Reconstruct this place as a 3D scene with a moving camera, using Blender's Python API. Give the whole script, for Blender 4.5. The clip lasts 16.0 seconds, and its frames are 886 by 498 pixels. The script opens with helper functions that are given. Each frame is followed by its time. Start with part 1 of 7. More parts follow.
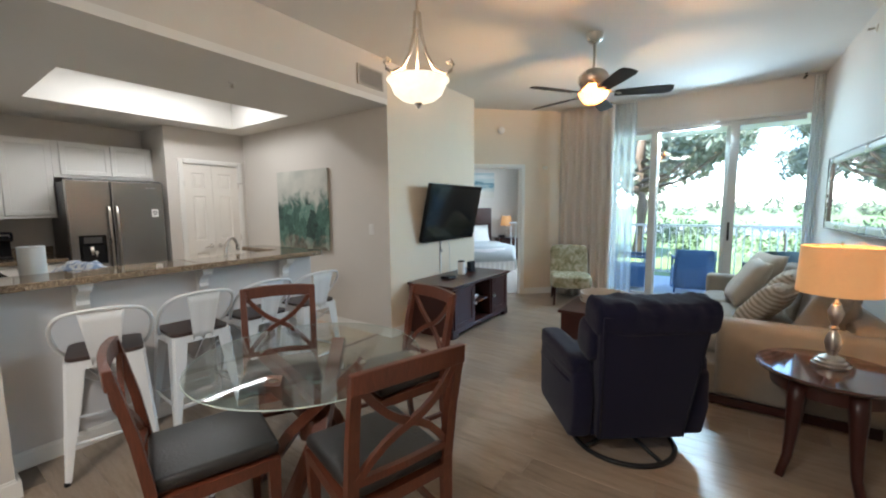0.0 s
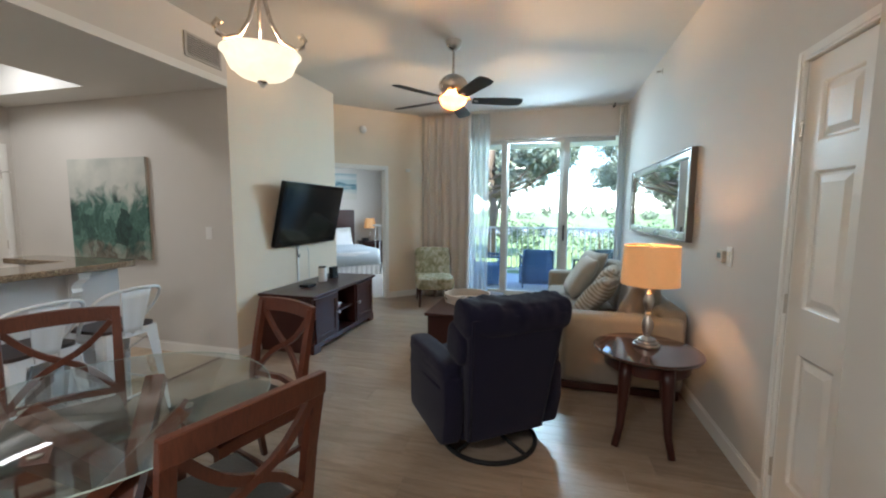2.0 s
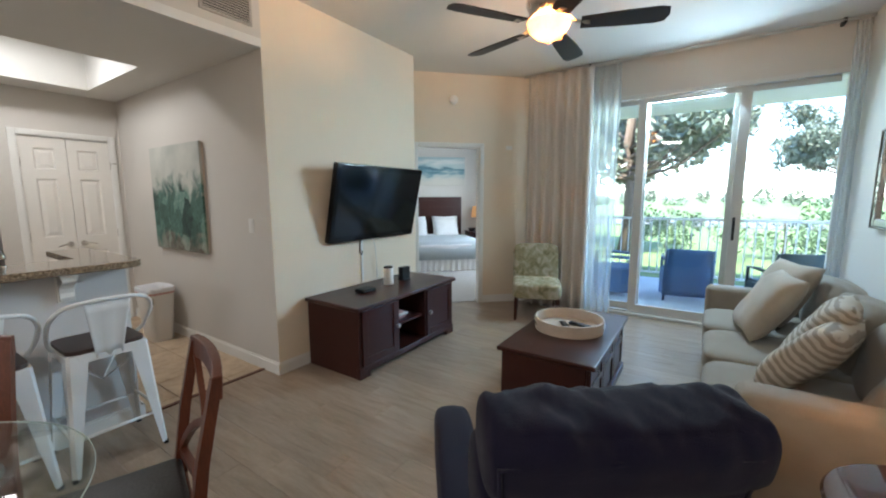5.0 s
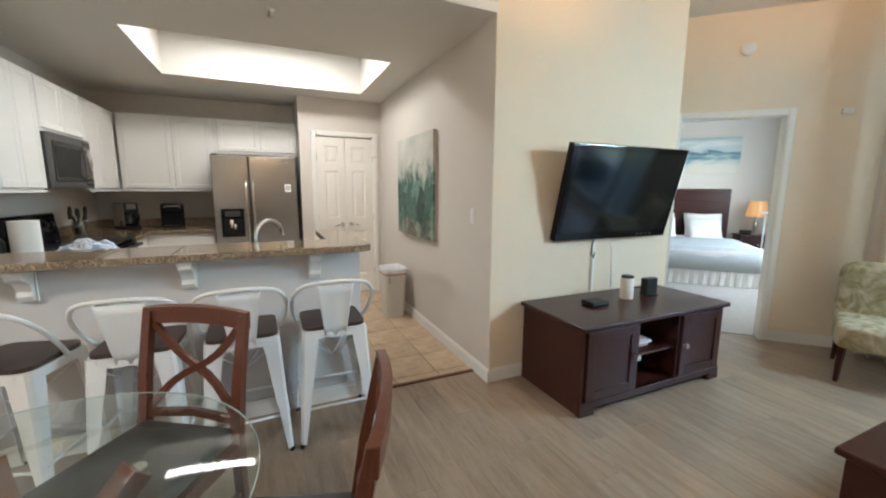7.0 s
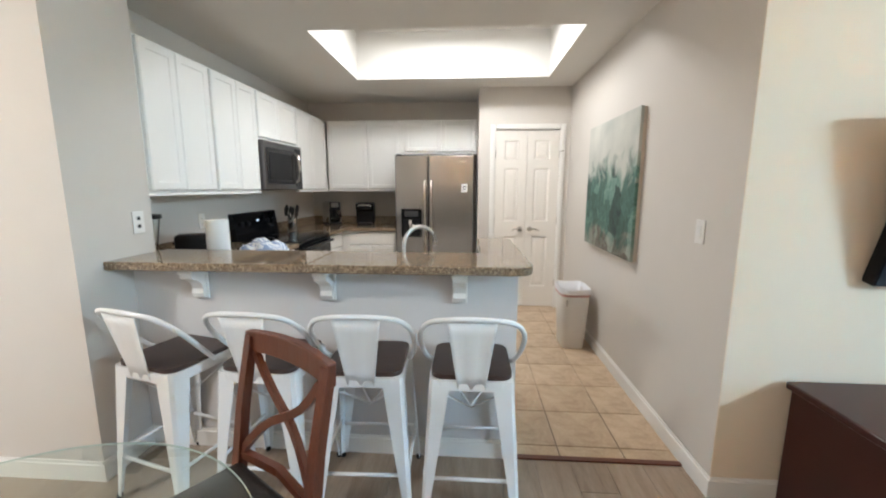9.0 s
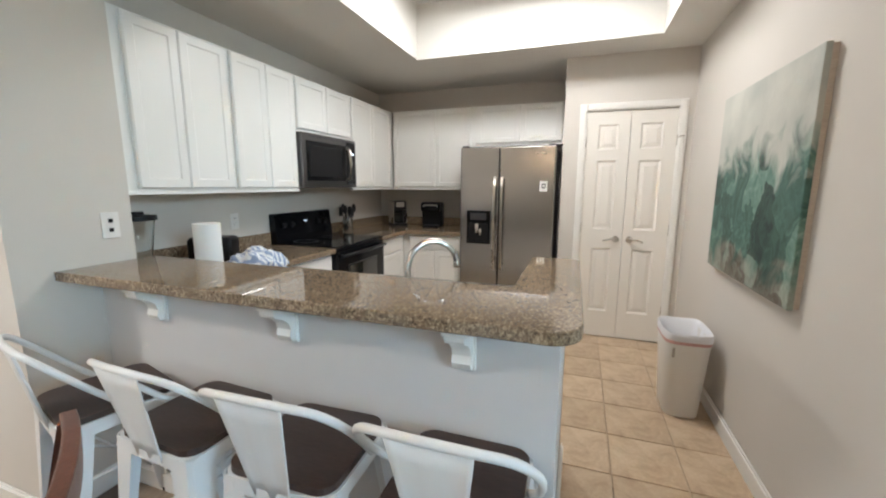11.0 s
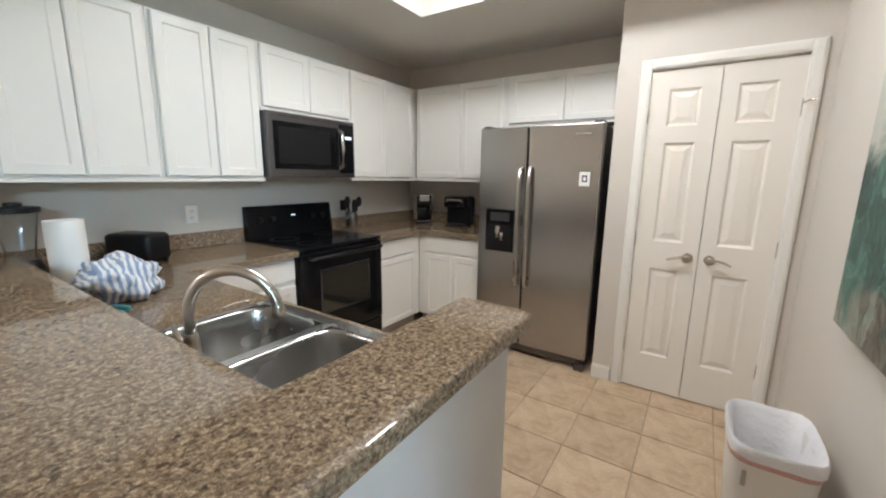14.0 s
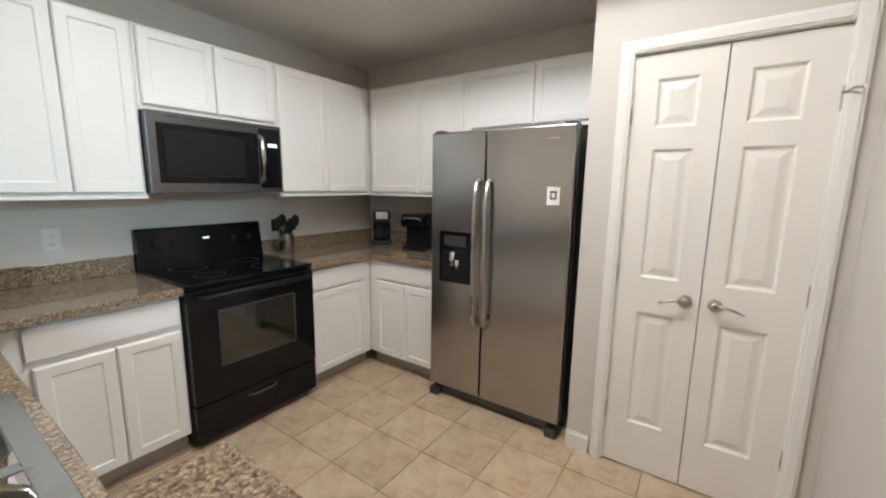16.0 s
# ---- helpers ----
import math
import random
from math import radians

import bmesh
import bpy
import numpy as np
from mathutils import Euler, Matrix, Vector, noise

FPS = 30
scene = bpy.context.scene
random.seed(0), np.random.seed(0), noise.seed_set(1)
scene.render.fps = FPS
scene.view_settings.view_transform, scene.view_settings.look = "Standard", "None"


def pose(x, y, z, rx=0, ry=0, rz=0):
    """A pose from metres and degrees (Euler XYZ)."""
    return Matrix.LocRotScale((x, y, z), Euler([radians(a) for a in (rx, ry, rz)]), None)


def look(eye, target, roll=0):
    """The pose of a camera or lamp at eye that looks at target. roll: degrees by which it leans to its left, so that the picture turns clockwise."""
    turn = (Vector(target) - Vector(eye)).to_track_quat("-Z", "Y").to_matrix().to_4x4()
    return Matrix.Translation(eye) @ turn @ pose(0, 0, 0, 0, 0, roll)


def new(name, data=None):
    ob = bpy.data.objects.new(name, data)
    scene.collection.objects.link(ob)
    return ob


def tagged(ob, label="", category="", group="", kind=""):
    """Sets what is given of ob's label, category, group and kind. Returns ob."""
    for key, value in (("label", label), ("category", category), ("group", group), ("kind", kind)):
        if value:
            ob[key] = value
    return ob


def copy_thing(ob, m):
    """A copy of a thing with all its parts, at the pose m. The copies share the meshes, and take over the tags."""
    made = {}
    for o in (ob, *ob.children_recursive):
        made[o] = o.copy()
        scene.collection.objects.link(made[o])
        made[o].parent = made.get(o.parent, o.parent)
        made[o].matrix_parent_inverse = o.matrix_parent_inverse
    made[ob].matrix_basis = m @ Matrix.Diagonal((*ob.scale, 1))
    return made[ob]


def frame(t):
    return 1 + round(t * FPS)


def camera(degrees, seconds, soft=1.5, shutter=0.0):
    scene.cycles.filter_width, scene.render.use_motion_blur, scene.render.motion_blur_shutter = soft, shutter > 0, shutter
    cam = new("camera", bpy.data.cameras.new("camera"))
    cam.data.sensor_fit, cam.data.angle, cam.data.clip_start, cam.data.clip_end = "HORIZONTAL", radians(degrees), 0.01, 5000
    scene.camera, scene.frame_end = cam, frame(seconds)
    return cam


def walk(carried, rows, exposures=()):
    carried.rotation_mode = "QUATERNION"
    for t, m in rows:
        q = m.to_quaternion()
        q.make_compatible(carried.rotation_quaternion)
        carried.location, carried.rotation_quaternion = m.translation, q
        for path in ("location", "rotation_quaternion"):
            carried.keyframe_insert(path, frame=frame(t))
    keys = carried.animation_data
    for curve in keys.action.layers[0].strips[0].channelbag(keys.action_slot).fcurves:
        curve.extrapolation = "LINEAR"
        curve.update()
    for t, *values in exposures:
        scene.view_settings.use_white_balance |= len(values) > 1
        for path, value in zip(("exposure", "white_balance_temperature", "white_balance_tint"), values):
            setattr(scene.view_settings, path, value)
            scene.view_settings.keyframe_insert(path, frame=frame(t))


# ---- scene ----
cam = camera(97.4, 16.0, soft=2.1)
PATH = [
    (0, (0.37, 0.791, 1.414), (-0.769, 2.422, 1.207), -0.5),
    (0.5, (0.398, 0.798, 1.415), (-0.588, 2.524, 1.194), -0.3),
    (1, (0.419, 0.814, 1.425), (-0.392, 2.628, 1.2), -0.0),
    (1.5, (0.389, 0.863, 1.406), (-0.248, 2.748, 1.202), 0.5),
    (2, (0.284, 0.951, 1.408), (-0.231, 2.873, 1.213), 0.3),
    (2.5, (0.231, 1.05, 1.408), (-0.258, 2.978, 1.204), -0.2),
    (3, (0.274, 1.257, 1.4), (-0.316, 3.157, 1.197), -0.6),
    (5.5, (0.235, 2.287, 1.416), (-1.03, 3.81, 1.133), 0.3),
    (6, (0.113, 2.369, 1.393), (-1.337, 3.714, 1.098), 0.7),
    (6.5, (-0.059, 2.424, 1.388), (-1.695, 3.536, 1.091), 0.8),
    (7, (-0.204, 2.508, 1.384), (-2.009, 3.314, 1.082), 0.3),
    (7.5, (-0.349, 2.647, 1.395), (-2.248, 3.191, 1.087), 0.1),
    (8, (-0.474, 2.69, 1.38), (-2.427, 3.003, 1.08), -0.0),
    (8.5, (-0.671, 2.723, 1.394), (-2.646, 2.814, 1.093), 0.0),
    (9, (-0.831, 2.782, 1.399), (-2.802, 2.655, 1.086), 0.1),
    (11.5, (-1.761, 3.141, 1.4), (-3.591, 2.402, 1.071), 0.5),
    (12, (-1.898, 3.223, 1.403), (-3.687, 2.395, 1.065), 1.0),
    (12.5, (-2.062, 3.247, 1.391), (-3.82, 2.361, 1.038), 1.2),
    (13, (-2.228, 3.231, 1.399), (-3.96, 2.31, 1.007), 1.0),
    (13.5, (-2.405, 3.292, 1.385), (-4.08, 2.27, 0.995), 0.8),
    (14, (-2.594, 3.414, 1.402), (-4.235, 2.334, 1.03), 0.8),
    (14.5, (-2.724, 3.438, 1.399), (-4.368, 2.356, 1.041), 0.9),
    (15, (-2.913, 3.39, 1.415), (-4.575, 2.333, 1.071), 0.9),
    (15.5, (-3.064, 3.369, 1.421), (-4.728, 2.316, 1.075), 0.9),
    (16, (-3.302, 3.432, 1.435), (-4.933, 2.319, 1.114), 0.8),
]
walk(cam, [(t, look(eye, target, roll)) for t, eye, target, roll in PATH], [(0, 3.57, 6150, 10), (1.5, 3.40, 6100, 10), (3, 3.43, 6100, 10), (5.5, 3.49, 6150, 10), (6.0, 3.55, 6150, 10), (7.0, 3.92, 6450, 10), (7.5, 4.06, 6250, 10), (9, 4.18, 6150, 10), (11.5, 4.02, 6250, 10), (14, 4.02, 6200, 10), (16, 4.05, 6150, 10)])

# ---- world, sun and large lights ----
world = bpy.data.worlds.new("sky")
scene.world = world
world.use_nodes = True
wn = world.node_tree.nodes
sky = wn.new("ShaderNodeTexSky")
sky.sky_type, sky.sun_disc, sky.sun_elevation, sky.sun_rotation = "NISHITA", False, radians(52), radians(150)
sky.dust_density, sky.ozone_density = 0.3, 5.0
wn["Background"].inputs["Strength"].default_value = 0.15
world.node_tree.links.new(sky.outputs[0], wn["Background"].inputs[0])


def lamp(name, kind, energy, color, m, size=0.1, size_y=0.0):
    data = bpy.data.lights.new(name, kind)
    data.energy, data.color = energy, color
    if kind == "AREA":
        data.shape, data.size, data.size_y = "RECTANGLE", size, size_y or size
    elif kind == "SUN":
        data.angle = radians(size)
    else:
        data.shadow_soft_size = size
    ob = new(name, data)
    ob.matrix_world = m
    return ob


lamp("sun", "SUN", 2.9, (1.0, 0.94, 0.85), look((6, -9, 14), (0, 0, 0)), 0.5)
# area lamps added to stand in for daylight: slider head, unseen bedroom window
lamp("slider_daylight", "AREA", 7.4, (0.60, 0.85, 1.0), look((0.15, 7.275, 2.42), (-1.5, 3.0, 0.6)), 0.80, 0.12)
lamp("bedroom_daylight", "AREA", 7, (0.78, 0.90, 1.0), look((-2.43, 9.43, 1.5), (-4.16, 7.98, 0.9)), 1.5, 1.5)
# tube lights in the raised kitchen ceiling
lamp("tray_light", "AREA", 2.5, (1.0, 0.98, 0.95), look((-4.35, 2.6, 2.86), (-4.35, 2.6, 0)), 0.3, 1.2)
# bulbs
lamp("pendant_bulb", "POINT", 0.9, (1.0, 0.66, 0.38), pose(-0.89, 2.39, 2.09), 0.05)
lamp("fan_bulb", "POINT", 11.0, (1.0, 0.58, 0.28), pose(-0.59, 4.55, 2.425), 0.03)
lamp("table_lamp_bulb", "POINT", 0.7, (1.0, 0.56, 0.25), pose(0.93, 3.68, 1.08), 0.03)
lamp("bedroom_bulb", "POINT", 1.0, (1.0, 0.6, 0.3), pose(-3.85, 10.85, 1.15), 0.04)
# unseen fill lamp added behind the start of the walk, with no fixture
lamp("entry_fill", "AREA", 5, (1.0, 0.96, 0.90), look((-0.6, -0.3, 2.88), (-0.6, -0.3, 0)), 0.5, 0.5)

# ---- materials ----


def nodes_of(name):
    m = bpy.data.materials.new(name)
    m.use_nodes = True
    nt = m.node_tree
    return m, nt, nt.nodes["Principled BSDF"]


def put_in(nt, node, socket, value):
    if isinstance(value, bpy.types.NodeSocket):
        nt.links.new(value, node.inputs[socket])
    else:
        node.inputs[socket].default_value = value


def make(nt, kind, **sockets):
    n = nt.nodes.new("ShaderNode" + kind)
    for k, v in sockets.items():
        put_in(nt, n, k.replace("_", " "), v)
    return n


def coords(nt, scale=(1, 1, 1), rot=(0, 0, 0)):
    c = nt.nodes.new("ShaderNodeTexCoord")
    mp = make(nt, "Mapping", Vector=c.outputs["Object"])
    mp.inputs["Scale"].default_value, mp.inputs["Rotation"].default_value = scale, rot
    return mp.outputs[0]


def ramp(nt, fac, stops):
    r = make(nt, "ValToRGB", Fac=fac)
    el = r.color_ramp.elements
    while len(el) < len(stops):
        el.new(0.5)
    for e, (p, c) in zip(el, stops):
        e.position, e.color = p, (*c, 1)
    return r.outputs[0]


def mix(nt, kind, fac, a, b):
    n = nt.nodes.new("ShaderNodeMix")
    n.data_type, n.blend_type = "RGBA", kind
    for i, v in ((0, fac), (6, a), (7, b)):
        if isinstance(v, bpy.types.NodeSocket):
            nt.links.new(v, n.inputs[i])
        elif i == 0:
            n.inputs[0].default_value = v
        else:
            n.inputs[i].default_value = (*v, 1)
    return n.outputs[2]


def surface(name, color, rough=0.5, metal=0.0, grain=60.0, vary=0.08, bump=0.05, coat=0.0, stretch=(1, 1, 1), tint=0.0, sheen=0.0, spec=0.5):
    """A plain material with variation at two scales and fine relief."""
    m, nt, b = nodes_of(name)
    v = coords(nt, stretch)
    fine = make(nt, "TexNoise", Vector=v, Scale=grain, Detail=4.0).outputs[0]
    broad = make(nt, "TexNoise", Vector=v, Scale=grain / 22, Detail=3.0).outputs[0]
    dark = tuple(c * (1 - vary) for c in color)
    light = tuple(min(1, c * (1 + vary)) for c in color)
    col = mix(nt, "MIX", broad, dark, light)
    col = mix(nt, "OVERLAY", min(0.5, vary * 1.5), col, fine)
    if tint:
        rnd = nt.nodes.new("ShaderNodeObjectInfo").outputs["Random"]
        col = mix(nt, "MULTIPLY", 1.0, col, ramp(nt, rnd, [(0, (1 - tint,) * 3), (1, (1 + tint * 0.2,) * 3)]))
    put_in(nt, b, "Base Color", col)
    r = make(nt, "MapRange", Value=broad)
    r.inputs[3].default_value, r.inputs[4].default_value = rough * 0.85, min(1, rough * 1.15)
    put_in(nt, b, "Roughness", r.outputs[0])
    b.inputs["Metallic"].default_value, b.inputs["Coat Weight"].default_value = metal, coat
    b.inputs["Sheen Weight"].default_value, b.inputs["Specular IOR Level"].default_value = sheen, spec
    if bump:
        put_in(nt, b, "Normal", make(nt, "Bump", Height=fine, Strength=bump, Distance=0.01).outputs[0])
    return m


WALL = surface("wall_paint", (0.62, 0.58, 0.53), 0.75, grain=180, vary=0.02, bump=0.06, spec=0.3)
WALLC = surface("wall_paint_cream", (0.77, 0.66, 0.525), 0.75, grain=180, vary=0.02, bump=0.06, spec=0.3)
CEIL = surface("ceiling_paint", (0.74, 0.72, 0.68), 0.85, grain=120, vary=0.02, bump=0.12, spec=0.2)
PENW = surface("bar_wall_paint", (0.63, 0.61, 0.60), 0.6, grain=180, vary=0.02, bump=0.05, spec=0.3)
TRIM = surface("white_trim", (0.80, 0.78, 0.74), 0.35, grain=90, vary=0.02, bump=0.02)
CAB = surface("cabinet_white", (0.82, 0.81, 0.78), 0.32, grain=90, vary=0.02, bump=0.02)
DOORW = surface("door_white", (0.80, 0.76, 0.70), 0.35, grain=110, vary=0.02, bump=0.03)
STEEL = surface("brushed_steel", (0.41, 0.395, 0.385), 0.24, 1.0, grain=90, vary=0.05, bump=0.02, stretch=(0.03, 0.03, 1))
DSTEEL = surface("dark_steel", (0.17, 0.17, 0.175), 0.34, 1.0, grain=90, vary=0.05, bump=0.02, stretch=(0.02, 1, 1))
NICKEL = surface("brushed_nickel", (0.56, 0.52, 0.47), 0.28, 1.0, grain=80, vary=0.05, bump=0.01)
CHROME = surface("sink_steel", (0.40, 0.40, 0.39), 0.27, 1.0, grain=120, vary=0.05, bump=0.02)
BLACK = surface("black_gloss", (0.006, 0.006, 0.007), 0.12, grain=60, vary=0.1, bump=0.0, spec=0.25)
BLACKM = surface("black_plastic", (0.010, 0.010, 0.011), 0.42, grain=200, vary=0.1, bump=0.05, spec=0.25)
SCREEN = surface("screen_glass", (0.004, 0.006, 0.008), 0.10, grain=40, vary=0.1, bump=0.0, spec=0.5)
OVENGLASS = surface("oven_glass", (0.010, 0.012, 0.010), 0.06, grain=40, vary=0.1, bump=0.0, spec=0.8, coat=0.6)
GREYM = surface("dark_grey_metal", (0.10, 0.10, 0.105), 0.35, 0.8, grain=100, vary=0.06, bump=0.02)
STOOL = surface("white_enamel", (0.78, 0.79, 0.79), 0.30, grain=60, vary=0.03, bump=0.02, coat=0.2)
CHERRY = surface("cherry_wood", (0.105, 0.029, 0.014), 0.34, grain=26, vary=0.35, bump=0.06, stretch=(6, 6, 0.8), coat=0.15)
ESPRESSO = surface("espresso_wood", (0.042, 0.011, 0.008), 0.30, grain=26, vary=0.13, bump=0.015, stretch=(6, 0.8, 6), coat=0.05, spec=0.35)
POLISHED = surface("polished_dark_wood", (0.045, 0.016, 0.012), 0.09, grain=26, vary=0.12, bump=0.003, stretch=(6, 0.8, 6), coat=0.6)
SEATW = surface("stool_seat_wood", (0.051, 0.031, 0.026), 0.45, grain=30, vary=0.25, bump=0.05, stretch=(1, 6, 1))
BLADE = surface("fan_blade_wood", (0.020, 0.014, 0.013), 0.5, grain=30, vary=0.2, bump=0.03)
LEATHER = surface("black_leather", (0.018, 0.016, 0.015), 0.38, grain=120, vary=0.15, bump=0.18)
NAVY = surface("navy_fabric", (0.009, 0.008, 0.024), 0.9, grain=320, vary=0.18, bump=0.35, sheen=0.08, spec=0.2)
SOFA = surface("taupe_fabric", (0.27, 0.235, 0.195), 0.92, grain=300, vary=0.12, bump=0.35, sheen=0.2, spec=0.2)
PILLOW = surface("beige_pillow", (0.42, 0.36, 0.29), 0.92, grain=240, vary=0.12, bump=0.3, sheen=0.2, spec=0.2)
WHITEF = surface("white_linen", (0.78, 0.77, 0.75), 0.9, grain=160, vary=0.04, bump=0.15, spec=0.2)
GREYF = surface("grey_bedspread", (0.47, 0.51, 0.51), 0.9, grain=140, vary=0.08, bump=0.3, spec=0.2)
DRAPE = surface("drape_linen", (0.68, 0.615, 0.555), 0.9, grain=220, vary=0.06, bump=0.2, stretch=(1, 1, 0.15), spec=0.2)
PAPER = surface("white_paper", (0.82, 0.82, 0.80), 0.9, grain=120, vary=0.02, bump=0.12)
PLASTW = surface("white_plastic", (0.76, 0.74, 0.71), 0.38, grain=80, vary=0.02, bump=0.01)
BAG = surface("bin_liner", (0.80, 0.80, 0.82), 0.35, grain=30, vary=0.03, bump=0.4)
RED = surface("red_plastic", (0.58, 0.33, 0.31), 0.4, grain=80, vary=0.05, bump=0.02)
BLUE = surface("blue_plastic", (0.06, 0.38, 0.45), 0.4, grain=80, vary=0.05, bump=0.02)
SLING = surface("blue_sling", (0.07, 0.15, 0.30), 0.75, grain=260, vary=0.12, bump=0.3)
WICKER = surface("dark_wicker", (0.03, 0.06, 0.07), 0.6, grain=90, vary=0.3, bump=0.6)
ALU = surface("white_aluminium", (0.62, 0.61, 0.58), 0.42, grain=60, vary=0.02, bump=0.02)
RAIL = surface("railing_paint", (0.62, 0.64, 0.64), 0.4, grain=60, vary=0.03, bump=0.02)
# the sky's blue cast on the shaded slab is put into this colour
CONC = surface("patio_concrete", (0.37, 0.42, 0.48), 0.85, grain=40, vary=0.1, bump=0.2)
CARPET = surface("bedroom_carpet", (0.42, 0.39, 0.35), 0.95, grain=300, vary=0.12, bump=0.4, spec=0.1)
GRASS = surface("lawn", (0.10, 0.145, 0.05), 0.9, grain=30, vary=0.35, bump=0.5, spec=0.2)
BARK = surface("bark", (0.10, 0.075, 0.055), 0.9, grain=18, vary=0.4, bump=0.8, stretch=(1, 1, 0.3), spec=0.2)
LEAF = surface("leaf", (0.115, 0.140, 0.100), 0.55, grain=4, vary=0.35, bump=0.0, tint=0.2)
BUSH = surface("bush_leaf", (0.11, 0.17, 0.075), 0.55, grain=4, vary=0.35, bump=0.0, tint=0.2)
TRAY = surface("whitewashed_wood", (0.55, 0.46, 0.38), 0.6, grain=30, vary=0.15, bump=0.1, stretch=(1, 1, 5))
FRAMEM = surface("mirror_frame_silver", (0.30, 0.29, 0.275), 0.28, 0.8, grain=60, vary=0.1, bump=0.03)
EDGEW = surface("dark_silver_edge", (0.16, 0.135, 0.115), 0.4, 0.4, grain=60, vary=0.1, bump=0.03)
ASPH = surface("asphalt", (0.10, 0.10, 0.10), 0.9, grain=40, vary=0.15, bump=0.2)
TOEK = surface("toe_kick", (0.40, 0.37, 0.33), 0.5, grain=60, vary=0.05, bump=0.02)
SUBFLOOR = surface("floor_joint", (0.17, 0.13, 0.10), 0.8, grain=60, vary=0.1, bump=0.1)
GROUT = surface("grout", (0.43, 0.335, 0.235), 0.9, grain=120, vary=0.1, bump=0.2)


def clear(name, color=(1, 1, 1), rough=0.0, ior=1.45):
    m, nt, b = nodes_of(name)
    b.inputs["Base Color"].default_value = (*color, 1)
    b.inputs["Transmission Weight"].default_value, b.inputs["Roughness"].default_value, b.inputs["IOR"].default_value = 1.0, rough, ior
    return m




def thin_glass(name, color):
    """A clear pane: light goes straight through, Fresnel gloss on top."""
    m, nt, b = nodes_of(name)
    tr = make(nt, "BsdfTransparent", Color=(*color, 1))
    gl = make(nt, "BsdfGlossy", Roughness=0.01)
    lw = nt.nodes.new("ShaderNodeLayerWeight")
    lw.inputs["Blend"].default_value = 0.5
    pw = nt.nodes.new("ShaderNodeMath")
    pw.operation = "POWER"
    nt.links.new(lw.outputs["Facing"], pw.inputs[0])
    pw.inputs[1].default_value = 4.2
    fr_ = make(nt, "MapRange", Value=pw.outputs[0])
    fr_.inputs[3].default_value, fr_.inputs[4].default_value = 0.045, 0.85
    mx = nt.nodes.new("ShaderNodeMixShader")
    nt.links.new(fr_.outputs[0], mx.inputs[0])
    nt.links.new(tr.outputs[0], mx.inputs[1])
    nt.links.new(gl.outputs[0], mx.inputs[2])
    nt.links.new(mx.outputs[0], nt.nodes["Material Output"].inputs[0])
    return m


GLASS = thin_glass("window_glass", (0.97, 0.99, 0.985))
TABLEGLASS = thin_glass("table_glass", (0.93, 0.975, 0.96))
EDGEGLASS = surface("glass_edge", (0.55, 0.66, 0.60), 0.12, grain=40, vary=0.06, bump=0.0, coat=0.5)
JARGLASS = clear("jar_glass", (0.92, 0.95, 0.95), 0.02)
MIRROR, _nt, _b = nodes_of("mirror_silver")
_b.inputs["Base Color"].default_value, _b.inputs["Metallic"].default_value, _b.inputs["Roughness"].default_value = (0.86, 0.88, 0.87, 1), 1.0, 0.015


def glowing(name, color, strength, vein=0.2):
    """Frosted glass or fabric lit from within."""
    m, nt, b = nodes_of(name)
    n = make(nt, "TexNoise", Vector=coords(nt), Scale=14.0, Detail=4.0, Distortion=2.0).outputs[0]
    c = mix(nt, "MIX", n, tuple(v * (1 - vein) for v in color), color)
    put_in(nt, b, "Base Color", c)
    put_in(nt, b, "Emission Color", c)
    b.inputs["Emission Strength"].default_value, b.inputs["Roughness"].default_value = strength, 0.35
    return m


def frosted(name, color, strength, vein=0.3, spread=0.75):
    """Frosted glass over a bulb: scatters its light through, with cloudy veins."""
    m, nt, b = nodes_of(name)
    n = make(nt, "TexNoise", Vector=coords(nt), Scale=14.0, Detail=4.0, Distortion=2.0).outputs[0]
    c = mix(nt, "MIX", n, tuple(v * (1 - vein) for v in color), color)
    put_in(nt, b, "Base Color", c)
    put_in(nt, b, "Emission Color", c)
    b.inputs["Emission Strength"].default_value, b.inputs["Roughness"].default_value = strength, 0.3
    tl = make(nt, "BsdfTranslucent", Color=c)
    mx = nt.nodes.new("ShaderNodeMixShader")
    mx.inputs[0].default_value = spread
    nt.links.new(b.outputs[0], mx.inputs[1])
    nt.links.new(tl.outputs[0], mx.inputs[2])
    nt.links.new(mx.outputs[0], nt.nodes["Material Output"].inputs[0])
    return m


BOWL = glowing("alabaster_glass", (1.0, 0.80, 0.55), 0.14, 0.35)
FANBOWL = frosted("fan_light_glass", (1.0, 0.63, 0.35), 0.10, 0.3, 0.45)
SHADE = frosted("lit_lampshade", (0.58, 0.33, 0.14), 0.06, 0.12, 0.2)
TUBEL = glowing("tube_diffuser", (1.0, 0.95, 0.88), 0.12, 0.02)
LED = glowing("led_window", (0.7, 0.85, 1.0), 0.08, 0.1)


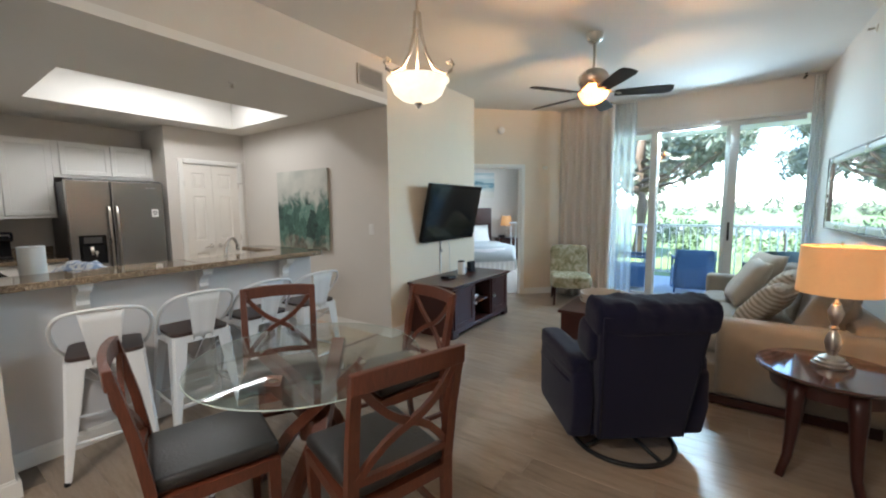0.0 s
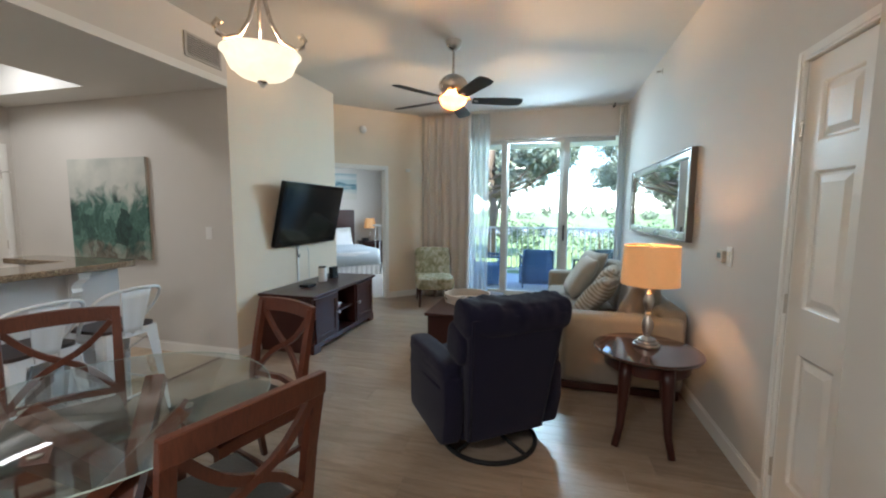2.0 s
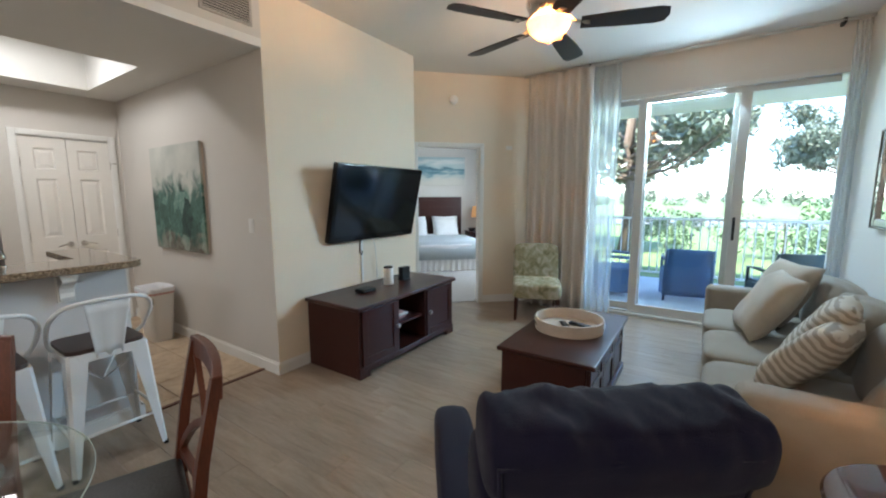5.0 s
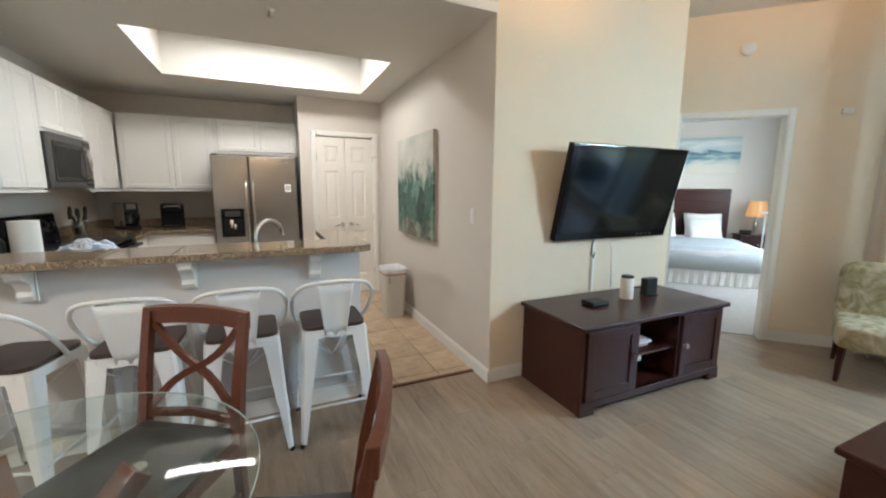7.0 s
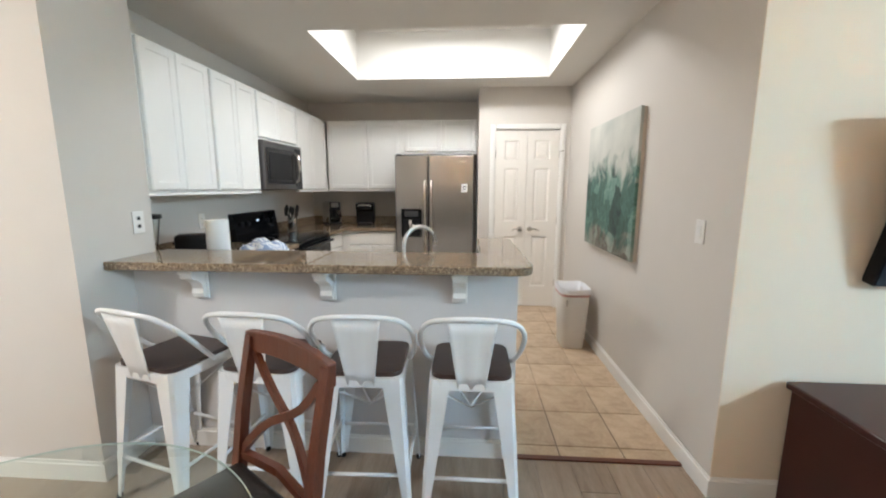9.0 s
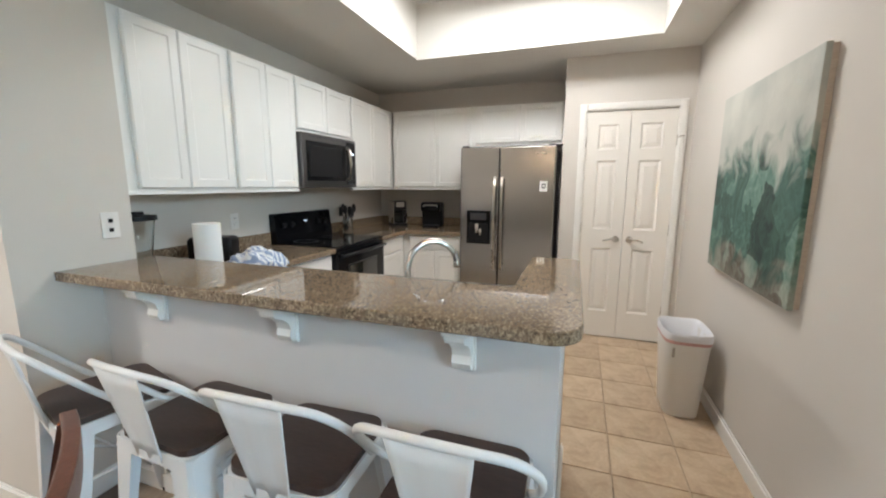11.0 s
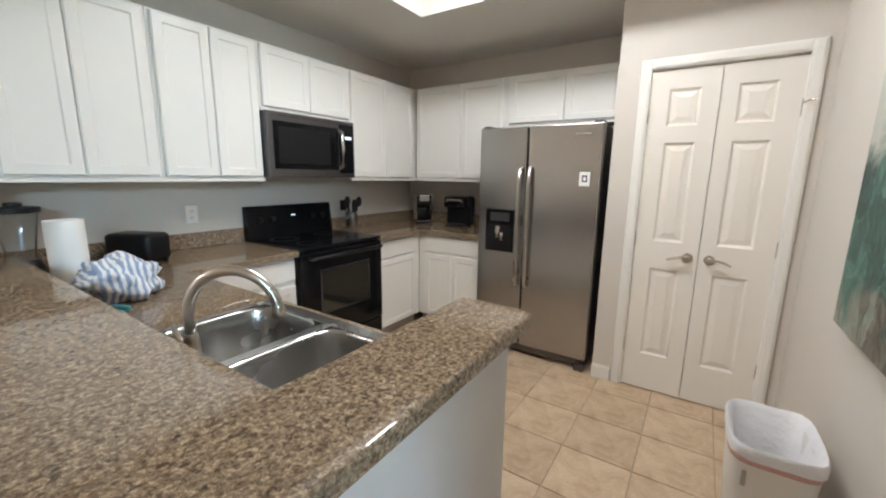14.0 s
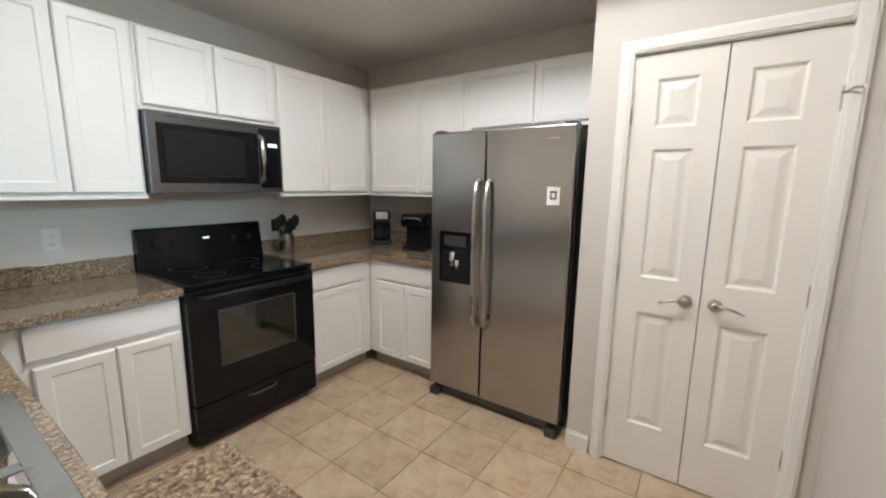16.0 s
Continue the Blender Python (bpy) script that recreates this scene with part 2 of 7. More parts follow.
def granite():
    m, nt, b = nodes_of("granite")
    v = coords(nt)
    a = make(nt, "TexNoise", Vector=v, Scale=112.0, Detail=6.0, Roughness=0.78, Distortion=0.6).outputs[0]
    s = make(nt, "TexVoronoi", Vector=v, Scale=130.0).outputs["Color"]
    c1 = ramp(nt, a, [(0.33, (0.030, 0.024, 0.019)), (0.41, (0.14, 0.102, 0.070)), (0.50, (0.25, 0.190, 0.132)), (0.58, (0.40, 0.325, 0.235)), (0.68, (0.56, 0.48, 0.38))])
    sep = make(nt, "SeparateColor", Color=s).outputs[0]
    c2 = ramp(nt, sep, [(0.0, (0.25, 0.22, 0.2)), (0.25, (0.75, 0.7, 0.64)), (1.0, (1.15, 1.08, 1.0))])
    put_in(nt, b, "Base Color", mix(nt, "MULTIPLY", 0.75, c1, c2))
    b.inputs["Roughness"].default_value, b.inputs["Specular IOR Level"].default_value = 0.045, 0.6
    return m


def plank_wood():
    m, nt, b = nodes_of("grey_plank")
    rnd = nt.nodes.new("ShaderNodeObjectInfo").outputs["Random"]
    base = nt.nodes.new("ShaderNodeTexCoord").outputs["Object"]
    off = make(nt, "VectorMath", Vector=base)
    off.operation = "ADD"
    comb = make(nt, "CombineXYZ", X=rnd, Y=rnd)
    sc = nt.nodes.new("ShaderNodeVectorMath")
    sc.operation = "SCALE"
    nt.links.new(comb.outputs[0], sc.inputs[0])
    sc.inputs["Scale"].default_value = 37.0
    nt.links.new(sc.outputs[0], off.inputs[1])
    mp = make(nt, "Mapping", Vector=off.outputs[0])
    mp.inputs["Scale"].default_value = (0.9, 7.0, 1)
    g = make(nt, "TexNoise", Vector=mp.outputs[0], Scale=3.0, Detail=6.0, Roughness=0.6, Distortion=0.6).outputs[0]
    f = make(nt, "TexNoise", Vector=mp.outputs[0], Scale=26.0, Detail=4.0).outputs[0]
    c = ramp(nt, g, [(0.25, (0.228, 0.168, 0.121)), (0.48, (0.308, 0.236, 0.175)), (0.75, (0.376, 0.298, 0.227))])
    c = mix(nt, "OVERLAY", 0.24, c, f)
    c = mix(nt, "MULTIPLY", 1.0, c, ramp(nt, rnd, [(0, (0.86, 0.86, 0.87)), (1, (1.06, 1.05, 1.04))]))
    put_in(nt, b, "Base Color", c)
    b.inputs["Roughness"].default_value, b.inputs["Specular IOR Level"].default_value = 0.30, 0.45
    put_in(nt, b, "Normal", make(nt, "Bump", Height=f, Strength=0.06, Distance=0.01).outputs[0])
    return m


def tile_stone():
    m, nt, b = nodes_of("floor_tile")
    rnd = nt.nodes.new("ShaderNodeObjectInfo").outputs["Random"]
    v = coords(nt)
    a = make(nt, "TexNoise", Vector=v, Scale=7.0, Detail=6.0, Roughness=0.6, Distortion=0.8).outputs[0]
    f = make(nt, "TexNoise", Vector=v, Scale=60.0, Detail=3.0).outputs[0]
    c = ramp(nt, a, [(0.3, (0.40, 0.283, 0.180)), (0.5, (0.52, 0.392, 0.265)), (0.7, (0.60, 0.478, 0.340))])
    c = mix(nt, "OVERLAY", 0.15, c, f)
    c = mix(nt, "MULTIPLY", 1.0, c, ramp(nt, rnd, [(0, (0.90, 0.89, 0.87)), (1, (1.05, 1.05, 1.05))]))
    put_in(nt, b, "Base Color", c)
    b.inputs["Roughness"].default_value = 0.33
    put_in(nt, b, "Normal", make(nt, "Bump", Height=a, Strength=0.08, Distance=0.01).outputs[0])
    return m


def leafy_painting():
    """Pale sky above dark and light green brush strokes; the canvas spans x and z about its middle."""
    m, nt, b = nodes_of("green_painting")
    v = nt.nodes.new("ShaderNodeTexCoord").outputs["Object"]
    sep = make(nt, "SeparateXYZ", Vector=v)
    warp = make(nt, "TexNoise", Vector=v, Scale=5.0, Detail=4.0, Distortion=1.2).outputs[0]
    h = make(nt, "MapRange", Value=sep.outputs[2])
    h.inputs[1].default_value, h.inputs[2].default_value = -0.5, 0.5
    hh = make(nt, "Math")
    hh.operation = "MULTIPLY_ADD"
    nt.links.new(warp, hh.inputs[0])
    hh.inputs[1].default_value = 0.55
    nt.links.new(h.outputs[0], hh.inputs[2])
    push = make(nt, "TexNoise", Vector=v, Scale=4.0, Detail=3.0)
    bent = mix(nt, "ADD", 0.35, v, push.outputs[1])
    mp = make(nt, "Mapping", Vector=bent)
    mp.inputs["Scale"].default_value, mp.inputs["Rotation"].default_value = (1.0, 1.0, 0.45), (0, 0.35, 0)
    cell = make(nt, "TexVoronoi", Vector=mp.outputs[0], Scale=6.0)
    brush = make(nt, "TexNoise", Vector=mp.outputs[0], Scale=16.0, Detail=5.0, Distortion=1.5).outputs[0]
    hue = make(nt, "SeparateColor", Color=cell.outputs["Color"]).outputs[0]
    st = make(nt, "Math")
    st.operation = "MULTIPLY_ADD"
    nt.links.new(brush, st.inputs[0])
    st.inputs[1].default_value = 0.8
    half = make(nt, "Math")
    half.operation = "MULTIPLY_ADD"
    nt.links.new(hue, half.inputs[0])
    half.inputs[1].default_value, half.inputs[2].default_value = 0.55, -0.18
    nt.links.new(half.outputs[0], st.inputs[2])
    stroke = st.outputs[0]
    leaf = ramp(nt, stroke, [(0.12, (0.014, 0.030, 0.026)), (0.36, (0.034, 0.085, 0.068)), (0.58, (0.075, 0.165, 0.132)), (0.80, (0.155, 0.265, 0.215)), (0.98, (0.40, 0.48, 0.42))])
    sky_c = ramp(nt, make(nt, "TexNoise", Vector=v, Scale=3.0, Detail=4.0).outputs[0], [(0.35, (0.40, 0.41, 0.37)), (0.65, (0.56, 0.55, 0.49))])
    where = ramp(nt, hh.outputs[0], [(0.30, (0.0,) * 3), (0.42, (1.0,) * 3), (0.82, (1.0,) * 3), (0.96, (0.0,) * 3)])
    low = ramp(nt, stroke, [(0.2, (0.10, 0.075, 0.055)), (0.8, (0.32, 0.36, 0.30))])
    base = mix(nt, "MIX", ramp(nt, hh.outputs[0], [(0.5, (0, 0, 0)), (0.55, (1, 1, 1))]), low, sky_c)
    put_in(nt, b, "Base Color", mix(nt, "MIX", where, base, leaf))
    b.inputs["Roughness"].default_value = 0.6
    put_in(nt, b, "Normal", make(nt, "Bump", Height=stroke, Strength=0.15, Distance=0.01).outputs[0])
    return m


def sea_painting():
    m, nt, b = nodes_of("sea_painting")
    v = nt.nodes.new("ShaderNodeTexCoord").outputs["Object"]
    w = make(nt, "TexNoise", Vector=coords(nt, (0.7, 1, 3.0)), Scale=2.2, Detail=5.0, Distortion=0.8).outputs[0]
    h = make(nt, "Math")
    h.operation = "MULTIPLY_ADD"
    nt.links.new(w, h.inputs[0])
    h.inputs[1].default_value = 0.5
    nt.links.new(make(nt, "SeparateXYZ", Vector=v).outputs[2], h.inputs[2])
    c = ramp(nt, h.outputs[0], [(0.02, (0.56, 0.53, 0.46)), (0.16, (0.42, 0.46, 0.44)), (0.24, (0.12, 0.24, 0.28)), (0.30, (0.05, 0.13, 0.17)), (0.34, (0.34, 0.44, 0.45)), (0.46, (0.56, 0.57, 0.54)), (0.56, (0.30, 0.40, 0.42))])
    put_in(nt, b, "Base Color", c)
    b.inputs["Roughness"].default_value = 0.5
    return m


def chair_print():
    m, nt, b = nodes_of("green_print_fabric")
    v = coords(nt)
    n = make(nt, "TexNoise", Vector=coords(nt, (1, 1, 0.8), (0.6, 0.6, 0)), Scale=11.0, Detail=3.0, Distortion=1.2).outputs[0]
    c = ramp(nt, n, [(0.34, (0.22, 0.195, 0.105)), (0.46, (0.33, 0.295, 0.18)), (0.54, (0.40, 0.36, 0.25)), (0.64, (0.52, 0.46, 0.35))])
    put_in(nt, b, "Base Color", c)
    b.inputs["Roughness"].default_value = 0.9
    put_in(nt, b, "Normal", make(nt, "Bump", Height=make(nt, "TexNoise", Vector=v, Scale=250.0).outputs[0], Strength=0.3, Distance=0.01).outputs[0])
    return m


def striped(name, c0, c1, scale):
    m, nt, b = nodes_of(name)
    w = make(nt, "TexWave", Vector=coords(nt), Scale=scale, Distortion=4.0, Detail=3.0).outputs[1]
    put_in(nt, b, "Base Color", ramp(nt, w, [(0.45, c0), (0.6, c1)]))
    b.inputs["Roughness"].default_value = 0.92
    return m


def sheer():
    m, nt, b = nodes_of("sheer_fabric")
    out = nt.nodes["Material Output"]
    tr = make(nt, "BsdfTransparent", Color=(0.93, 0.96, 0.97, 1))
    tl = make(nt, "BsdfTranslucent", Color=(0.92, 0.96, 0.97, 1))
    df = make(nt, "BsdfDiffuse", Color=(0.9, 0.92, 0.92, 1))
    a = nt.nodes.new("ShaderNodeMixShader")
    nt.links.new(tl.outputs[0], a.inputs[1])
    nt.links.new(df.outputs[0], a.inputs[2])
    a.inputs[0].default_value = 0.35
    weave = make(nt, "TexNoise", Vector=coords(nt, (1, 1, 0.1)), Scale=120.0).outputs[0]
    f = make(nt, "MapRange", Value=weave)
    f.inputs[3].default_value, f.inputs[4].default_value = 0.38, 0.50
    mx = nt.nodes.new("ShaderNodeMixShader")
    nt.links.new(f.outputs[0], mx.inputs[0])
    nt.links.new(tr.outputs[0], mx.inputs[1])
    nt.links.new(a.outputs[0], mx.inputs[2])
    nt.links.new(mx.outputs[0], out.inputs[0])
    return m


GRANITE, PLANK, TILE, ART, SEA, PRINT, SHEER = granite(), plank_wood(), tile_stone(), leafy_painting(), sea_painting(), chair_print(), sheer()
STRIPE = striped("striped_pillow", (0.52, 0.46, 0.38), (0.30, 0.25, 0.20), 9.0)
TOWEL = striped("blue_striped_towel", (0.78, 0.80, 0.82), (0.30, 0.38, 0.55), 14.0)

# ---- helpers for building ----


def part(name, bm, material, parent=None, label=""):
    me = bpy.data.meshes.new(name)
    bm.to_mesh(me)
    bm.free()
    ob = new(name, me)
    if material:
        me.materials.append(material)
    ob.parent = parent
    if label:
        ob["label"] = label
    return ob


def thing(name, label, category, m=None, group="", kind=""):
    ob = tagged(new(name), label, category, group, kind)
    ob.empty_display_size = 0.1
    if m:
        ob.matrix_basis = m
    return ob


def add_box(bm, x0, x1, y0, y1, z0, z1, bevel=0.0, seg=2, m=None):
    vs = [bm.verts.new((x, y, z)) for z in (z0, z1) for y in (y0, y1) for x in (x0, x1)]
    fs = [bm.faces.new([vs[i] for i in f]) for f in ((0, 2, 3, 1), (4, 5, 7, 6), (0, 1, 5, 4), (2, 6, 7, 3), (0, 4, 6, 2), (1, 3, 7, 5))]
    if m:
        for v in vs:
            v.co = m @ v.co
    if bevel:
        es = list({e for f in fs for e in f.edges})
        bmesh.ops.bevel(bm, geom=es, offset=bevel, segments=seg, profile=0.5, affect="EDGES")
    return bm


def box(name, parent, mat, x, y, z, bevel=0.003, seg=2, label="", smooth=False, m=None):
    ob = part(name, add_box(bmesh.new(), *x, *y, *z, bevel, seg, m), mat, parent, label)
    if smooth:
        for p in ob.data.polygons:
            p.use_smooth = True
    return ob


def smooth(ob):
    for p in ob.data.polygons:
        p.use_smooth = True
    return ob


def add_tube(bm, pts, r, seg=8, flat=1.0, taper=None, up=(0, 0, 1)):
    """A swept tube through points; flat squashes it across its side axis; taper: a radius factor at each point."""
    pts = [Vector(p) for p in pts]
    rings = []
    for i, p in enumerate(pts):
        d = (pts[min(i + 1, len(pts) - 1)] - pts[max(i - 1, 0)]).normalized()
        side = d.cross(Vector(up))
        if side.length < 1e-3:
            side = d.cross(Vector((0, 1, 0)))
        side.normalize()
        over = side.cross(d).normalized()
        k = r * (taper[i] if taper else 1.0)
        rings.append([bm.verts.new(p + side * (k * math.cos(a)) + over * (k * flat * math.sin(a))) for a in (2 * math.pi * (j + 0.5) / seg for j in range(seg))])
    for a, b in zip(rings, rings[1:]):
        for j in range(seg):
            bm.faces.new((a[j], b[j], b[(j + 1) % seg], a[(j + 1) % seg]))
    bm.faces.new(rings[0])
    bm.faces.new(rings[-1][::-1])
    bmesh.ops.recalc_face_normals(bm, faces=bm.faces[:])
    return bm


def tube(name, parent, mat, pts, r, seg=8, flat=1.0, taper=None, label="", up=(0, 0, 1)):
    ob = part(name, add_tube(bmesh.new(), pts, r, seg, flat, taper, up), mat, parent, label)
    return smooth(ob) if seg > 5 else ob


def lathe(name, parent, mat, profile, at=(0, 0, 0), seg=28, label="", squash=(1, 1)):
    """Turned about z: profile of (radius, height)."""
    bm = bmesh.new()
    rings = [[bm.verts.new((at[0] + squash[0] * r * math.cos(2 * math.pi * j / seg), at[1] + squash[1] * r * math.sin(2 * math.pi * j / seg), at[2] + z)) for j in range(seg)] for r, z in profile]
    for a, b in zip(rings, rings[1:]):
        for j in range(seg):
            bm.faces.new((a[j], a[(j + 1) % seg], b[(j + 1) % seg], b[j]))
    if profile[0][0] > 1e-4 and profile[-1][0] > 1e-4 and abs(profile[0][1] - profile[-1][1]) < 1e-4:
        for j in range(seg):
            bm.faces.new((rings[-1][j], rings[-1][(j + 1) % seg], rings[0][(j + 1) % seg], rings[0][j]))
    else:
        if profile[0][0] > 1e-4:
            bm.faces.new(rings[0][::-1])
        if profile[-1][0] > 1e-4:
            bm.faces.new(rings[-1])
    bmesh.ops.remove_doubles(bm, verts=bm.verts[:], dist=1e-5)
    bmesh.ops.recalc_face_normals(bm, faces=bm.faces[:])
    crisp = [i for i, e in enumerate(bm.edges) if e.calc_face_angle(0) > radians(50)]
    ob = smooth(part(name, bm, mat, parent, label))
    for i in crisp:
        ob.data.edges[i].use_edge_sharp = True
    return ob


def arc(c, r, a0, a1, n, plane="xz"):
    out = []
    for i in range(n + 1):
        a = radians(a0 + (a1 - a0) * i / n)
        u, v = r * math.cos(a), r * math.sin(a)
        out.append((c[0] + u, c[1], c[2] + v) if plane == "xz" else (c[0], c[1] + u, c[2] + v) if plane == "yz" else (c[0] + u, c[1] + v, c[2]))
    return out


def soft(name, parent, mat, center, size, power=4.0, wobble=0.0, seed=0, label="", m=None, n=14):
    """A stuffed block: a rounded box with slightly uneven faces."""
    bm = bmesh.new()
    bmesh.ops.create_cube(bm, size=2.0)
    bmesh.ops.subdivide_edges(bm, edges=bm.edges[:], cuts=n, use_grid_fill=True)
    for v in bm.verts:
        p = v.co.copy()
        k = (abs(p.x) ** power + abs(p.y) ** power + abs(p.z) ** power) ** (1 / power)
        p = p / k
        if wobble:
            p *= 1 + wobble * noise.noise(p * 2.3 + Vector((seed, 0, 0)))
        v.co = Vector((p.x * size[0] / 2, p.y * size[1] / 2, p.z * size[2] / 2))
        if m:
            v.co = m @ v.co
        v.co += Vector(center)
    return smooth(part(name, bm, mat, parent, label))


def pillow(name, mat, m, size=0.45, thick=0.16, label="", category="cushion", parent=None, group=""):
    bm = bmesh.new()
    n = 16
    grid = {}
    for s in (1, -1):
        for i in range(n + 1):
            for j in range(n + 1):
                u, v = 2 * i / n - 1, 2 * j / n - 1
                edge = (1 - u ** 4) * (1 - v ** 4)
                pinch = 1 - 0.07 * (1 - abs(u * v)) * (abs(u) ** 6 + abs(v) ** 6)
                z = s * thick / 2 * edge ** 0.6 * (1 + 0.15 * noise.noise(Vector((u * 2, v * 2, s))))
                if (i in (0, n) or j in (0, n)) and s == -1:
                    grid[s, i, j] = grid[1, i, j]
                else:
                    grid[s, i, j] = bm.verts.new((u * pinch * size / 2, v * pinch * size / 2, z))
    for s in (1, -1):
        for i in range(n):
            for j in range(n):
                f = (grid[s, i, j], grid[s, i + 1, j], grid[s, i + 1, j + 1], grid[s, i, j + 1])
                bm.faces.new(f if s == 1 else f[::-1])
    ob = smooth(part(name, bm, mat, parent))
    ob.matrix_basis = m
    return tagged(ob, label, category, group) if not parent else ob


def setting(name, boxes, mat, label="", category="wall"):
    """A piece of the setting out of plain blocks."""
    bm = bmesh.new()
    for b in boxes:
        add_box(bm, *b)
    return tagged(part(name, bm, mat), label, category, kind="structure")

# ---- the large structure ----
H, HK = 2.94, 2.49  # ceilings of the living room and the kitchen
D45 = pose(-2.18, 6.71, 0, 0, 0, 45)  # frame of the slanting wall: x along it, y into the bedroom

setting("wall_east", [(1.34, 1.46, 3.02, 7.30, 0, H), (1.34, 1.46, 2.30, 3.02, 2.06, H)], WALL, "warm grey painted wall of the living room")
setting("wall_entry_side", [(1.12, 1.46, -1.0, 2.30, 0, H)], WALL, "warm grey painted wall beside the entry")
setting("wall_south", [(-2.41, 1.46, -1.12, -1.0, 0, H)], WALL, "plain painted wall behind the entry")
setting("wall_stub", [(-2.86, -2.41, -1.12, 1.05, 0, H)], WALL, "painted wall stub at the end of the bar")
setting("wall_kitchen_south", [(-6.20, -2.86, 0.54, 0.66, 0, H)], WALL, "painted kitchen wall behind the range")
setting("wall_kitchen_west", [(-6.20, -6.08, 0.66, 3.02, 0, H)], WALL, "painted kitchen wall behind the refrigerator")
setting("wall_pantry", [(-5.46, -5.36, 2.89, 3.075, 0, H), (-5.46, -5.36, 3.795, 3.90, 0, H), (-5.46, -5.36, 3.075, 3.795, 2.04, H), (-6.08, -5.46, 2.89, 2.99, 0, H)], WALL, "painted pantry wall around double doors")
setting("pantry_back", [(-6.20, -6.08, 3.02, 4.02, 0, H), (-6.08, -5.46, 3.90, 4.02, 0, H)], WALL, "plain back of the pantry")
setting("wall_art", [(-5.46, -2.505, 3.90, 4.02, 0, H)], WALL, "painted kitchen wall with a canvas")
setting("wall_tv", [(-2.62, -2.5, 4.02, 5.70, 0, H), (-2.505, -2.5, 3.9005, 4.02, 0, H), (-3.35, -2.62, 5.58, 5.70, 0, H)], WALLC, "cream painted wall behind the television")
setting("wall_north", [(-1.78, -1.21, 7.15, 7.30, 0, H), (1.33, 1.34, 7.15, 7.30, 0, H), (-1.21, 1.33, 7.15, 7.30, 2.55, H)], WALL, "painted wall around the sliding door")
w = setting("wall_slanted", [(-1.52, -0.84, 0, 0.12, 0, H), (-0.04, 0.64, 0, 0.12, 0, H), (-0.84, -0.04, 0, 0.12, 2.04, H)], WALLC, "slanted painted wall with the bedroom doorway")
w.matrix_basis = D45
for n, b in (("wall_bedroom_head", (-3.2, 1.67, 4.30, 4.42, 0, 2.75)), ("wall_bedroom_side", (-3.2, -3.08, 0.12, 4.30, 0, 2.75))):
    setting(n, [b], WALL, "cream painted bedroom wall").matrix_basis = D45
# window opening out of view, put in to let daylight onto the bed
w = setting("wall_bedroom_window", [(1.55, 1.67, 0.0, 1.3, 0, 2.75), (1.55, 1.67, 2.9, 4.30, 0, 2.75), (1.55, 1.67, 1.3, 2.9, 0, 0.7), (1.55, 1.67, 1.3, 2.9, 2.3, 2.75), (0.70, 1.55, 0.0, 0.12, 0, 2.75)], WALL, "cream painted bedroom wall with a window opening")
w.matrix_basis = D45
w = setting("wall_bedroom_near", [(-3.08, -1.52, 0.0, 0.12, 0, 2.75)], WALL, "cream painted bedroom wall")
w.matrix_basis = D45

setting("ceiling", [(-2.5, 1.46, -1.12, 7.30, H, H + 0.1), (-3.4, -2.5, 5.58, 7.30, H, H + 0.1)], CEIL, "white textured living room ceiling", "ceiling")
setting("ceiling_kitchen", [(-6.2, -4.99, 0.54, 4.02, HK, HK + 0.06), (-3.72, -2.49, 0.54, 3.90, HK, HK + 0.06), (-4.99, -3.72, 0.54, 1.63, HK, HK + 0.06), (-4.99, -3.72, 3.57, 3.90, HK, HK + 0.06)], CEIL, "lowered kitchen ceiling with a raised tray", "ceiling")
setting("ceiling_tray", [(-5.07, -4.99, 1.55, 3.65, HK + 0.06, H), (-3.72, -3.64, 1.55, 3.65, HK + 0.06, H), (-4.99, -3.72, 1.55, 1.63, HK + 0.06, H), (-4.99, -3.72, 3.57, 3.65, HK + 0.06, H), (-5.07, -3.64, 1.55, 3.65, H, H + 0.06)], CEIL, "raised white tray in the kitchen ceiling", "ceiling")
setting("soffit_face", [(-2.56, -2.49, 1.05, 3.90, HK + 0.06, H)], WALL, "painted drop between kitchen and living room ceilings", "wall")
w = setting("ceiling_bedroom", [(-3.2, 1.67, 0.12, 4.42, 2.75, 2.85)], CEIL, "white bedroom ceiling", "ceiling")
w.matrix_basis = D45

# floors
FLOOR = tagged(part("floor", add_box(bmesh.new(), -3.4, 1.46, -1.12, 7.30, -0.12, -0.006), SUBFLOOR), "grey-brown wood plank floor", "floor", kind="structure")
KFLOOR = tagged(part("floor_kitchen", add_box(bmesh.new(), -6.2, -3.4, 0.54, 4.02, -0.12, -0.006), GROUT), "beige stone tile kitchen floor", "floor", kind="structure")
w = setting("floor_bedroom", [(-3.2, 1.67, 0.06, 4.42, -0.1, 0.007)], CARPET, "beige bedroom carpet", "floor")
w.matrix_basis = D45
setting("threshold_strip", [(-2.715, -2.685, 3.03, 3.888, 0.0, 0.008)], CHERRY, "wood strip between planks and tiles", "trim")


def baseboard(name, x, y, m=None):
    bm = add_box(bmesh.new(), *x, *y, 0, 0.085)
    bm2 = 0.006
    add_box(bm, x[0] + (bm2 if x[1] - x[0] < 0.03 else 0), x[1] - (bm2 if x[1] - x[0] < 0.03 else 0), y[0] + (bm2 if y[1] - y[0] < 0.03 else 0), y[1] - (bm2 if y[1] - y[0] < 0.03 else 0), 0.085, 0.10)
    ob = tagged(part(name, bm, TRIM), "white painted baseboard", "baseboard", kind="structure")
    if m:
        ob.matrix_basis = m


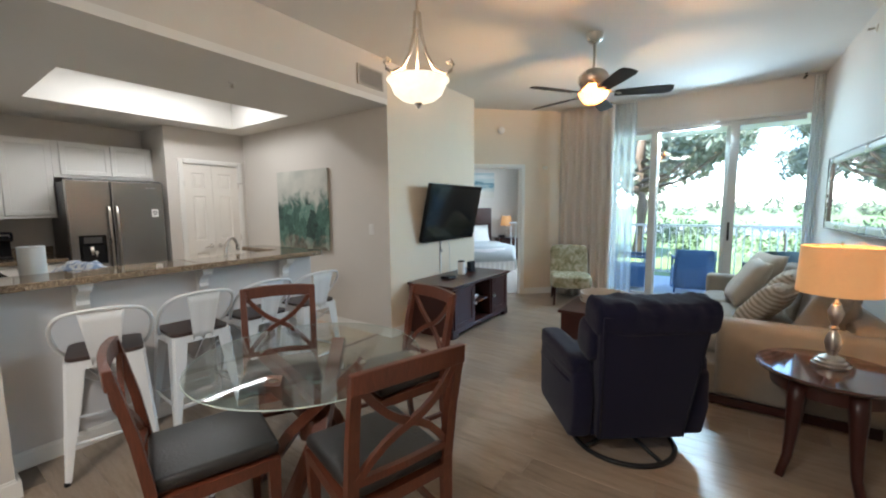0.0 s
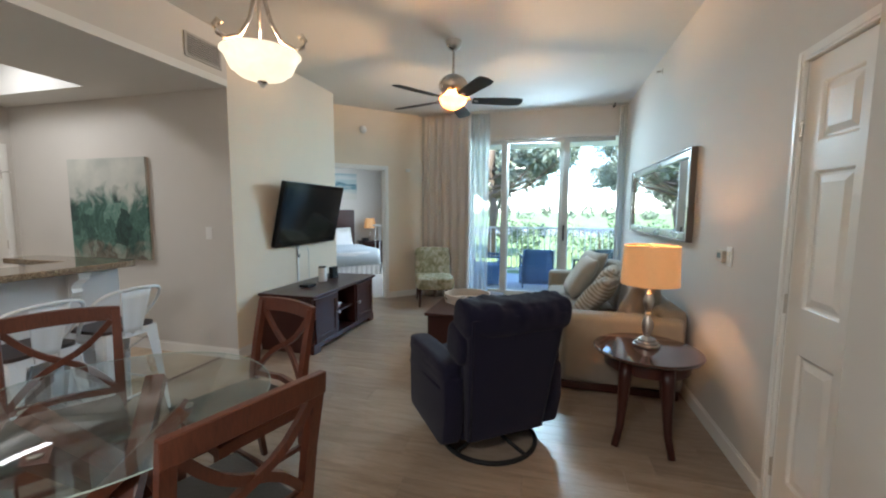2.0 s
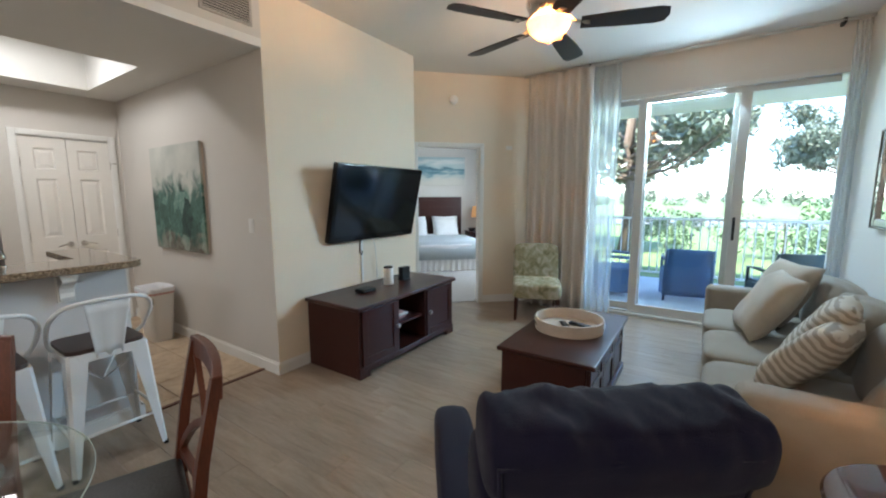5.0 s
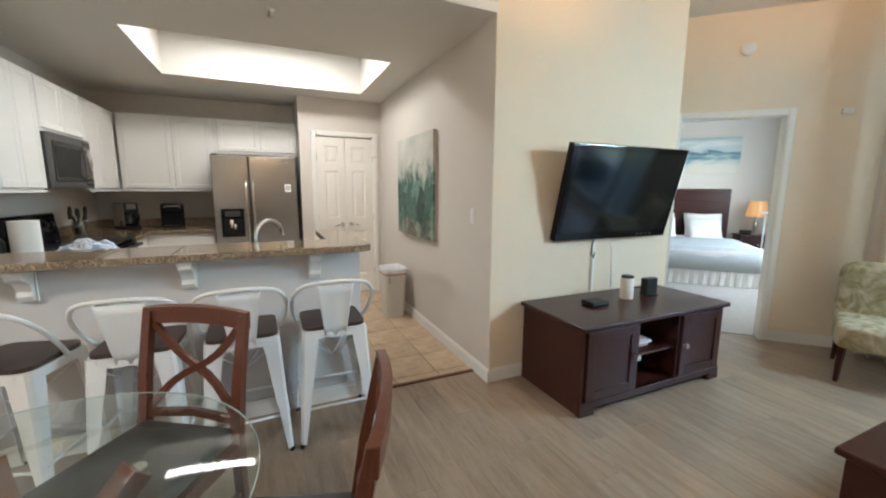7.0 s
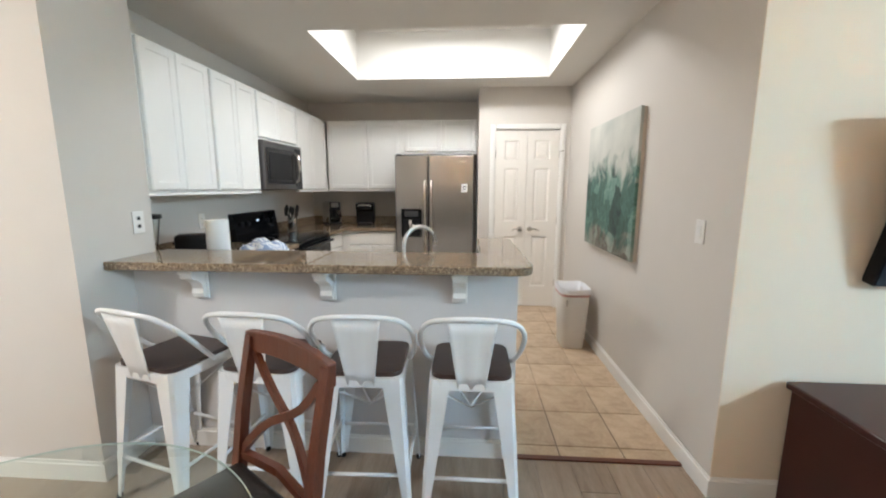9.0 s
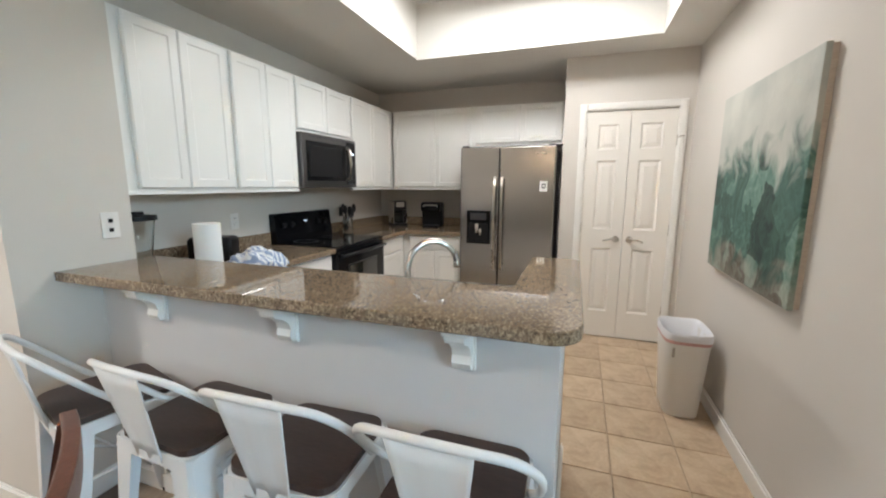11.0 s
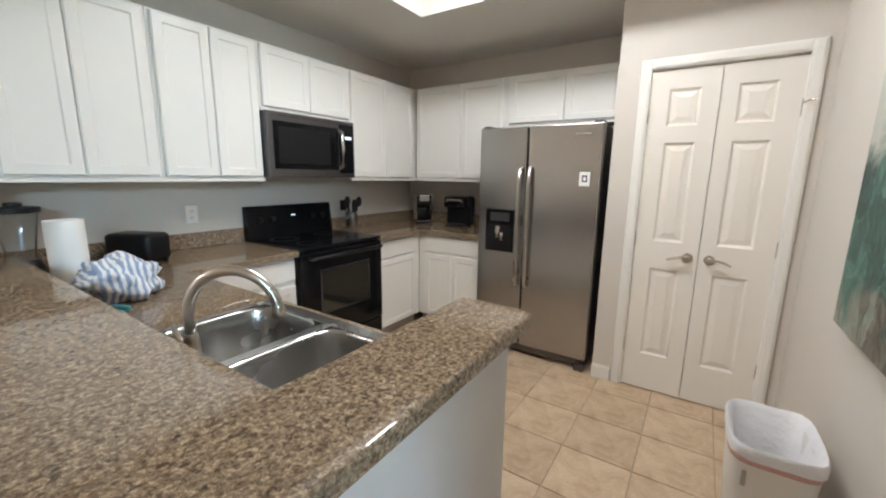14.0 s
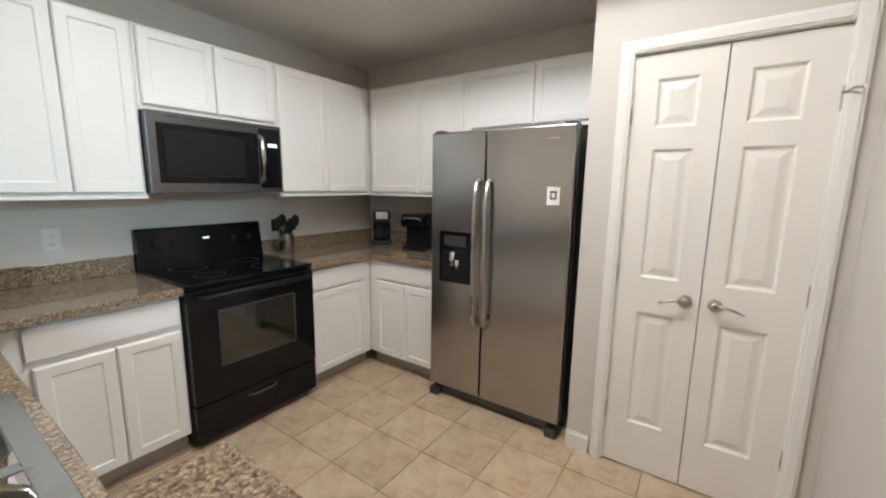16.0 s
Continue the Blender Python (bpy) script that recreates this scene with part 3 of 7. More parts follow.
baseboard("baseboard_east", (1.322, 1.34), (3.09, 7.13))
baseboard("baseboard_entry", (1.102, 1.12), (-1.0, 2.30))
baseboard("baseboard_stub", (-2.41, -2.392), (-1.0, 1.05))
baseboard("baseboard_stub_end", (-2.70, -2.392), (1.05, 1.068))
baseboard("baseboard_bar", (-2.70, -2.682), (1.068, 3.03))
baseboard("baseboard_bar_end", (-3.50, -2.682), (3.03, 3.048))
baseboard("baseboard_art", (-5.36, -2.482), (3.882, 3.90))
baseboard("baseboard_tv", (-2.50, -2.482), (3.90, 5.70))
baseboard("baseboard_pantry", (-5.36, -5.342), (2.89, 3.01))
baseboard("baseboard_slanted", (0.0, 0.62), (-0.018, 0.0), D45)
baseboard("baseboard_north", (-1.70, -1.24), (7.132, 7.15))


# door casings and doors
def panel_door(name, label, w, h, mat, m, panels, kind="structure", thick=0.036):
    """A leaf with sunk, bevelled panels on its front. x across from its hinge, front at y = 0."""
    d = thing(name, label, "door", m, kind=kind)
    deep = min(0.012, thick * 0.4)
    xs = sorted({0.0, w} | {p[0] for p in panels} | {p[1] for p in panels})
    zs = sorted({0.008, h} | {p[2] for p in panels} | {p[3] for p in panels})
    bm = bmesh.new()
    for x0, x1 in zip(xs, xs[1:]):
        for z0, z1 in zip(zs, zs[1:]):
            cx, cz = (x0 + x1) / 2, (z0 + z1) / 2
            if not any(p[0] < cx < p[1] and p[2] < cz < p[3] for p in panels):
                add_box(bm, x0, x1, 0, deep, z0, z1)
    bmesh.ops.remove_doubles(bm, verts=bm.verts[:], dist=1e-5)
    add_box(bm, 0, w, deep, thick, 0.008, h)
    part("leaf", bm, mat, d)
    for x0, x1, z0, z1 in panels:
        bm = bmesh.new()
        rings = []
        for ins, y in ((0.0, 0.0), (0.005, 0.003), (0.012, deep - 0.001), (0.022, deep - 0.001), (0.050, 0.003), (0.054, 0.003)):
            rings.append([bm.verts.new(c) for c in ((x0 + ins, y, z0 + ins), (x1 - ins, y, z0 + ins), (x1 - ins, y, z1 - ins), (x0 + ins, y, z1 - ins))])
        for p, q in zip(rings, rings[1:]):
            for j in range(4):
                bm.faces.new((p[j], p[(j + 1) % 4], q[(j + 1) % 4], q[j]))
        bm.faces.new(rings[-1])
        bmesh.ops.recalc_face_normals(bm, faces=bm.faces[:])
        part("panel", bm, mat, d)
    return d


def hinge(parent, x, z, y=-0.004):
    lathe("hinge", parent, NICKEL, [(0.008, -0.045), (0.008, 0.045)], (x, y, z), 10, "brushed nickel hinge")


def casing(name, w, h, m, depth=0.018, wide=0.06):
    """Trim around an opening w by h; y = 0 is the wall's face, towards -y the room."""
    c = thing(name, "white moulded door casing", "trim", m, kind="structure")
    for n, x, z in (("side_trim", (-wide, 0), (0, h + wide)), ("side_trim", (w, w + wide), (0, h + wide)), ("head_trim", (0, w), (h, h + wide))):
        ob = box(n, c, TRIM, x, (-depth, 0), z, 0.005)
        box("moulding", ob, TRIM, (x[0] + 0.012, x[1] - 0.012), (-depth - 0.006, -depth + 0.001), (z[0] + (0.01 if n == "head_trim" else 0), z[1] - 0.012), 0.003)
    box("jamb", c, TRIM, (-0.012, 0.002), (0.001, 0.10), (0, h), 0)
    box("jamb", c, TRIM, (w - 0.002, w + 0.012), (0.001, 0.10), (0, h), 0)
    box("jamb", c, TRIM, (-0.012, w + 0.012), (0.001, 0.10), (h - 0.002, h + 0.012), 0)
    return c


# pantry doors: face towards +x
PM = pose(-5.36, 3.08, 0, 0, 0, 90)
casing("door_casing_pantry", 0.71, 2.035, PM)
for side in (0, 1):
    lw = 0.351
    px = ((0.100, 0.262) if side == 0 else (0.078, 0.252),)
    ps = [(a, b, z0, z1) for a, b in px for z0, z1 in ((0.250, 0.838), (1.012, 1.613), (1.708, 1.920))]
    d = panel_door("door_pantry", "white six-panel pantry door, closed", lw, 2.028, DOORW, PM @ pose(0.002 + side * 0.355, 0.004, 0), ps)
    for z in (0.30, 1.02, 1.77):
        hinge(d, -0.004 if side == 0 else lw + 0.004, z, -0.010)
    hx = lw - 0.055 if side == 0 else 0.055
    s = -1 if side == 0 else 1
    k = lathe("rose", d, NICKEL, [(0.030, 0), (0.028, 0.006), (0.014, 0.010), (0.012, 0.035), (0, 0.036)], (0, 0, 0), 20, "brushed nickel door handle")
    k.matrix_basis = pose(hx, -0.001, 0.925, 90)
    tube("lever", k, NICKEL, [(0, 0, 0.032), (s * 0.03, 0.006, 0.040), (s * 0.07, -0.002, 0.042), (s * 0.105, -0.016, 0.040)], 0.0075, 8, taper=[1.1, 1, 0.9, 0.7])
# metal stop at the pantry's top hinge
st = thing("door_stop", "small metal hinge-pin door stop", "door stop", pose(-5.345, 3.79, 1.79))
tube("rod", st, NICKEL, [(0, 0, 0), (0.03, 0.02, 0.01), (0.05, 0.045, 0.005)], 0.005, 6)
lathe("tip", st, PLASTW, [(0.008, 0), (0.008, 0.012)], (0.05, 0.045, 0.0), 8)

# closet door in the east wall
CM = pose(1.34, 3.02, 0, 0, 0, -90)
casing("door_casing_closet", 0.70, 2.05, CM, wide=0.05)
ps = [(a, b, z0, z1) for a, b in ((0.09, 0.315), (0.38, 0.61)) for z0, z1 in ((0.2, 0.80), (1.0, 1.58), (1.70, 1.94))]
d = panel_door("door_closet", "white six-panel closet door, closed", 0.696, 2.045, DOORW, CM @ pose(0.002, 0.004, 0), ps)
for z in (0.22, 1.0, 1.76):
    hinge(d, -0.005, z, -0.010)
hk = lathe("knob", d, NICKEL, [(0.028, 0), (0.026, 0.006), (0.010, 0.012), (0.010, 0.035), (0.026, 0.045), (0.026, 0.062), (0, 0.07)], (0, 0, 0), 20)
hk.matrix_basis = pose(0.64, -0.001, 0.92, 90)
# hall door in the entry-side wall
EM = pose(1.12, 1.86, 0, 0, 0, -90)
casing("door_casing_entry", 0.80, 2.05, EM)
d = panel_door("door_entry", "white panelled hall door, closed", 0.80, 2.045, DOORW, EM @ pose(0.0, -0.012, 0), [(a, b, z0, z1) for a, b in ((0.10, 0.36), (0.44, 0.70)) for z0, z1 in ((0.2, 0.80), (1.0, 1.58), (1.70, 1.94))], thick=0.011)
for z in (0.22, 1.0, 1.76):
    hinge(d, -0.006, z, -0.012)
# bedroom doorway
casing("door_casing_bedroom", 0.80, 2.04, D45 @ pose(-0.84, 0, 0))

# sliding door
sl = thing("window_1", "white aluminium sliding glass door to the patio", "sliding door", pose(0, 7.20, 0), kind="structure")
box("sill", sl, ALU, (-1.21, 1.33), (-0.06, 0.08), (0.0, 0.035), 0.004)
box("track", sl, ALU, (-1.20, 1.32), (-0.02, 0.0), (0.035, 0.055), 0)
box("head_frame", sl, ALU, (-1.21, 1.33), (-0.05, 0.08), (2.505, 2.55), 0.004)
box("side_frame", sl, ALU, (-1.21, -1.16), (-0.05, 0.08), (0.035, 2.505), 0.004)
box("side_frame", sl, ALU, (1.295, 1.33), (-0.05, 0.08), (0.035, 2.505), 0.004)
for x0, x1, y in ((-1.16, -0.33, 0.045), (-0.44, 0.575, 0.0), (0.435, 1.295, 0.047)):
    box("sash_bottom", sl, ALU, (x0 + 0.085, x1 - 0.085), (y - 0.018, y + 0.018), (0.055, 0.14), 0.003)
    box("sash_top", sl, ALU, (x0 + 0.085, x1 - 0.085), (y - 0.018, y + 0.018), (2.45, 2.505), 0.003)
    box("stile", sl, ALU, (x0, x0 + 0.09), (y - 0.019, y + 0.019), (0.055, 2.505), 0.003)
    box("stile", sl, ALU, (x1 - 0.09 if x1 < 1.0 else x1 - 0.04, x1), (y - 0.019, y + 0.019), (0.055, 2.505), 0.003)
    g = box("pane", sl, GLASS, (x0 + 0.08, x1 - (0.08 if x1 < 1.0 else 0.035)), (y - 0.003, y + 0.003), (0.13, 2.46), 0)
    g.visible_shadow = False
pl = box("pull_plate", sl, BLACKM, (0.505, 0.530), (-0.030, -0.017), (0.96, 1.20), 0.004, label="black pull handle")
tube("pull", pl, BLACKM, [(0.518, -0.028, 0.99), (0.518, -0.055, 1.01), (0.518, -0.055, 1.15), (0.518, -0.028, 1.17)], 0.009, 8)

# ---- kitchen ----
def bar_top_outline():
    """Raised bar: a long leaf with a short return, rounded at its free corner."""
    pts = [(-2.94, 1.052), (-2.54, 1.052)]
    pts += [(-2.54 - 0.09 + 0.09 * math.cos(radians(a)), 3.085 - 0.09 + 0.09 * math.sin(radians(a))) for a in range(0, 91, 15)]
    pts += [(-3.565 + 0.03, 3.075), (-3.565, 3.045), (-3.565, 2.85), (-2.94, 2.85)]
    return pts


def slab(name, parent, mat, outline, z0, z1, bevel=0.008, label=""):
    bm = bmesh.new()
    f = bm.faces.new([bm.verts.new((x, y, z0)) for x, y in outline])
    top = bmesh.ops.extrude_face_region(bm, geom=[f])
    bmesh.ops.translate(bm, verts=[v for v in top["geom"] if isinstance(v, bmesh.types.BMVert)], vec=(0, 0, z1 - z0))
    bmesh.ops.recalc_face_normals(bm, faces=bm.faces[:])
    es = [e for e in bm.edges if abs(e.verts[0].co.z - e.verts[1].co.z) < 1e-6]
    bmesh.ops.bevel(bm, geom=es, offset=bevel, segments=3, profile=0.5, affect="EDGES")
    return part(name, bm, mat, parent, label)


bar = thing("breakfast_bar", "white painted bar wall carrying a raised counter", "bar", kind="structure")
box("bar_wall", bar, PENW, (-2.83, -2.70), (1.052, 3.03), (0, 1.004), 0.002)
box("return_wall", bar, PENW, (-3.50, -2.83), (2.90, 3.03), (0, 1.004), 0.002)
bt = thing("raised_counter", "brown speckled granite raised bar counter on the bar wall", "counter")
slab("south_slab", bt, GRANITE, [(-2.94, 1.052), (-2.54, 1.052), (-2.54, 2.038), (-2.94, 2.038)], 1.006, 1.046, 0.004)
slab("north_slab", bt, GRANITE, [(-2.94, 2.0395), (-2.54, 2.0395)] + bar_top_outline()[2:], 1.006, 1.046, 0.006)

for y in (1.42, 2.085, 2.745):
    c = thing("corbel", "white scrolled wooden bracket under the bar counter", "bracket", pose(-2.699, y, 0.855), group="brackets under the bar")
    bm = bmesh.new()
    prof = [(0, -0.01), (0.030, -0.01), (0.042, 0.012), (0.035, 0.036), (0.044, 0.062), (0.066, 0.082), (0.090, 0.093), (0.106, 0.10), (0.113, 0.11), (0.113, 0.125), (0, 0.125)]
    f = bm.faces.new([bm.verts.new((x, -0.03, z)) for x, z in prof])
    top = bmesh.ops.extrude_face_region(bm, geom=[f])
    bmesh.ops.translate(bm, verts=[v for v in top["geom"] if isinstance(v, bmesh.types.BMVert)], vec=(0, 0.06, 0))
    bmesh.ops.recalc_face_normals(bm, faces=bm.faces[:])
    part("scroll", bm, TRIM, c)
    box("cap", c, TRIM, (0, 0.12), (-0.038, 0.038), (0.125, 0.150), 0.004)
    box("back_plate", c, TRIM, (0.0, 0.012), (-0.038, 0.038), (-0.02, 0.125), 0.003)

# low counters
CZ0, CZ1 = 0.872, 0.912
ct = slab("counter_south", None, GRANITE, [(-4.128, 0.662), (-2.862, 0.662), (-2.862, 1.05), (-2.835, 1.052), (-2.835, 1.98), (-3.47, 1.98), (-3.47, 1.30), (-4.128, 1.30)], CZ0, CZ1, 0.006)
tagged(ct, "polished brown granite worktop between range and bar", "counter")
box("backsplash", ct, GRANITE, (-4.128, -2.862), (0.662, 0.682), (CZ1, CZ1 + 0.10), 0.004)
box("sink_counter", ct, GRANITE, (-3.47, -3.43), (1.982, 2.896), (CZ0, CZ1), 0.003)
box("sink_counter", ct, GRANITE, (-2.90, -2.835), (1.982, 2.896), (CZ0, CZ1), 0.003)
box("sink_counter", ct, GRANITE, (-3.43, -2.90), (1.982, 2.06), (CZ0, CZ1), 0)
box("sink_counter", ct, GRANITE, (-3.43, -2.90), (2.83, 2.896), (CZ0, CZ1), 0)
ct2 = slab("counter_corner", None, GRANITE, [(-4.892, 0.662), (-4.892, 1.30), (-5.43, 1.30), (-5.43, 1.915), (-6.078, 1.915), (-6.078, 0.662)], CZ0, CZ1, 0.006)
tagged(ct2, "polished brown granite corner worktop beside the refrigerator", "counter")
box("backsplash", ct2, GRANITE, (-6.056, -4.892), (0.662, 0.682), (CZ1, CZ1 + 0.10), 0.004)
box("backsplash", ct2, GRANITE, (-6.078, -6.058), (0.662, 1.915), (CZ1, CZ1 + 0.10), 0.004)


def shaker(parent, x0, x1, z0, z1, name="door", t=0.02):
    """A framed cabinet front at y = 0, towards +y."""
    fr = min(0.055, (z1 - z0) * 0.3)
    bm = add_box(bmesh.new(), x0, x1, 0, t, z0, z1, 0.002, 1)
    d = part(name, bm, CAB, parent)
    bm = bmesh.new()
    if z1 - z0 > 0.2:
        prof = [(0.0, 0.0005), (0.006, 0.006), (fr - 0.008, 0.006), (fr, -0.001)]
        rings = [[bm.verts.new(c) for c in ((x0 + i + 0.001, t + o, z0 + i + 0.001), (x1 - i - 0.001, t + o, z0 + i + 0.001), (x1 - i - 0.001, t + o, z1 - i - 0.001), (x0 + i + 0.001, t + o, z1 - i - 0.001))] for i, o in prof]
        for a, b in zip(rings, rings[1:]):
            for j in range(4):
                bm.faces.new((a[j], a[(j + 1) % 4], b[(j + 1) % 4], b[j]))
        bmesh.ops.recalc_face_normals(bm, faces=bm.faces[:])
        part("frame", bm, CAB, d)
    else:
        bm.free()
    return d


def cabinet(name, label, w, depth, z0, z1, m, doors, drawers=(), toe=False, group=""):
    """x across, front towards +y at y = depth; doors and drawers: (x0, x1, z0, z1)."""
    c = thing(name, label, "cabinet", m, group)
    base = z0 + 0.10 if toe else z0
    box("body", c, CAB, (0.001, w - 0.001), (0, depth), (base, z1), 0.002)
    if toe:
        box("toe_kick", c, TOEK, (0.002, w - 0.002), (0, depth - 0.06), (z0, base), 0)
    else:
        box("bottom_rail", c, CAB, (0.0, w), (depth - 0.02, depth + 0.018), (z0 - 0.018, z0 - 0.0005), 0.002)
    for n, fronts in (("door", doors), ("drawer_front", drawers)):
        for x0, x1, a, b in fronts:
            e = shaker(c, x0, x1, a, b, n)
            e.location = (0, depth + 0.0005, 0)
    return c


UZ0, UZ1 = 1.365, 2.215


def pairs(w, z0, z1, n=2, gap=0.004, edge=0.012):
    s = (w - 2 * edge) / n
    return [(edge + i * s + gap / 2, edge + (i + 1) * s - gap / 2, z0 + 0.012, z1 - 0.012) for i in range(n)]


# wall cabinets: along the south wall (front towards +y), mirrored x so that they run west to east
for x0, x1, z0, splits in ((-3.54, -2.862, UZ0, (0.014, 0.318, 0.592)), (-4.128, -3.54, UZ0, (0.012, 0.290, 0.574)), (-4.892, -4.128, 1.815, None), (-6.076, -4.892, UZ0, None)):
    w = x1 - x0
    if splits:
        drs = [(p + 0.002, q - 0.002, z0 + 0.012, UZ1 - 0.012) for p, q in zip(splits, splits[1:])]
    else:
        drs = pairs(w, z0, UZ1) if x0 > -5 else [(a + 0.36, b + 0.36, c, d) for a, b, c, d in pairs(w - 0.36, z0, UZ1)]
    cabinet("wall_cabinet", "white shaker wall cabinet on the south wall" if z0 < 1.5 else "short white wall cabinet above the microwave", w, 0.315, z0, UZ1, pose(x0, 0.662, 0), drs, group="kitchen wall cabinets")
# along the west wall: front towards +x, doors measured from the north end
for y0, y1, z0, splits in ((1.0, 1.93, UZ0, (0.008, 0.408, 0.915)), (1.93, 2.886, 1.82, (0.030, 0.440, 0.900))):
    w = y1 - y0
    drs = [(p + 0.002, q - 0.002, z0 + 0.012, UZ1 - 0.012) for p, q in zip(splits, splits[1:])]
    cabinet("wall_cabinet", "white shaker wall cabinet in the corner" if z0 < 1.5 else "short white wall cabinet above the refrigerator", w, 0.315, z0, UZ1, pose(-6.078, y1, 0, 0, 0, -90), drs, group="kitchen wall cabinets")
# base cabinets
cabinet("base_cabinet", "white base cabinet with a drawer and two doors", 0.655, 0.585, 0, 0.870, pose(-4.126, 0.664, 0), pairs(0.56, 0.10, 0.70), [(0.012, 0.56, 0.72, 0.855)], True, "kitchen base cabinets")
cabinet("base_cabinet", "white base cabinet with a drawer beside the range", 0.581, 0.585, 0, 0.870, pose(-5.476, 0.664, 0), [(0.085, 0.571, 0.112, 0.70)], [(0.085, 0.571, 0.72, 0.855)], True, "kitchen base cabinets")
cabinet("base_cabinet", "white base cabinet beside the refrigerator", 0.66, 0.60, 0, 0.870, pose(-6.076, 1.912, 0, 0, 0, -90), [(0.012, 0.29, 0.112, 0.70), (0.294, 0.58, 0.112, 0.70)], [(0.012, 0.58, 0.72, 0.855)], True, "kitchen base cabinets")
cabinet("sink_cabinet", "white sink base cabinet behind the bar", 1.55, 0.56, 0, 0.68, pose(-2.84, 1.32, 0, 0, 0, 90), pairs(1.55, 0.10, 0.67, 4), (), True, "kitchen base cabinets")

# sink
sk = thing("sink", "stainless steel double-bowl kitchen sink", "sink", pose(-3.165, 2.44, 0.9135))


def bowl(cx, cy, hx, hy, depth):
    bm = bmesh.new()
    rings = []
    for k, z in ((1.0, 0.003), (0.97, -0.008), (0.94, -0.06), (0.90, -depth + 0.03), (0.80, -depth), (0.15, -depth - 0.006)):
        ring = []
        for i in range(32):
            a = 2 * math.pi * i / 32
            q = (abs(math.cos(a)) ** 5 + abs(math.sin(a)) ** 5) ** -0.2
            ring.append(bm.verts.new((cx + hx * k * q * math.cos(a), cy + hy * k * q * math.sin(a), z)))
        rings.append(ring)
    for a, b in zip(rings, rings[1:]):
        for j in range(32):
            bm.faces.new((a[j], a[(j + 1) % 32], b[(j + 1) % 32], b[j]))
    bm.faces.new(rings[-1])
    bmesh.ops.recalc_face_normals(bm, faces=bm.faces[:])
    ob = smooth(part("bowl", bm, CHROME, sk))
    mod = ob.modifiers.new("thick", "SOLIDIFY")
    mod.thickness, mod.offset = 0.0015, 1
    return ob


bowl(-0.03, -0.19, 0.205, 0.172, 0.19)
bowl(-0.03, 0.185, 0.205, 0.172, 0.16)
for x, y in (((-0.275, -0.232), (-0.385, 0.385)), ((0.172, 0.275), (-0.385, 0.385)), ((-0.232, 0.172), (-0.385, -0.36)), ((-0.232, 0.172), (0.355, 0.385)), ((-0.232, 0.172), (-0.02, 0.015))):
    box("rim", sk, CHROME, x, y, (0.0, 0.005), 0.0015)
for y in (-0.19, 0.185):
    lathe("drain", sk, GREYM, [(0.042, 0), (0.038, 0.004), (0.0, 0.002)], (-0.03, y, -0.196 if y < 0 else -0.166), 18)

fc = thing("faucet", "brushed nickel gooseneck kitchen faucet", "faucet", pose(-3.0, 2.42, 0.9185, 0, 0, -52))
lathe("base", fc, NICKEL, [(0.028, 0), (0.028, 0.012), (0.020, 0.03), (0.017, 0.09), (0.013, 0.10)], (0, 0, 0), 20)
tube("spout", fc, NICKEL, [(0, 0, 0.08), (0, 0, 0.12)] + [(-0.105 + 0.105 * math.cos(radians(a)), 0, 0.15 + 0.105 * math.sin(radians(a))) for a in range(0, 177, 11)], 0.0125, 12)
lathe("spray_head", fc, NICKEL, [(0.015, 0.0), (0.016, 0.012), (0.013, 0.03)], (-0.21, 0, 0.142), 14)
tube("lever", fc, NICKEL, [(0.01, 0.0, 0.06), (0.04, -0.02, 0.075), (0.07, -0.05, 0.10)], 0.007, 8, taper=[1.3, 1, 0.8])
sp = thing("soap_pump", "chrome soap dispenser beside the sink", "dispenser", pose(-2.935, 2.20, 0.9185))
lathe("collar", sp, NICKEL, [(0.020, 0), (0.018, 0.015), (0.008, 0.02), (0.008, 0.06)], (0, 0, 0), 16)
tube("nozzle", sp, NICKEL, [(0.0, 0, 0.055), (-0.03, 0, 0.062), (-0.055, 0, 0.055)], 0.006, 8)
sg = thing("sponge_holder", "blue dish brush and sponge behind the sink", "sponge", pose(-2.98, 1.88, 0.913))
box("sponge", sg, BLUE, (-0.05, 0.03), (-0.06, 0.05), (0, 0.045), 0.008)
tube("brush_handle", sg, BLUE, [(-0.02, -0.04, 0.05), (-0.03, 0.03, 0.065), (-0.04, 0.09, 0.07)], 0.008, 8)

# refrigerator, front towards +x
fr = thing("refrigerator", "stainless steel side-by-side refrigerator with an ice dispenser", "refrigerator", pose(-5.36, 1.925, 0))
box("body", fr, GREYM, (-0.70, -0.075), (0.006, 0.912), (0.04, 1.742), 0.004, label="dark grey case")
d1 = box("freezer_door", fr, STEEL, (-0.07, 0.0), (0.006, 0.388), (0.085, 1.760), 0.010, 3)
d2 = box("fridge_door", fr, STEEL, (-0.07, 0.0), (0.397, 0.912), (0.085, 1.760), 0.010, 3)
for d, y in ((d1, 0.356), (d2, 0.428)):
    tube("handle", d, NICKEL, [(0.002, y, 0.57), (0.03, y, 0.585), (0.047, y, 0.68), (0.054, y, 1.0), (0.047, y, 1.34), (0.03, y, 1.455), (0.002, y, 1.47)], 0.014, 10, 0.9, label="long steel handle")
dp = box("dispenser", d1, BLACK, (-0.002, 0.003), (0.075, 0.315), (0.82, 1.15), 0.003, label="black ice and water dispenser")
box("recess", d1, BLACKM, (0.0025, 0.005), (0.10, 0.29), (0.84, 1.03), 0.002)
box("control_strip", d1, GREYM, (0.0035, 0.006), (0.115, 0.275), (1.06, 1.125), 0.001)
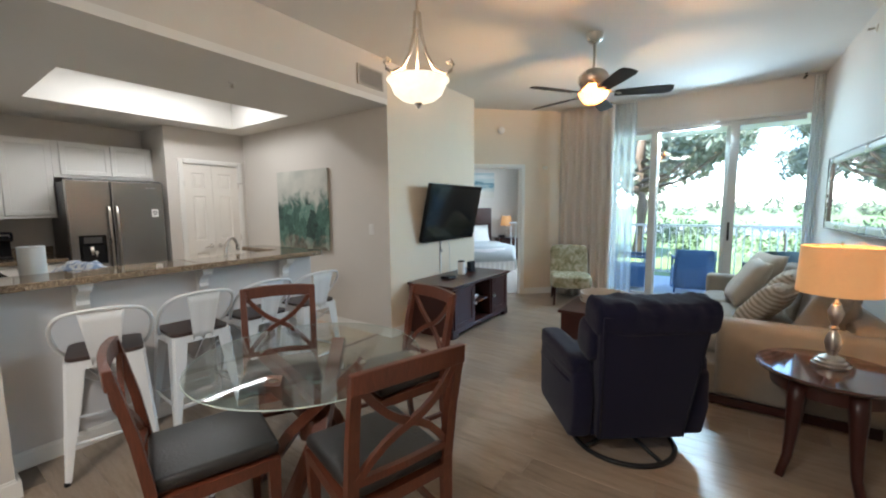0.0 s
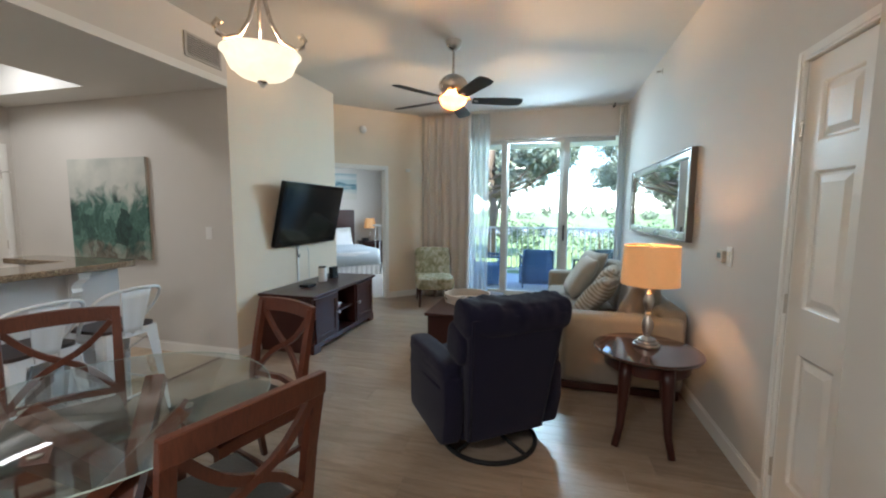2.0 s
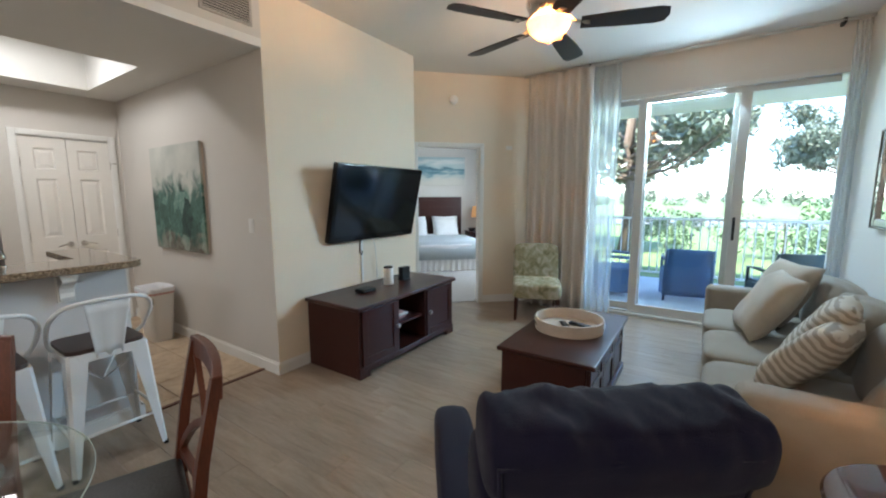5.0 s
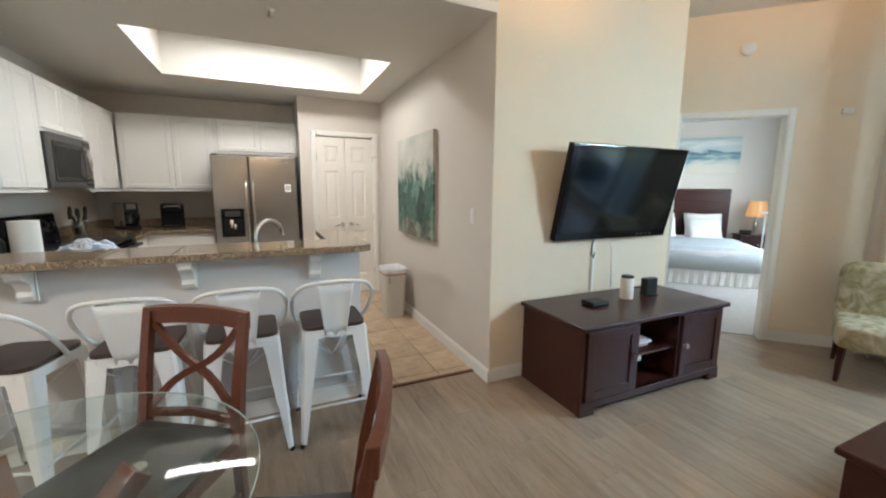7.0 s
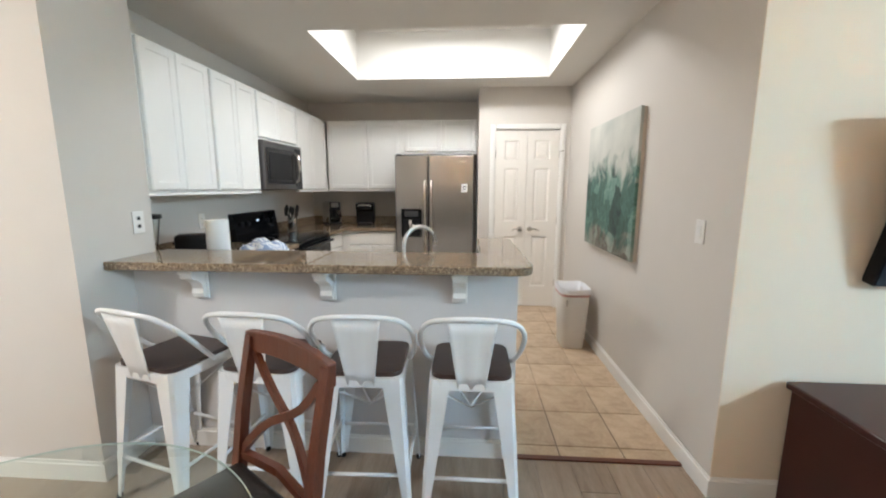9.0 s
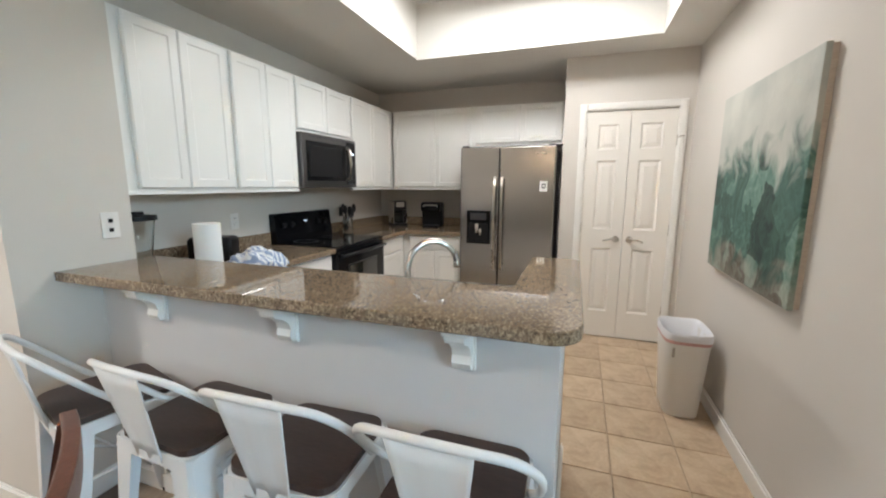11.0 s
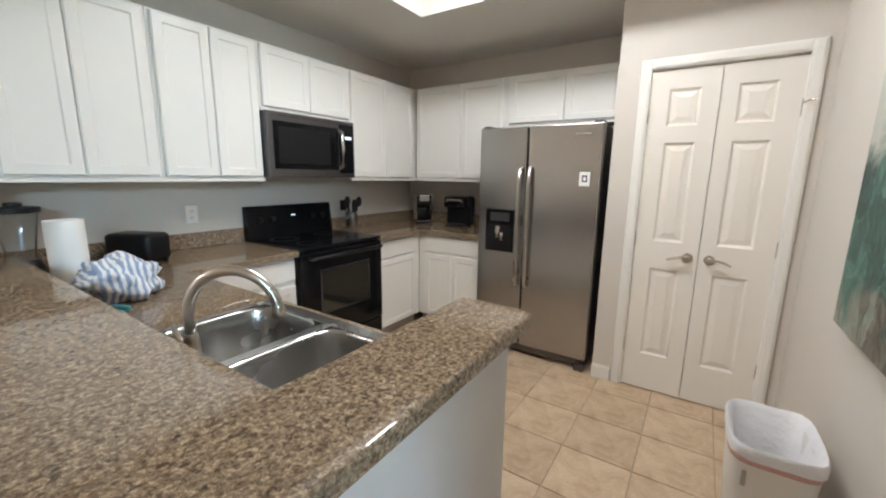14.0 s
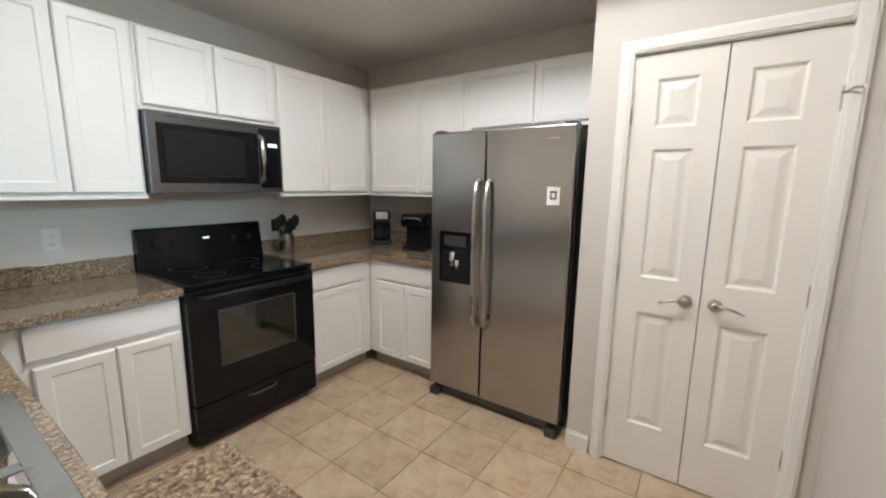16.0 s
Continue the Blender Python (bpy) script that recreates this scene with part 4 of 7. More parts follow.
tube("paddle", d1, NICKEL, [(0.008, 0.18, 1.02), (0.016, 0.18, 0.97), (0.012, 0.18, 0.93)], 0.018, 8, 0.3)
tube("paddle", d1, NICKEL, [(0.008, 0.215, 0.97), (0.014, 0.215, 0.94), (0.012, 0.215, 0.91)], 0.014, 8, 0.3)
box("brand_plate", d2, NICKEL, (-0.001, 0.0015), (0.73, 0.83), (1.685, 1.695), 0)
box("grille", fr, GREYM, (-0.07, -0.03), (0.03, 0.89), (0.025, 0.075), 0.003, label="dark grey base grille")
for y in (0.012, 0.835):
    box("foot_cover", fr, GREYM, (-0.07, 0.012), (y, y + 0.07), (0.0, 0.055), 0.008)
for y in (0.05, 0.87):
    box("hinge_cap", fr, GREYM, (-0.12, -0.02), (y - 0.03, y + 0.03), (1.7605, 1.775), 0.004)
nt_ = thing("fridge_note", "white paper label with a dark mark on the refrigerator", "label", pose(-5.3585, 2.735, 1.39))
box("sheet", nt_, PAPER, (0, 0.0015), (-0.035, 0.035), (-0.048, 0.048), 0)
box("print", nt_, GREYM, (0.0016, 0.0021), (-0.018, 0.018), (-0.02, 0.025), 0)
box("print", nt_, PAPER, (0.0022, 0.0026), (-0.009, 0.009), (-0.010, 0.015), 0)

# range, front towards +y
rg = thing("range", "black electric range with a glass cooktop", "stove", pose(-4.891, 0.668, 0))
box("body", rg, BLACKM, (0.002, 0.758), (0, 0.60), (0.03, 0.905), 0.004)
box("cooktop", rg, BLACK, (0.0, 0.76), (0.05, 0.635), (0.906, 0.921), 0.005, label="black glass cooktop")
for x, y, r in ((0.20, 0.20, 0.08), (0.56, 0.20, 0.10), (0.20, 0.47, 0.10), (0.56, 0.47, 0.08)):
    lathe("burner_ring", rg, GREYM, [(r, 0), (r, 0.0006), (r - 0.004, 0.0006), (r - 0.004, 0)], (x, y, 0.9212), 32)
bm = bmesh.new()
pr = [(0.0, 0.906), (0.075, 0.906), (0.070, 0.97), (0.045, 1.15), (0.035, 1.16), (0.0, 1.16)]
f = bm.faces.new([bm.verts.new((0.002, y, z)) for y, z in pr])
top = bmesh.ops.extrude_face_region(bm, geom=[f])
bmesh.ops.translate(bm, verts=[v for v in top["geom"] if isinstance(v, bmesh.types.BMVert)], vec=(0.756, 0, 0))
bmesh.ops.recalc_face_normals(bm, faces=bm.faces[:])
bp = part("backguard", bm, BLACK, rg, "black control panel")
for x in (0.10, 0.20, 0.56, 0.66):
    k = lathe("knob", bp, BLACKM, [(0.022, 0), (0.020, 0.018), (0, 0.019)], (0, 0, 0), 16)
    k.matrix_basis = pose(x, 0.062, 1.06, -82)
box("clock", bp, LED, (0.36, 0.40), (0.056, 0.0585), (1.075, 1.085), 0, m=None)
od = box("oven_door", rg, BLACK, (0.004, 0.756), (0.602, 0.645), (0.26, 0.885), 0.006)
box("window_frame", od, GREYM, (0.145, 0.615), (0.6445, 0.648), (0.44, 0.76), 0.003, label="grey framed oven window")
box("oven_window", od, OVENGLASS, (0.158, 0.602), (0.6475, 0.650), (0.452, 0.748), 0.002)
tube("oven_handle", od, BLACKM, [(0.05, 0.645, 0.845), (0.05, 0.685, 0.85), (0.38, 0.69, 0.85), (0.71, 0.685, 0.85), (0.71, 0.645, 0.845)], 0.014, 10)
dr = box("drawer", rg, BLACK, (0.004, 0.756), (0.602, 0.64), (0.05, 0.252), 0.005)
tube("drawer_pull", dr, GREYM, [(0.30, 0.638, 0.205), (0.32, 0.652, 0.205), (0.46, 0.652, 0.205), (0.48, 0.638, 0.205)], 0.006, 8)
for x in (0.03, 0.73):
    lathe("foot", rg, BLACKM, [(0.02, 0), (0.02, 0.03)], (x, 0.55, 0), 12)

# microwave above the range
mw = thing("microwave", "stainless over-the-range microwave with a black door", "microwave", pose(-4.889, 0.664, 1.375))
box("case", mw, GREYM, (0, 0.757), (0, 0.345), (0, 0.425), 0.004)
box("front", mw, DSTEEL, (0, 0.757), (0.347, 0.372), (0.0, 0.425), 0.005)
md = box("door", mw, BLACK, (0.165, 0.715), (0.3705, 0.376), (0.055, 0.365), 0.004, label="black glass door")
box("inner_window", md, BLACKM, (0.25, 0.68), (0.3755, 0.3775), (0.09, 0.33), 0.002)
box("keypad", mw, BLACK, (0.012, 0.155), (0.3705, 0.3755), (0.03, 0.40), 0.004, label="black control panel")
box("display", mw, LED, (0.035, 0.10), (0.3757, 0.3762), (0.29, 0.31), 0)
tube("handle", mw, NICKEL, [(0.155, 0.373, 0.07), (0.155, 0.405, 0.085), (0.155, 0.418, 0.21), (0.155, 0.405, 0.335), (0.155, 0.373, 0.35)], 0.013, 10, label="curved steel handle")
for i in range(7):
    box("vent_slat", mw, GREYM, (0.06 + i * 0.09, 0.13 + i * 0.09), (0.3715, 0.374), (0.398, 0.405), 0)

# ---- dining corner ----
def bar_stool(m):
    """White metal cafe stool, back towards +y, wooden seat."""
    s = thing("bar_stool", "white metal bar stool with a dark wooden seat", "stool", m, "stools at the bar")
    bm = bmesh.new()
    add_box(bm, -0.165, 0.165, -0.165, 0.165, 0.635, 0.655, 0.0)
    bmesh.ops.bevel(bm, geom=[e for e in bm.edges if abs(e.verts[0].co.z - e.verts[1].co.z) > 0.01], offset=0.05, segments=5, profile=0.5, affect="EDGES")
    part("seat", bm, SEATW, s, "dark brown wooden seat")
    bm = bmesh.new()
    add_box(bm, -0.172, 0.172, -0.172, 0.172, 0.590, 0.634, 0.0)
    bmesh.ops.bevel(bm, geom=[e for e in bm.edges if abs(e.verts[0].co.z - e.verts[1].co.z) > 0.01], offset=0.05, segments=5, profile=0.5, affect="EDGES")
    part("seat_pan", bm, STOOL, s)
    for sx in (-1, 1):
        for sy in (-1, 1):
            # folded sheet leg: an angle profile that narrows to the foot
            bm = bmesh.new()
            rows = []
            for k in range(5):
                f = k / 4
                z = 0.632 - 0.617 * f
                cx, cy = sx * (0.168 + 0.037 * f), sy * (0.168 + 0.037 * f)
                wd = 0.085 * (1 - f) + 0.026 * f
                rows.append([bm.verts.new(p) for p in ((cx - sx * wd, cy, z), (cx - sx * 0.012, cy, z), (cx, cy - sy * 0.012, z), (cx, cy - sy * wd, z))])
            for a, b in zip(rows, rows[1:]):
                for j in range(3):
                    bm.faces.new((a[j], a[j + 1], b[j + 1], b[j]))
            leg = part("leg", bm, STOOL, s)
            mod = leg.modifiers.new("thick", "SOLIDIFY")
            mod.thickness, mod.offset = 0.004, 0
            lathe("foot_tip", leg, BLACKM, [(0.013, 0), (0.013, 0.018)], (sx * 0.198, sy * 0.198, 0), 8, "black rubber tip")
    e = 0.178
    for p, q in (((-e, -e), (e, -e)), ((-e, e), (e, e)), ((-e - 0.012, -e), (-e - 0.012, e)), ((e + 0.012, -e), (e + 0.012, e))):
        z = 0.20 if p[1] == q[1] else 0.22
        tube("stretcher", s, STOOL, [(*p, z), (*q, z)], 0.008, 6)
    for sx in (-1, 1):
        tube("cross_brace", s, STOOL, [(sx * 0.15, -0.15, 0.58), (sx * 0.0, 0.0, 0.42), (-sx * 0.15, 0.15, 0.58)], 0.005, 6)
    hoop = [(-0.178, -0.03, 0.632), (-0.20, 0.02, 0.68), (-0.212, 0.09, 0.76), (-0.205, 0.15, 0.83), (-0.165, 0.20, 0.885), (-0.09, 0.225, 0.905), (0, 0.232, 0.91)]
    pts = hoop + [(-x, y, z) for x, y, z in hoop[-2::-1]]
    fine = []
    for i in range(len(pts) - 1):
        for k in range(3):
            p0, p1, p2, p3 = (Vector(pts[max(0, min(len(pts) - 1, i + d))]) for d in (-1, 0, 1, 2))
            t = k / 3
            fine.append(0.5 * ((2 * p1) + (p2 - p0) * t + (2 * p0 - 5 * p1 + 4 * p2 - p3) * t * t + (3 * p1 - p0 - 3 * p2 + p3) * t ** 3))
    fine.append(Vector(pts[-1]))
    tube("back_hoop", s, STOOL, fine, 0.0105, 8)
    bm = bmesh.new()
    rows = []
    for k in range(6):
        f = k / 5
        z = 0.60 + 0.30 * f
        y = 0.172 + 0.058 * f
        w = 0.055 + 0.040 * f
        rows.append([bm.verts.new((x, y - d, z)) for x, d in ((-w, 0), (-w * 0.85, 0.006), (-w * 0.3, 0.006), (0, 0.001), (w * 0.3, 0.006), (w * 0.85, 0.006), (w, 0))])
    for a, b in zip(rows, rows[1:]):
        for j in range(6):
            bm.faces.new((a[j], a[j + 1], b[j + 1], b[j]))
    sp = smooth(part("back_splat", bm, STOOL, s))
    mod = sp.modifiers.new("thick", "SOLIDIFY")
    mod.thickness, mod.offset = 0.004, 0
    return s


stool = bar_stool(pose(-2.460, 2.803, 0, 0, 0, -90))
for y, x, a in ((2.347, -2.460, -88), (1.910, -2.462, -93), (1.455, -2.45, -105)):
    copy_thing(stool, pose(x, y, 0, 0, 0, a))


def dining_chair(m):
    """Cross-back chair facing +y."""
    c = thing("dining_chair", "cherry-stained cross-back dining chair with a black leather seat", "chair", m, "chairs round the table")
    for sx in (-1, 1):
        pts = [(sx * 0.19, -0.235, 0), (sx * 0.195, -0.205, 0.22), (sx * 0.20, -0.195, 0.45), (sx * 0.203, -0.225, 0.66), (sx * 0.207, -0.275, 0.90)]
        tube("back_post", c, CHERRY, pts, 0.027, 4, 0.82, taper=[0.8, 0.95, 1.1, 1.0, 0.9], up=(0, 1, 0))
        tube("front_leg", c, CHERRY, [(sx * 0.19, 0.20, 0), (sx * 0.195, 0.20, 0.42)], 0.030, 4, 1.0, taper=[0.75, 1.1], up=(0, 1, 0))
        tube("side_apron", c, CHERRY, [(sx * 0.198, -0.19, 0.40), (sx * 0.198, 0.20, 0.40)], 0.026, 4, 1.3)
        tube("side_stretcher", c, CHERRY, [(sx * 0.192, -0.205, 0.20), (sx * 0.192, 0.20, 0.20)], 0.014, 4, 1.2)
    tube("front_apron", c, CHERRY, [(-0.19, 0.205, 0.40), (0.19, 0.205, 0.40)], 0.026, 4, 1.3)
    tube("back_apron", c, CHERRY, [(-0.19, -0.195, 0.40), (0.19, -0.195, 0.40)], 0.024, 4, 1.3)
    tube("middle_stretcher", c, CHERRY, [(-0.19, 0.0, 0.20), (0.19, 0.0, 0.20)], 0.013, 4, 1.2)
    # curved top rail
    bm = bmesh.new()
    rows = []
    for k in range(9):
        u = k / 4 - 1
        x, y = u * 0.225, -0.272 - 0.022 * (1 - u * u)
        zb, zt = 0.845 + 0.010 * (1 - u * u), 0.915 + 0.012 * (1 - u * u)
        rows.append([bm.verts.new(p) for p in ((x, y - 0.014, zb), (x, y + 0.014, zb), (x, y + 0.010, zt), (x, y - 0.018, zt))])
    for a, b in zip(rows, rows[1:]):
        for j in range(4):
            bm.faces.new((a[j], b[j], b[(j + 1) % 4], a[(j + 1) % 4]))
    bm.faces.new(rows[0])
    bm.faces.new(rows[-1][::-1])
    bmesh.ops.recalc_face_normals(bm, faces=bm.faces[:])
    bmesh.ops.bevel(bm, geom=[e for e in bm.edges if e.calc_face_angle(0) > 0.8], offset=0.004, segments=2, profile=0.5, affect="EDGES")
    part("top_rail", bm, CHERRY, c)
    tube("lower_rail", c, CHERRY, [(-0.20, -0.205, 0.505), (0, -0.225, 0.515), (0.20, -0.205, 0.505)], 0.020, 4, 0.8, up=(0, 1, 0))
    for sx in (-1, 1):
        pts = []
        for k in range(9):
            f = k / 8
            pts.append((sx * (-0.185 + 0.37 * f), -0.210 - 0.059 * f - 0.018 * math.sin(math.pi * f) - 0.004 * sx, 0.52 + 0.33 * f + 0.024 * math.sin(2 * math.pi * f)))
        tube("cross_brace", c, CHERRY, pts, 0.019, 4, 0.7, up=(0, 1, 0))
    bm = add_box(bmesh.new(), -0.215, 0.215, -0.20, 0.225, 0.43, 0.485, 0.022, 4)
    for v in bm.verts:
        if v.co.z > 0.46:
            v.co.z += 0.014 * (1 - (v.co.x / 0.22) ** 2) * (1 - (v.co.y / 0.23) ** 2)
        if v.co.y < 0:
            v.co.x *= 0.92
    smooth(part("seat_cushion", bm, LEATHER, c, "black leather seat pad"))
    return c


chair = dining_chair(pose(-1.71, 2.075, 0, 0, 0, -122.5))
for x, y, a in ((-1.146, 2.459, 163), (-0.705, 1.85, 72.5), (-1.296, 1.477, -17.5)):
    copy_thing(chair, pose(x, y, 0, 0, 0, a))

tb = thing("dining_table", "round glass dining table on crossed wooden legs", "table", pose(-1.21, 1.922, 0))
lathe("glass_top", tb, TABLEGLASS, [(0, 0.705), (0.523, 0.705), (0.528, 0.709), (0.528, 0.713), (0.518, 0.717), (0, 0.717)], (0, 0, 0), 72, "clear round glass top").visible_shadow = False
lathe("glass_edge", tb, EDGEGLASS, [(0.5285, 0.7085), (0.5305, 0.7095), (0.5305, 0.7125), (0.5285, 0.7135), (0.5285, 0.7085)], (0, 0, 0), 96, "polished pale green glass edge")
for i in range(4):
    a = radians(90 * i + 20)
    b = a + math.pi
    tube("leg", tb, CHERRY, [(0.34 * math.cos(a), 0.34 * math.sin(a), 0), (0.10 * math.cos(a + 0.9), 0.10 * math.sin(a + 0.9), 0.36), (0.27 * math.cos(b), 0.27 * math.sin(b), 0.700)], 0.050, 4, 0.7, taper=[0.9, 1.0, 0.95])
lathe("hub", tb, CHERRY, [(0.05, 0.29), (0.075, 0.31), (0.075, 0.40), (0.05, 0.42)], (0, 0, 0), 8)
for i in range(4):
    a = radians(90 * i + 200)
    lathe("pad", tb, NICKEL, [(0.02, 0), (0.02, 0.005)], (0.27 * math.cos(a), 0.27 * math.sin(a), 0.6995), 12)

# pendant lamp
pd = thing("pendant_lamp", "nickel pendant lamp with a lit alabaster glass bowl", "lamp", pose(-0.89, 2.39, 0))
lathe("canopy", pd, NICKEL, [(0.065, 2.94), (0.062, 2.925), (0.02, 2.905), (0.012, 2.90)], (0, 0, 0), 24)
lathe("bowl", pd, BOWL, [(0.0, 1.945), (0.045, 1.948), (0.088, 1.963), (0.122, 1.990), (0.136, 2.022), (0.148, 2.046), (0.158, 2.054), (0.152, 2.056), (0.13, 2.026), (0.114, 1.995), (0.082, 1.970), (0.0, 1.953)], (0, 0, 0), 40, "lit alabaster glass bowl")
lathe("finial", pd, NICKEL, [(0.0, 1.918), (0.010, 1.922), (0.012, 1.932), (0.022, 1.940), (0.018, 1.9455), (0, 1.946)], (0, 0, 0), 16)
lathe("stem", pd, NICKEL, [(0.010, 2.30), (0.016, 2.34), (0.008, 2.40), (0.008, 2.90)], (0, 0, 0), 12)
for i in range(3):
    a = radians(120 * i + 12)
    ca, sa = math.cos(a), math.sin(a)
    pts = [(0.012, 2.38), (0.020, 2.28), (0.045, 2.18), (0.09, 2.10), (0.150, 2.066), (0.180, 2.078), (0.190, 2.103), (0.176, 2.123), (0.162, 2.112)]
    tube("scroll_arm", pd, NICKEL, [(r * ca, r * sa, z) for r, z in pts], 0.0085, 8, taper=[1, 1, 1, 1, 1, 1, 1, 1.2, 1.6])
    tube("leaf_scroll", pd, NICKEL, [(r * ca, r * sa, z) for r, z in ((0.008, 2.56), (0.03, 2.60), (0.045, 2.66), (0.03, 2.70), (0.02, 2.68))], 0.006, 6)
for k in range(14):
    z = 2.50 + k * 0.03
    tube("chain_link", pd, NICKEL, [(0.012 * math.cos(t_), 0.0, z + 0.018 * math.sin(t_)) if k % 2 else (0.0, 0.012 * math.cos(t_), z + 0.018 * math.sin(t_)) for t_ in (i * math.pi / 4 for i in range(9))], 0.003, 5)

# ---- living room ----
# ceiling fan
fn = thing("ceiling_fan", "bronze ceiling fan with dark blades and a lit bowl", "fan", pose(-0.59, 4.55, 0))
lathe("canopy", fn, NICKEL, [(0.075, 2.94), (0.07, 2.90), (0.045, 2.87), (0.016, 2.855)], (0, 0, 0), 24)
lathe("downrod", fn, NICKEL, [(0.013, 2.62), (0.013, 2.86)], (0, 0, 0), 12)
lathe("motor", fn, NICKEL, [(0.02, 2.645), (0.06, 2.64), (0.10, 2.615), (0.13, 2.58), (0.135, 2.54), (0.12, 2.505), (0.085, 2.48), (0.07, 2.455), (0.0, 2.45)], (0, 0, 0), 32)
lathe("light_bowl", fn, FANBOWL, [(0.0, 2.335), (0.03, 2.338), (0.08, 2.362), (0.115, 2.40), (0.128, 2.44), (0.120, 2.442), (0.105, 2.405), (0.07, 2.37), (0.0, 2.345)], (0, 0, 0), 32, "lit frosted glass bowl")
lathe("finial", fn, NICKEL, [(0, 2.312), (0.010, 2.318), (0.012, 2.33), (0, 2.336)], (0, 0, 0), 12)
for i in range(5):
    a = 20 + 72 * i
    hold = part("blade_arm", add_tube(bmesh.new(), [(0.09, 0, 2.49), (0.15, 0, 2.435), (0.23, 0, 2.418)], 0.022, 8, 0.3), NICKEL, fn)
    hold.matrix_basis = pose(0, 0, 0, 0, 0, a)
    bm = bmesh.new()
    out = [(0.19, -0.05), (0.42, -0.064), (0.62, -0.068), (0.67, -0.055), (0.685, 0.0), (0.67, 0.055), (0.62, 0.068), (0.42, 0.064), (0.19, 0.05)]
    f = bm.faces.new([bm.verts.new((0.95 * x, y, 2.420 - 0.20 * y)) for x, y in out])
    top = bmesh.ops.extrude_face_region(bm, geom=[f])
    bmesh.ops.translate(bm, verts=[v for v in top["geom"] if isinstance(v, bmesh.types.BMVert)], vec=(0, 0, 0.007))
    bmesh.ops.recalc_face_normals(bm, faces=bm.faces[:])
    bd = part("blade", bm, BLADE, fn, "dark wooden blade")
    bd.matrix_basis = pose(0, 0, 0, 0, 0, a)

# television on a tilting bracket
tv = thing("television", "black flat-screen television tilted on a wall bracket", "television", pose(-2.40, 4.985, 1.36, 0, 13, 0))
box("frame", tv, BLACK, (-0.03, 0.028), (-0.585, 0.585), (-0.355, 0.355), 0.008, 3)
box("screen", tv, SCREEN, (0.0275, 0.030), (-0.545, 0.545), (-0.295, 0.315), 0.001, label="dark switched-off screen")
box("back_case", tv, BLACKM, (-0.075, -0.03), (-0.42, 0.42), (-0.25, 0.25), 0.02, 3)
for k in range(4):
    box("button", tv, GREYM, (0.0275, 0.0295), (0.24 + k * 0.05, 0.265 + k * 0.05), (-0.333, -0.322), 0)
br = thing("tv_bracket", "black steel wall bracket behind the television", "bracket", pose(-2.499, 4.985, 1.36))
box("plate", br, BLACKM, (0, 0.012), (-0.2, 0.2), (-0.13, 0.13), 0.002)
tube("arm", br, BLACKM, [(0.01, 0.1, 0.06), (0.055, 0.1, 0.05)], 0.012, 6)
tube("arm", br, BLACKM, [(0.01, -0.1, 0.06), (0.055, -0.1, 0.05)], 0.012, 6)
for i, (y, r, z0, m_) in enumerate(((4.83, 0.005, 0.587, PLASTW), (4.98, 0.005, 0.60, BLACKM), (4.78, 0.005, 0.93, BLACKM))):
    cb = thing("tv_cable", "thin cable hanging below the television" if i else "white cable cover below the television", "cable", pose(-2.49, y, 0))
    if i == 0:
        box("cover", cb, m_, (-0.008, 0.006), (-0.014, 0.014), (z0, 1.03), 0.003)
    elif i == 1:
        tube("wire", cb, PLASTW, [(0.03, -0.03, 1.03), (0.04, 0.0, 0.92), (0.02, 0.03, 0.78), (0.012, 0.045, 0.60)], 0.004, 6)
    else:
        tube("wire", cb, m_, [(0.06, 0, 1.03), (0.05, -0.02, 0.97), (0.055, -0.03, 0.90), (0.06, -0.01, 0.87), (0.055, 0.005, 0.91)], 0.005, 6)

# media console, front towards +x
cs = thing("media_console", "espresso wood media console with two doors and open shelves", "console", pose(-2.478, 4.175, 0))
L, W, HC = 1.33, 0.60, 0.585
box("top", cs, ESPRESSO, (-0.0, W + 0.03), (-0.03, L + 0.03), (HC - 0.032, HC), 0.008, 3)
box("end_panel", cs, ESPRESSO, (0, W), (0, 0.025), (0.0, HC - 0.032), 0.003)
box("end_panel", cs, ESPRESSO, (0, W), (L - 0.025, L), (0.0, HC - 0.032), 0.003)
box("back_panel", cs, ESPRESSO, (0, 0.012), (0.025, L - 0.025), (0.06, HC - 0.032), 0)
box("bottom_panel", cs, ESPRESSO, (0.012, W - 0.005), (0.025, L - 0.025), (0.075, 0.095), 0)
box("plinth", cs, ESPRESSO, (W - 0.03, W + 0.008), (-0.006, L + 0.006), (0.045, 0.095), 0.006)
for y in (-0.008, L - 0.112):
    box("bracket_foot", cs, ESPRESSO, (W - 0.032, W + 0.010), (y, y + 0.12), (0.0, 0.05), 0.006)
box("divider", cs, ESPRESSO, (0.012, W - 0.002), (0.455, 0.478), (0.095, HC - 0.033), 0)
box("divider", cs, ESPRESSO, (0.012, W - 0.002), (0.852, 0.875), (0.095, HC - 0.033), 0)
box("shelf", cs, ESPRESSO, (0.02, W - 0.03), (0.478, 0.852), (0.30, 0.318), 0)
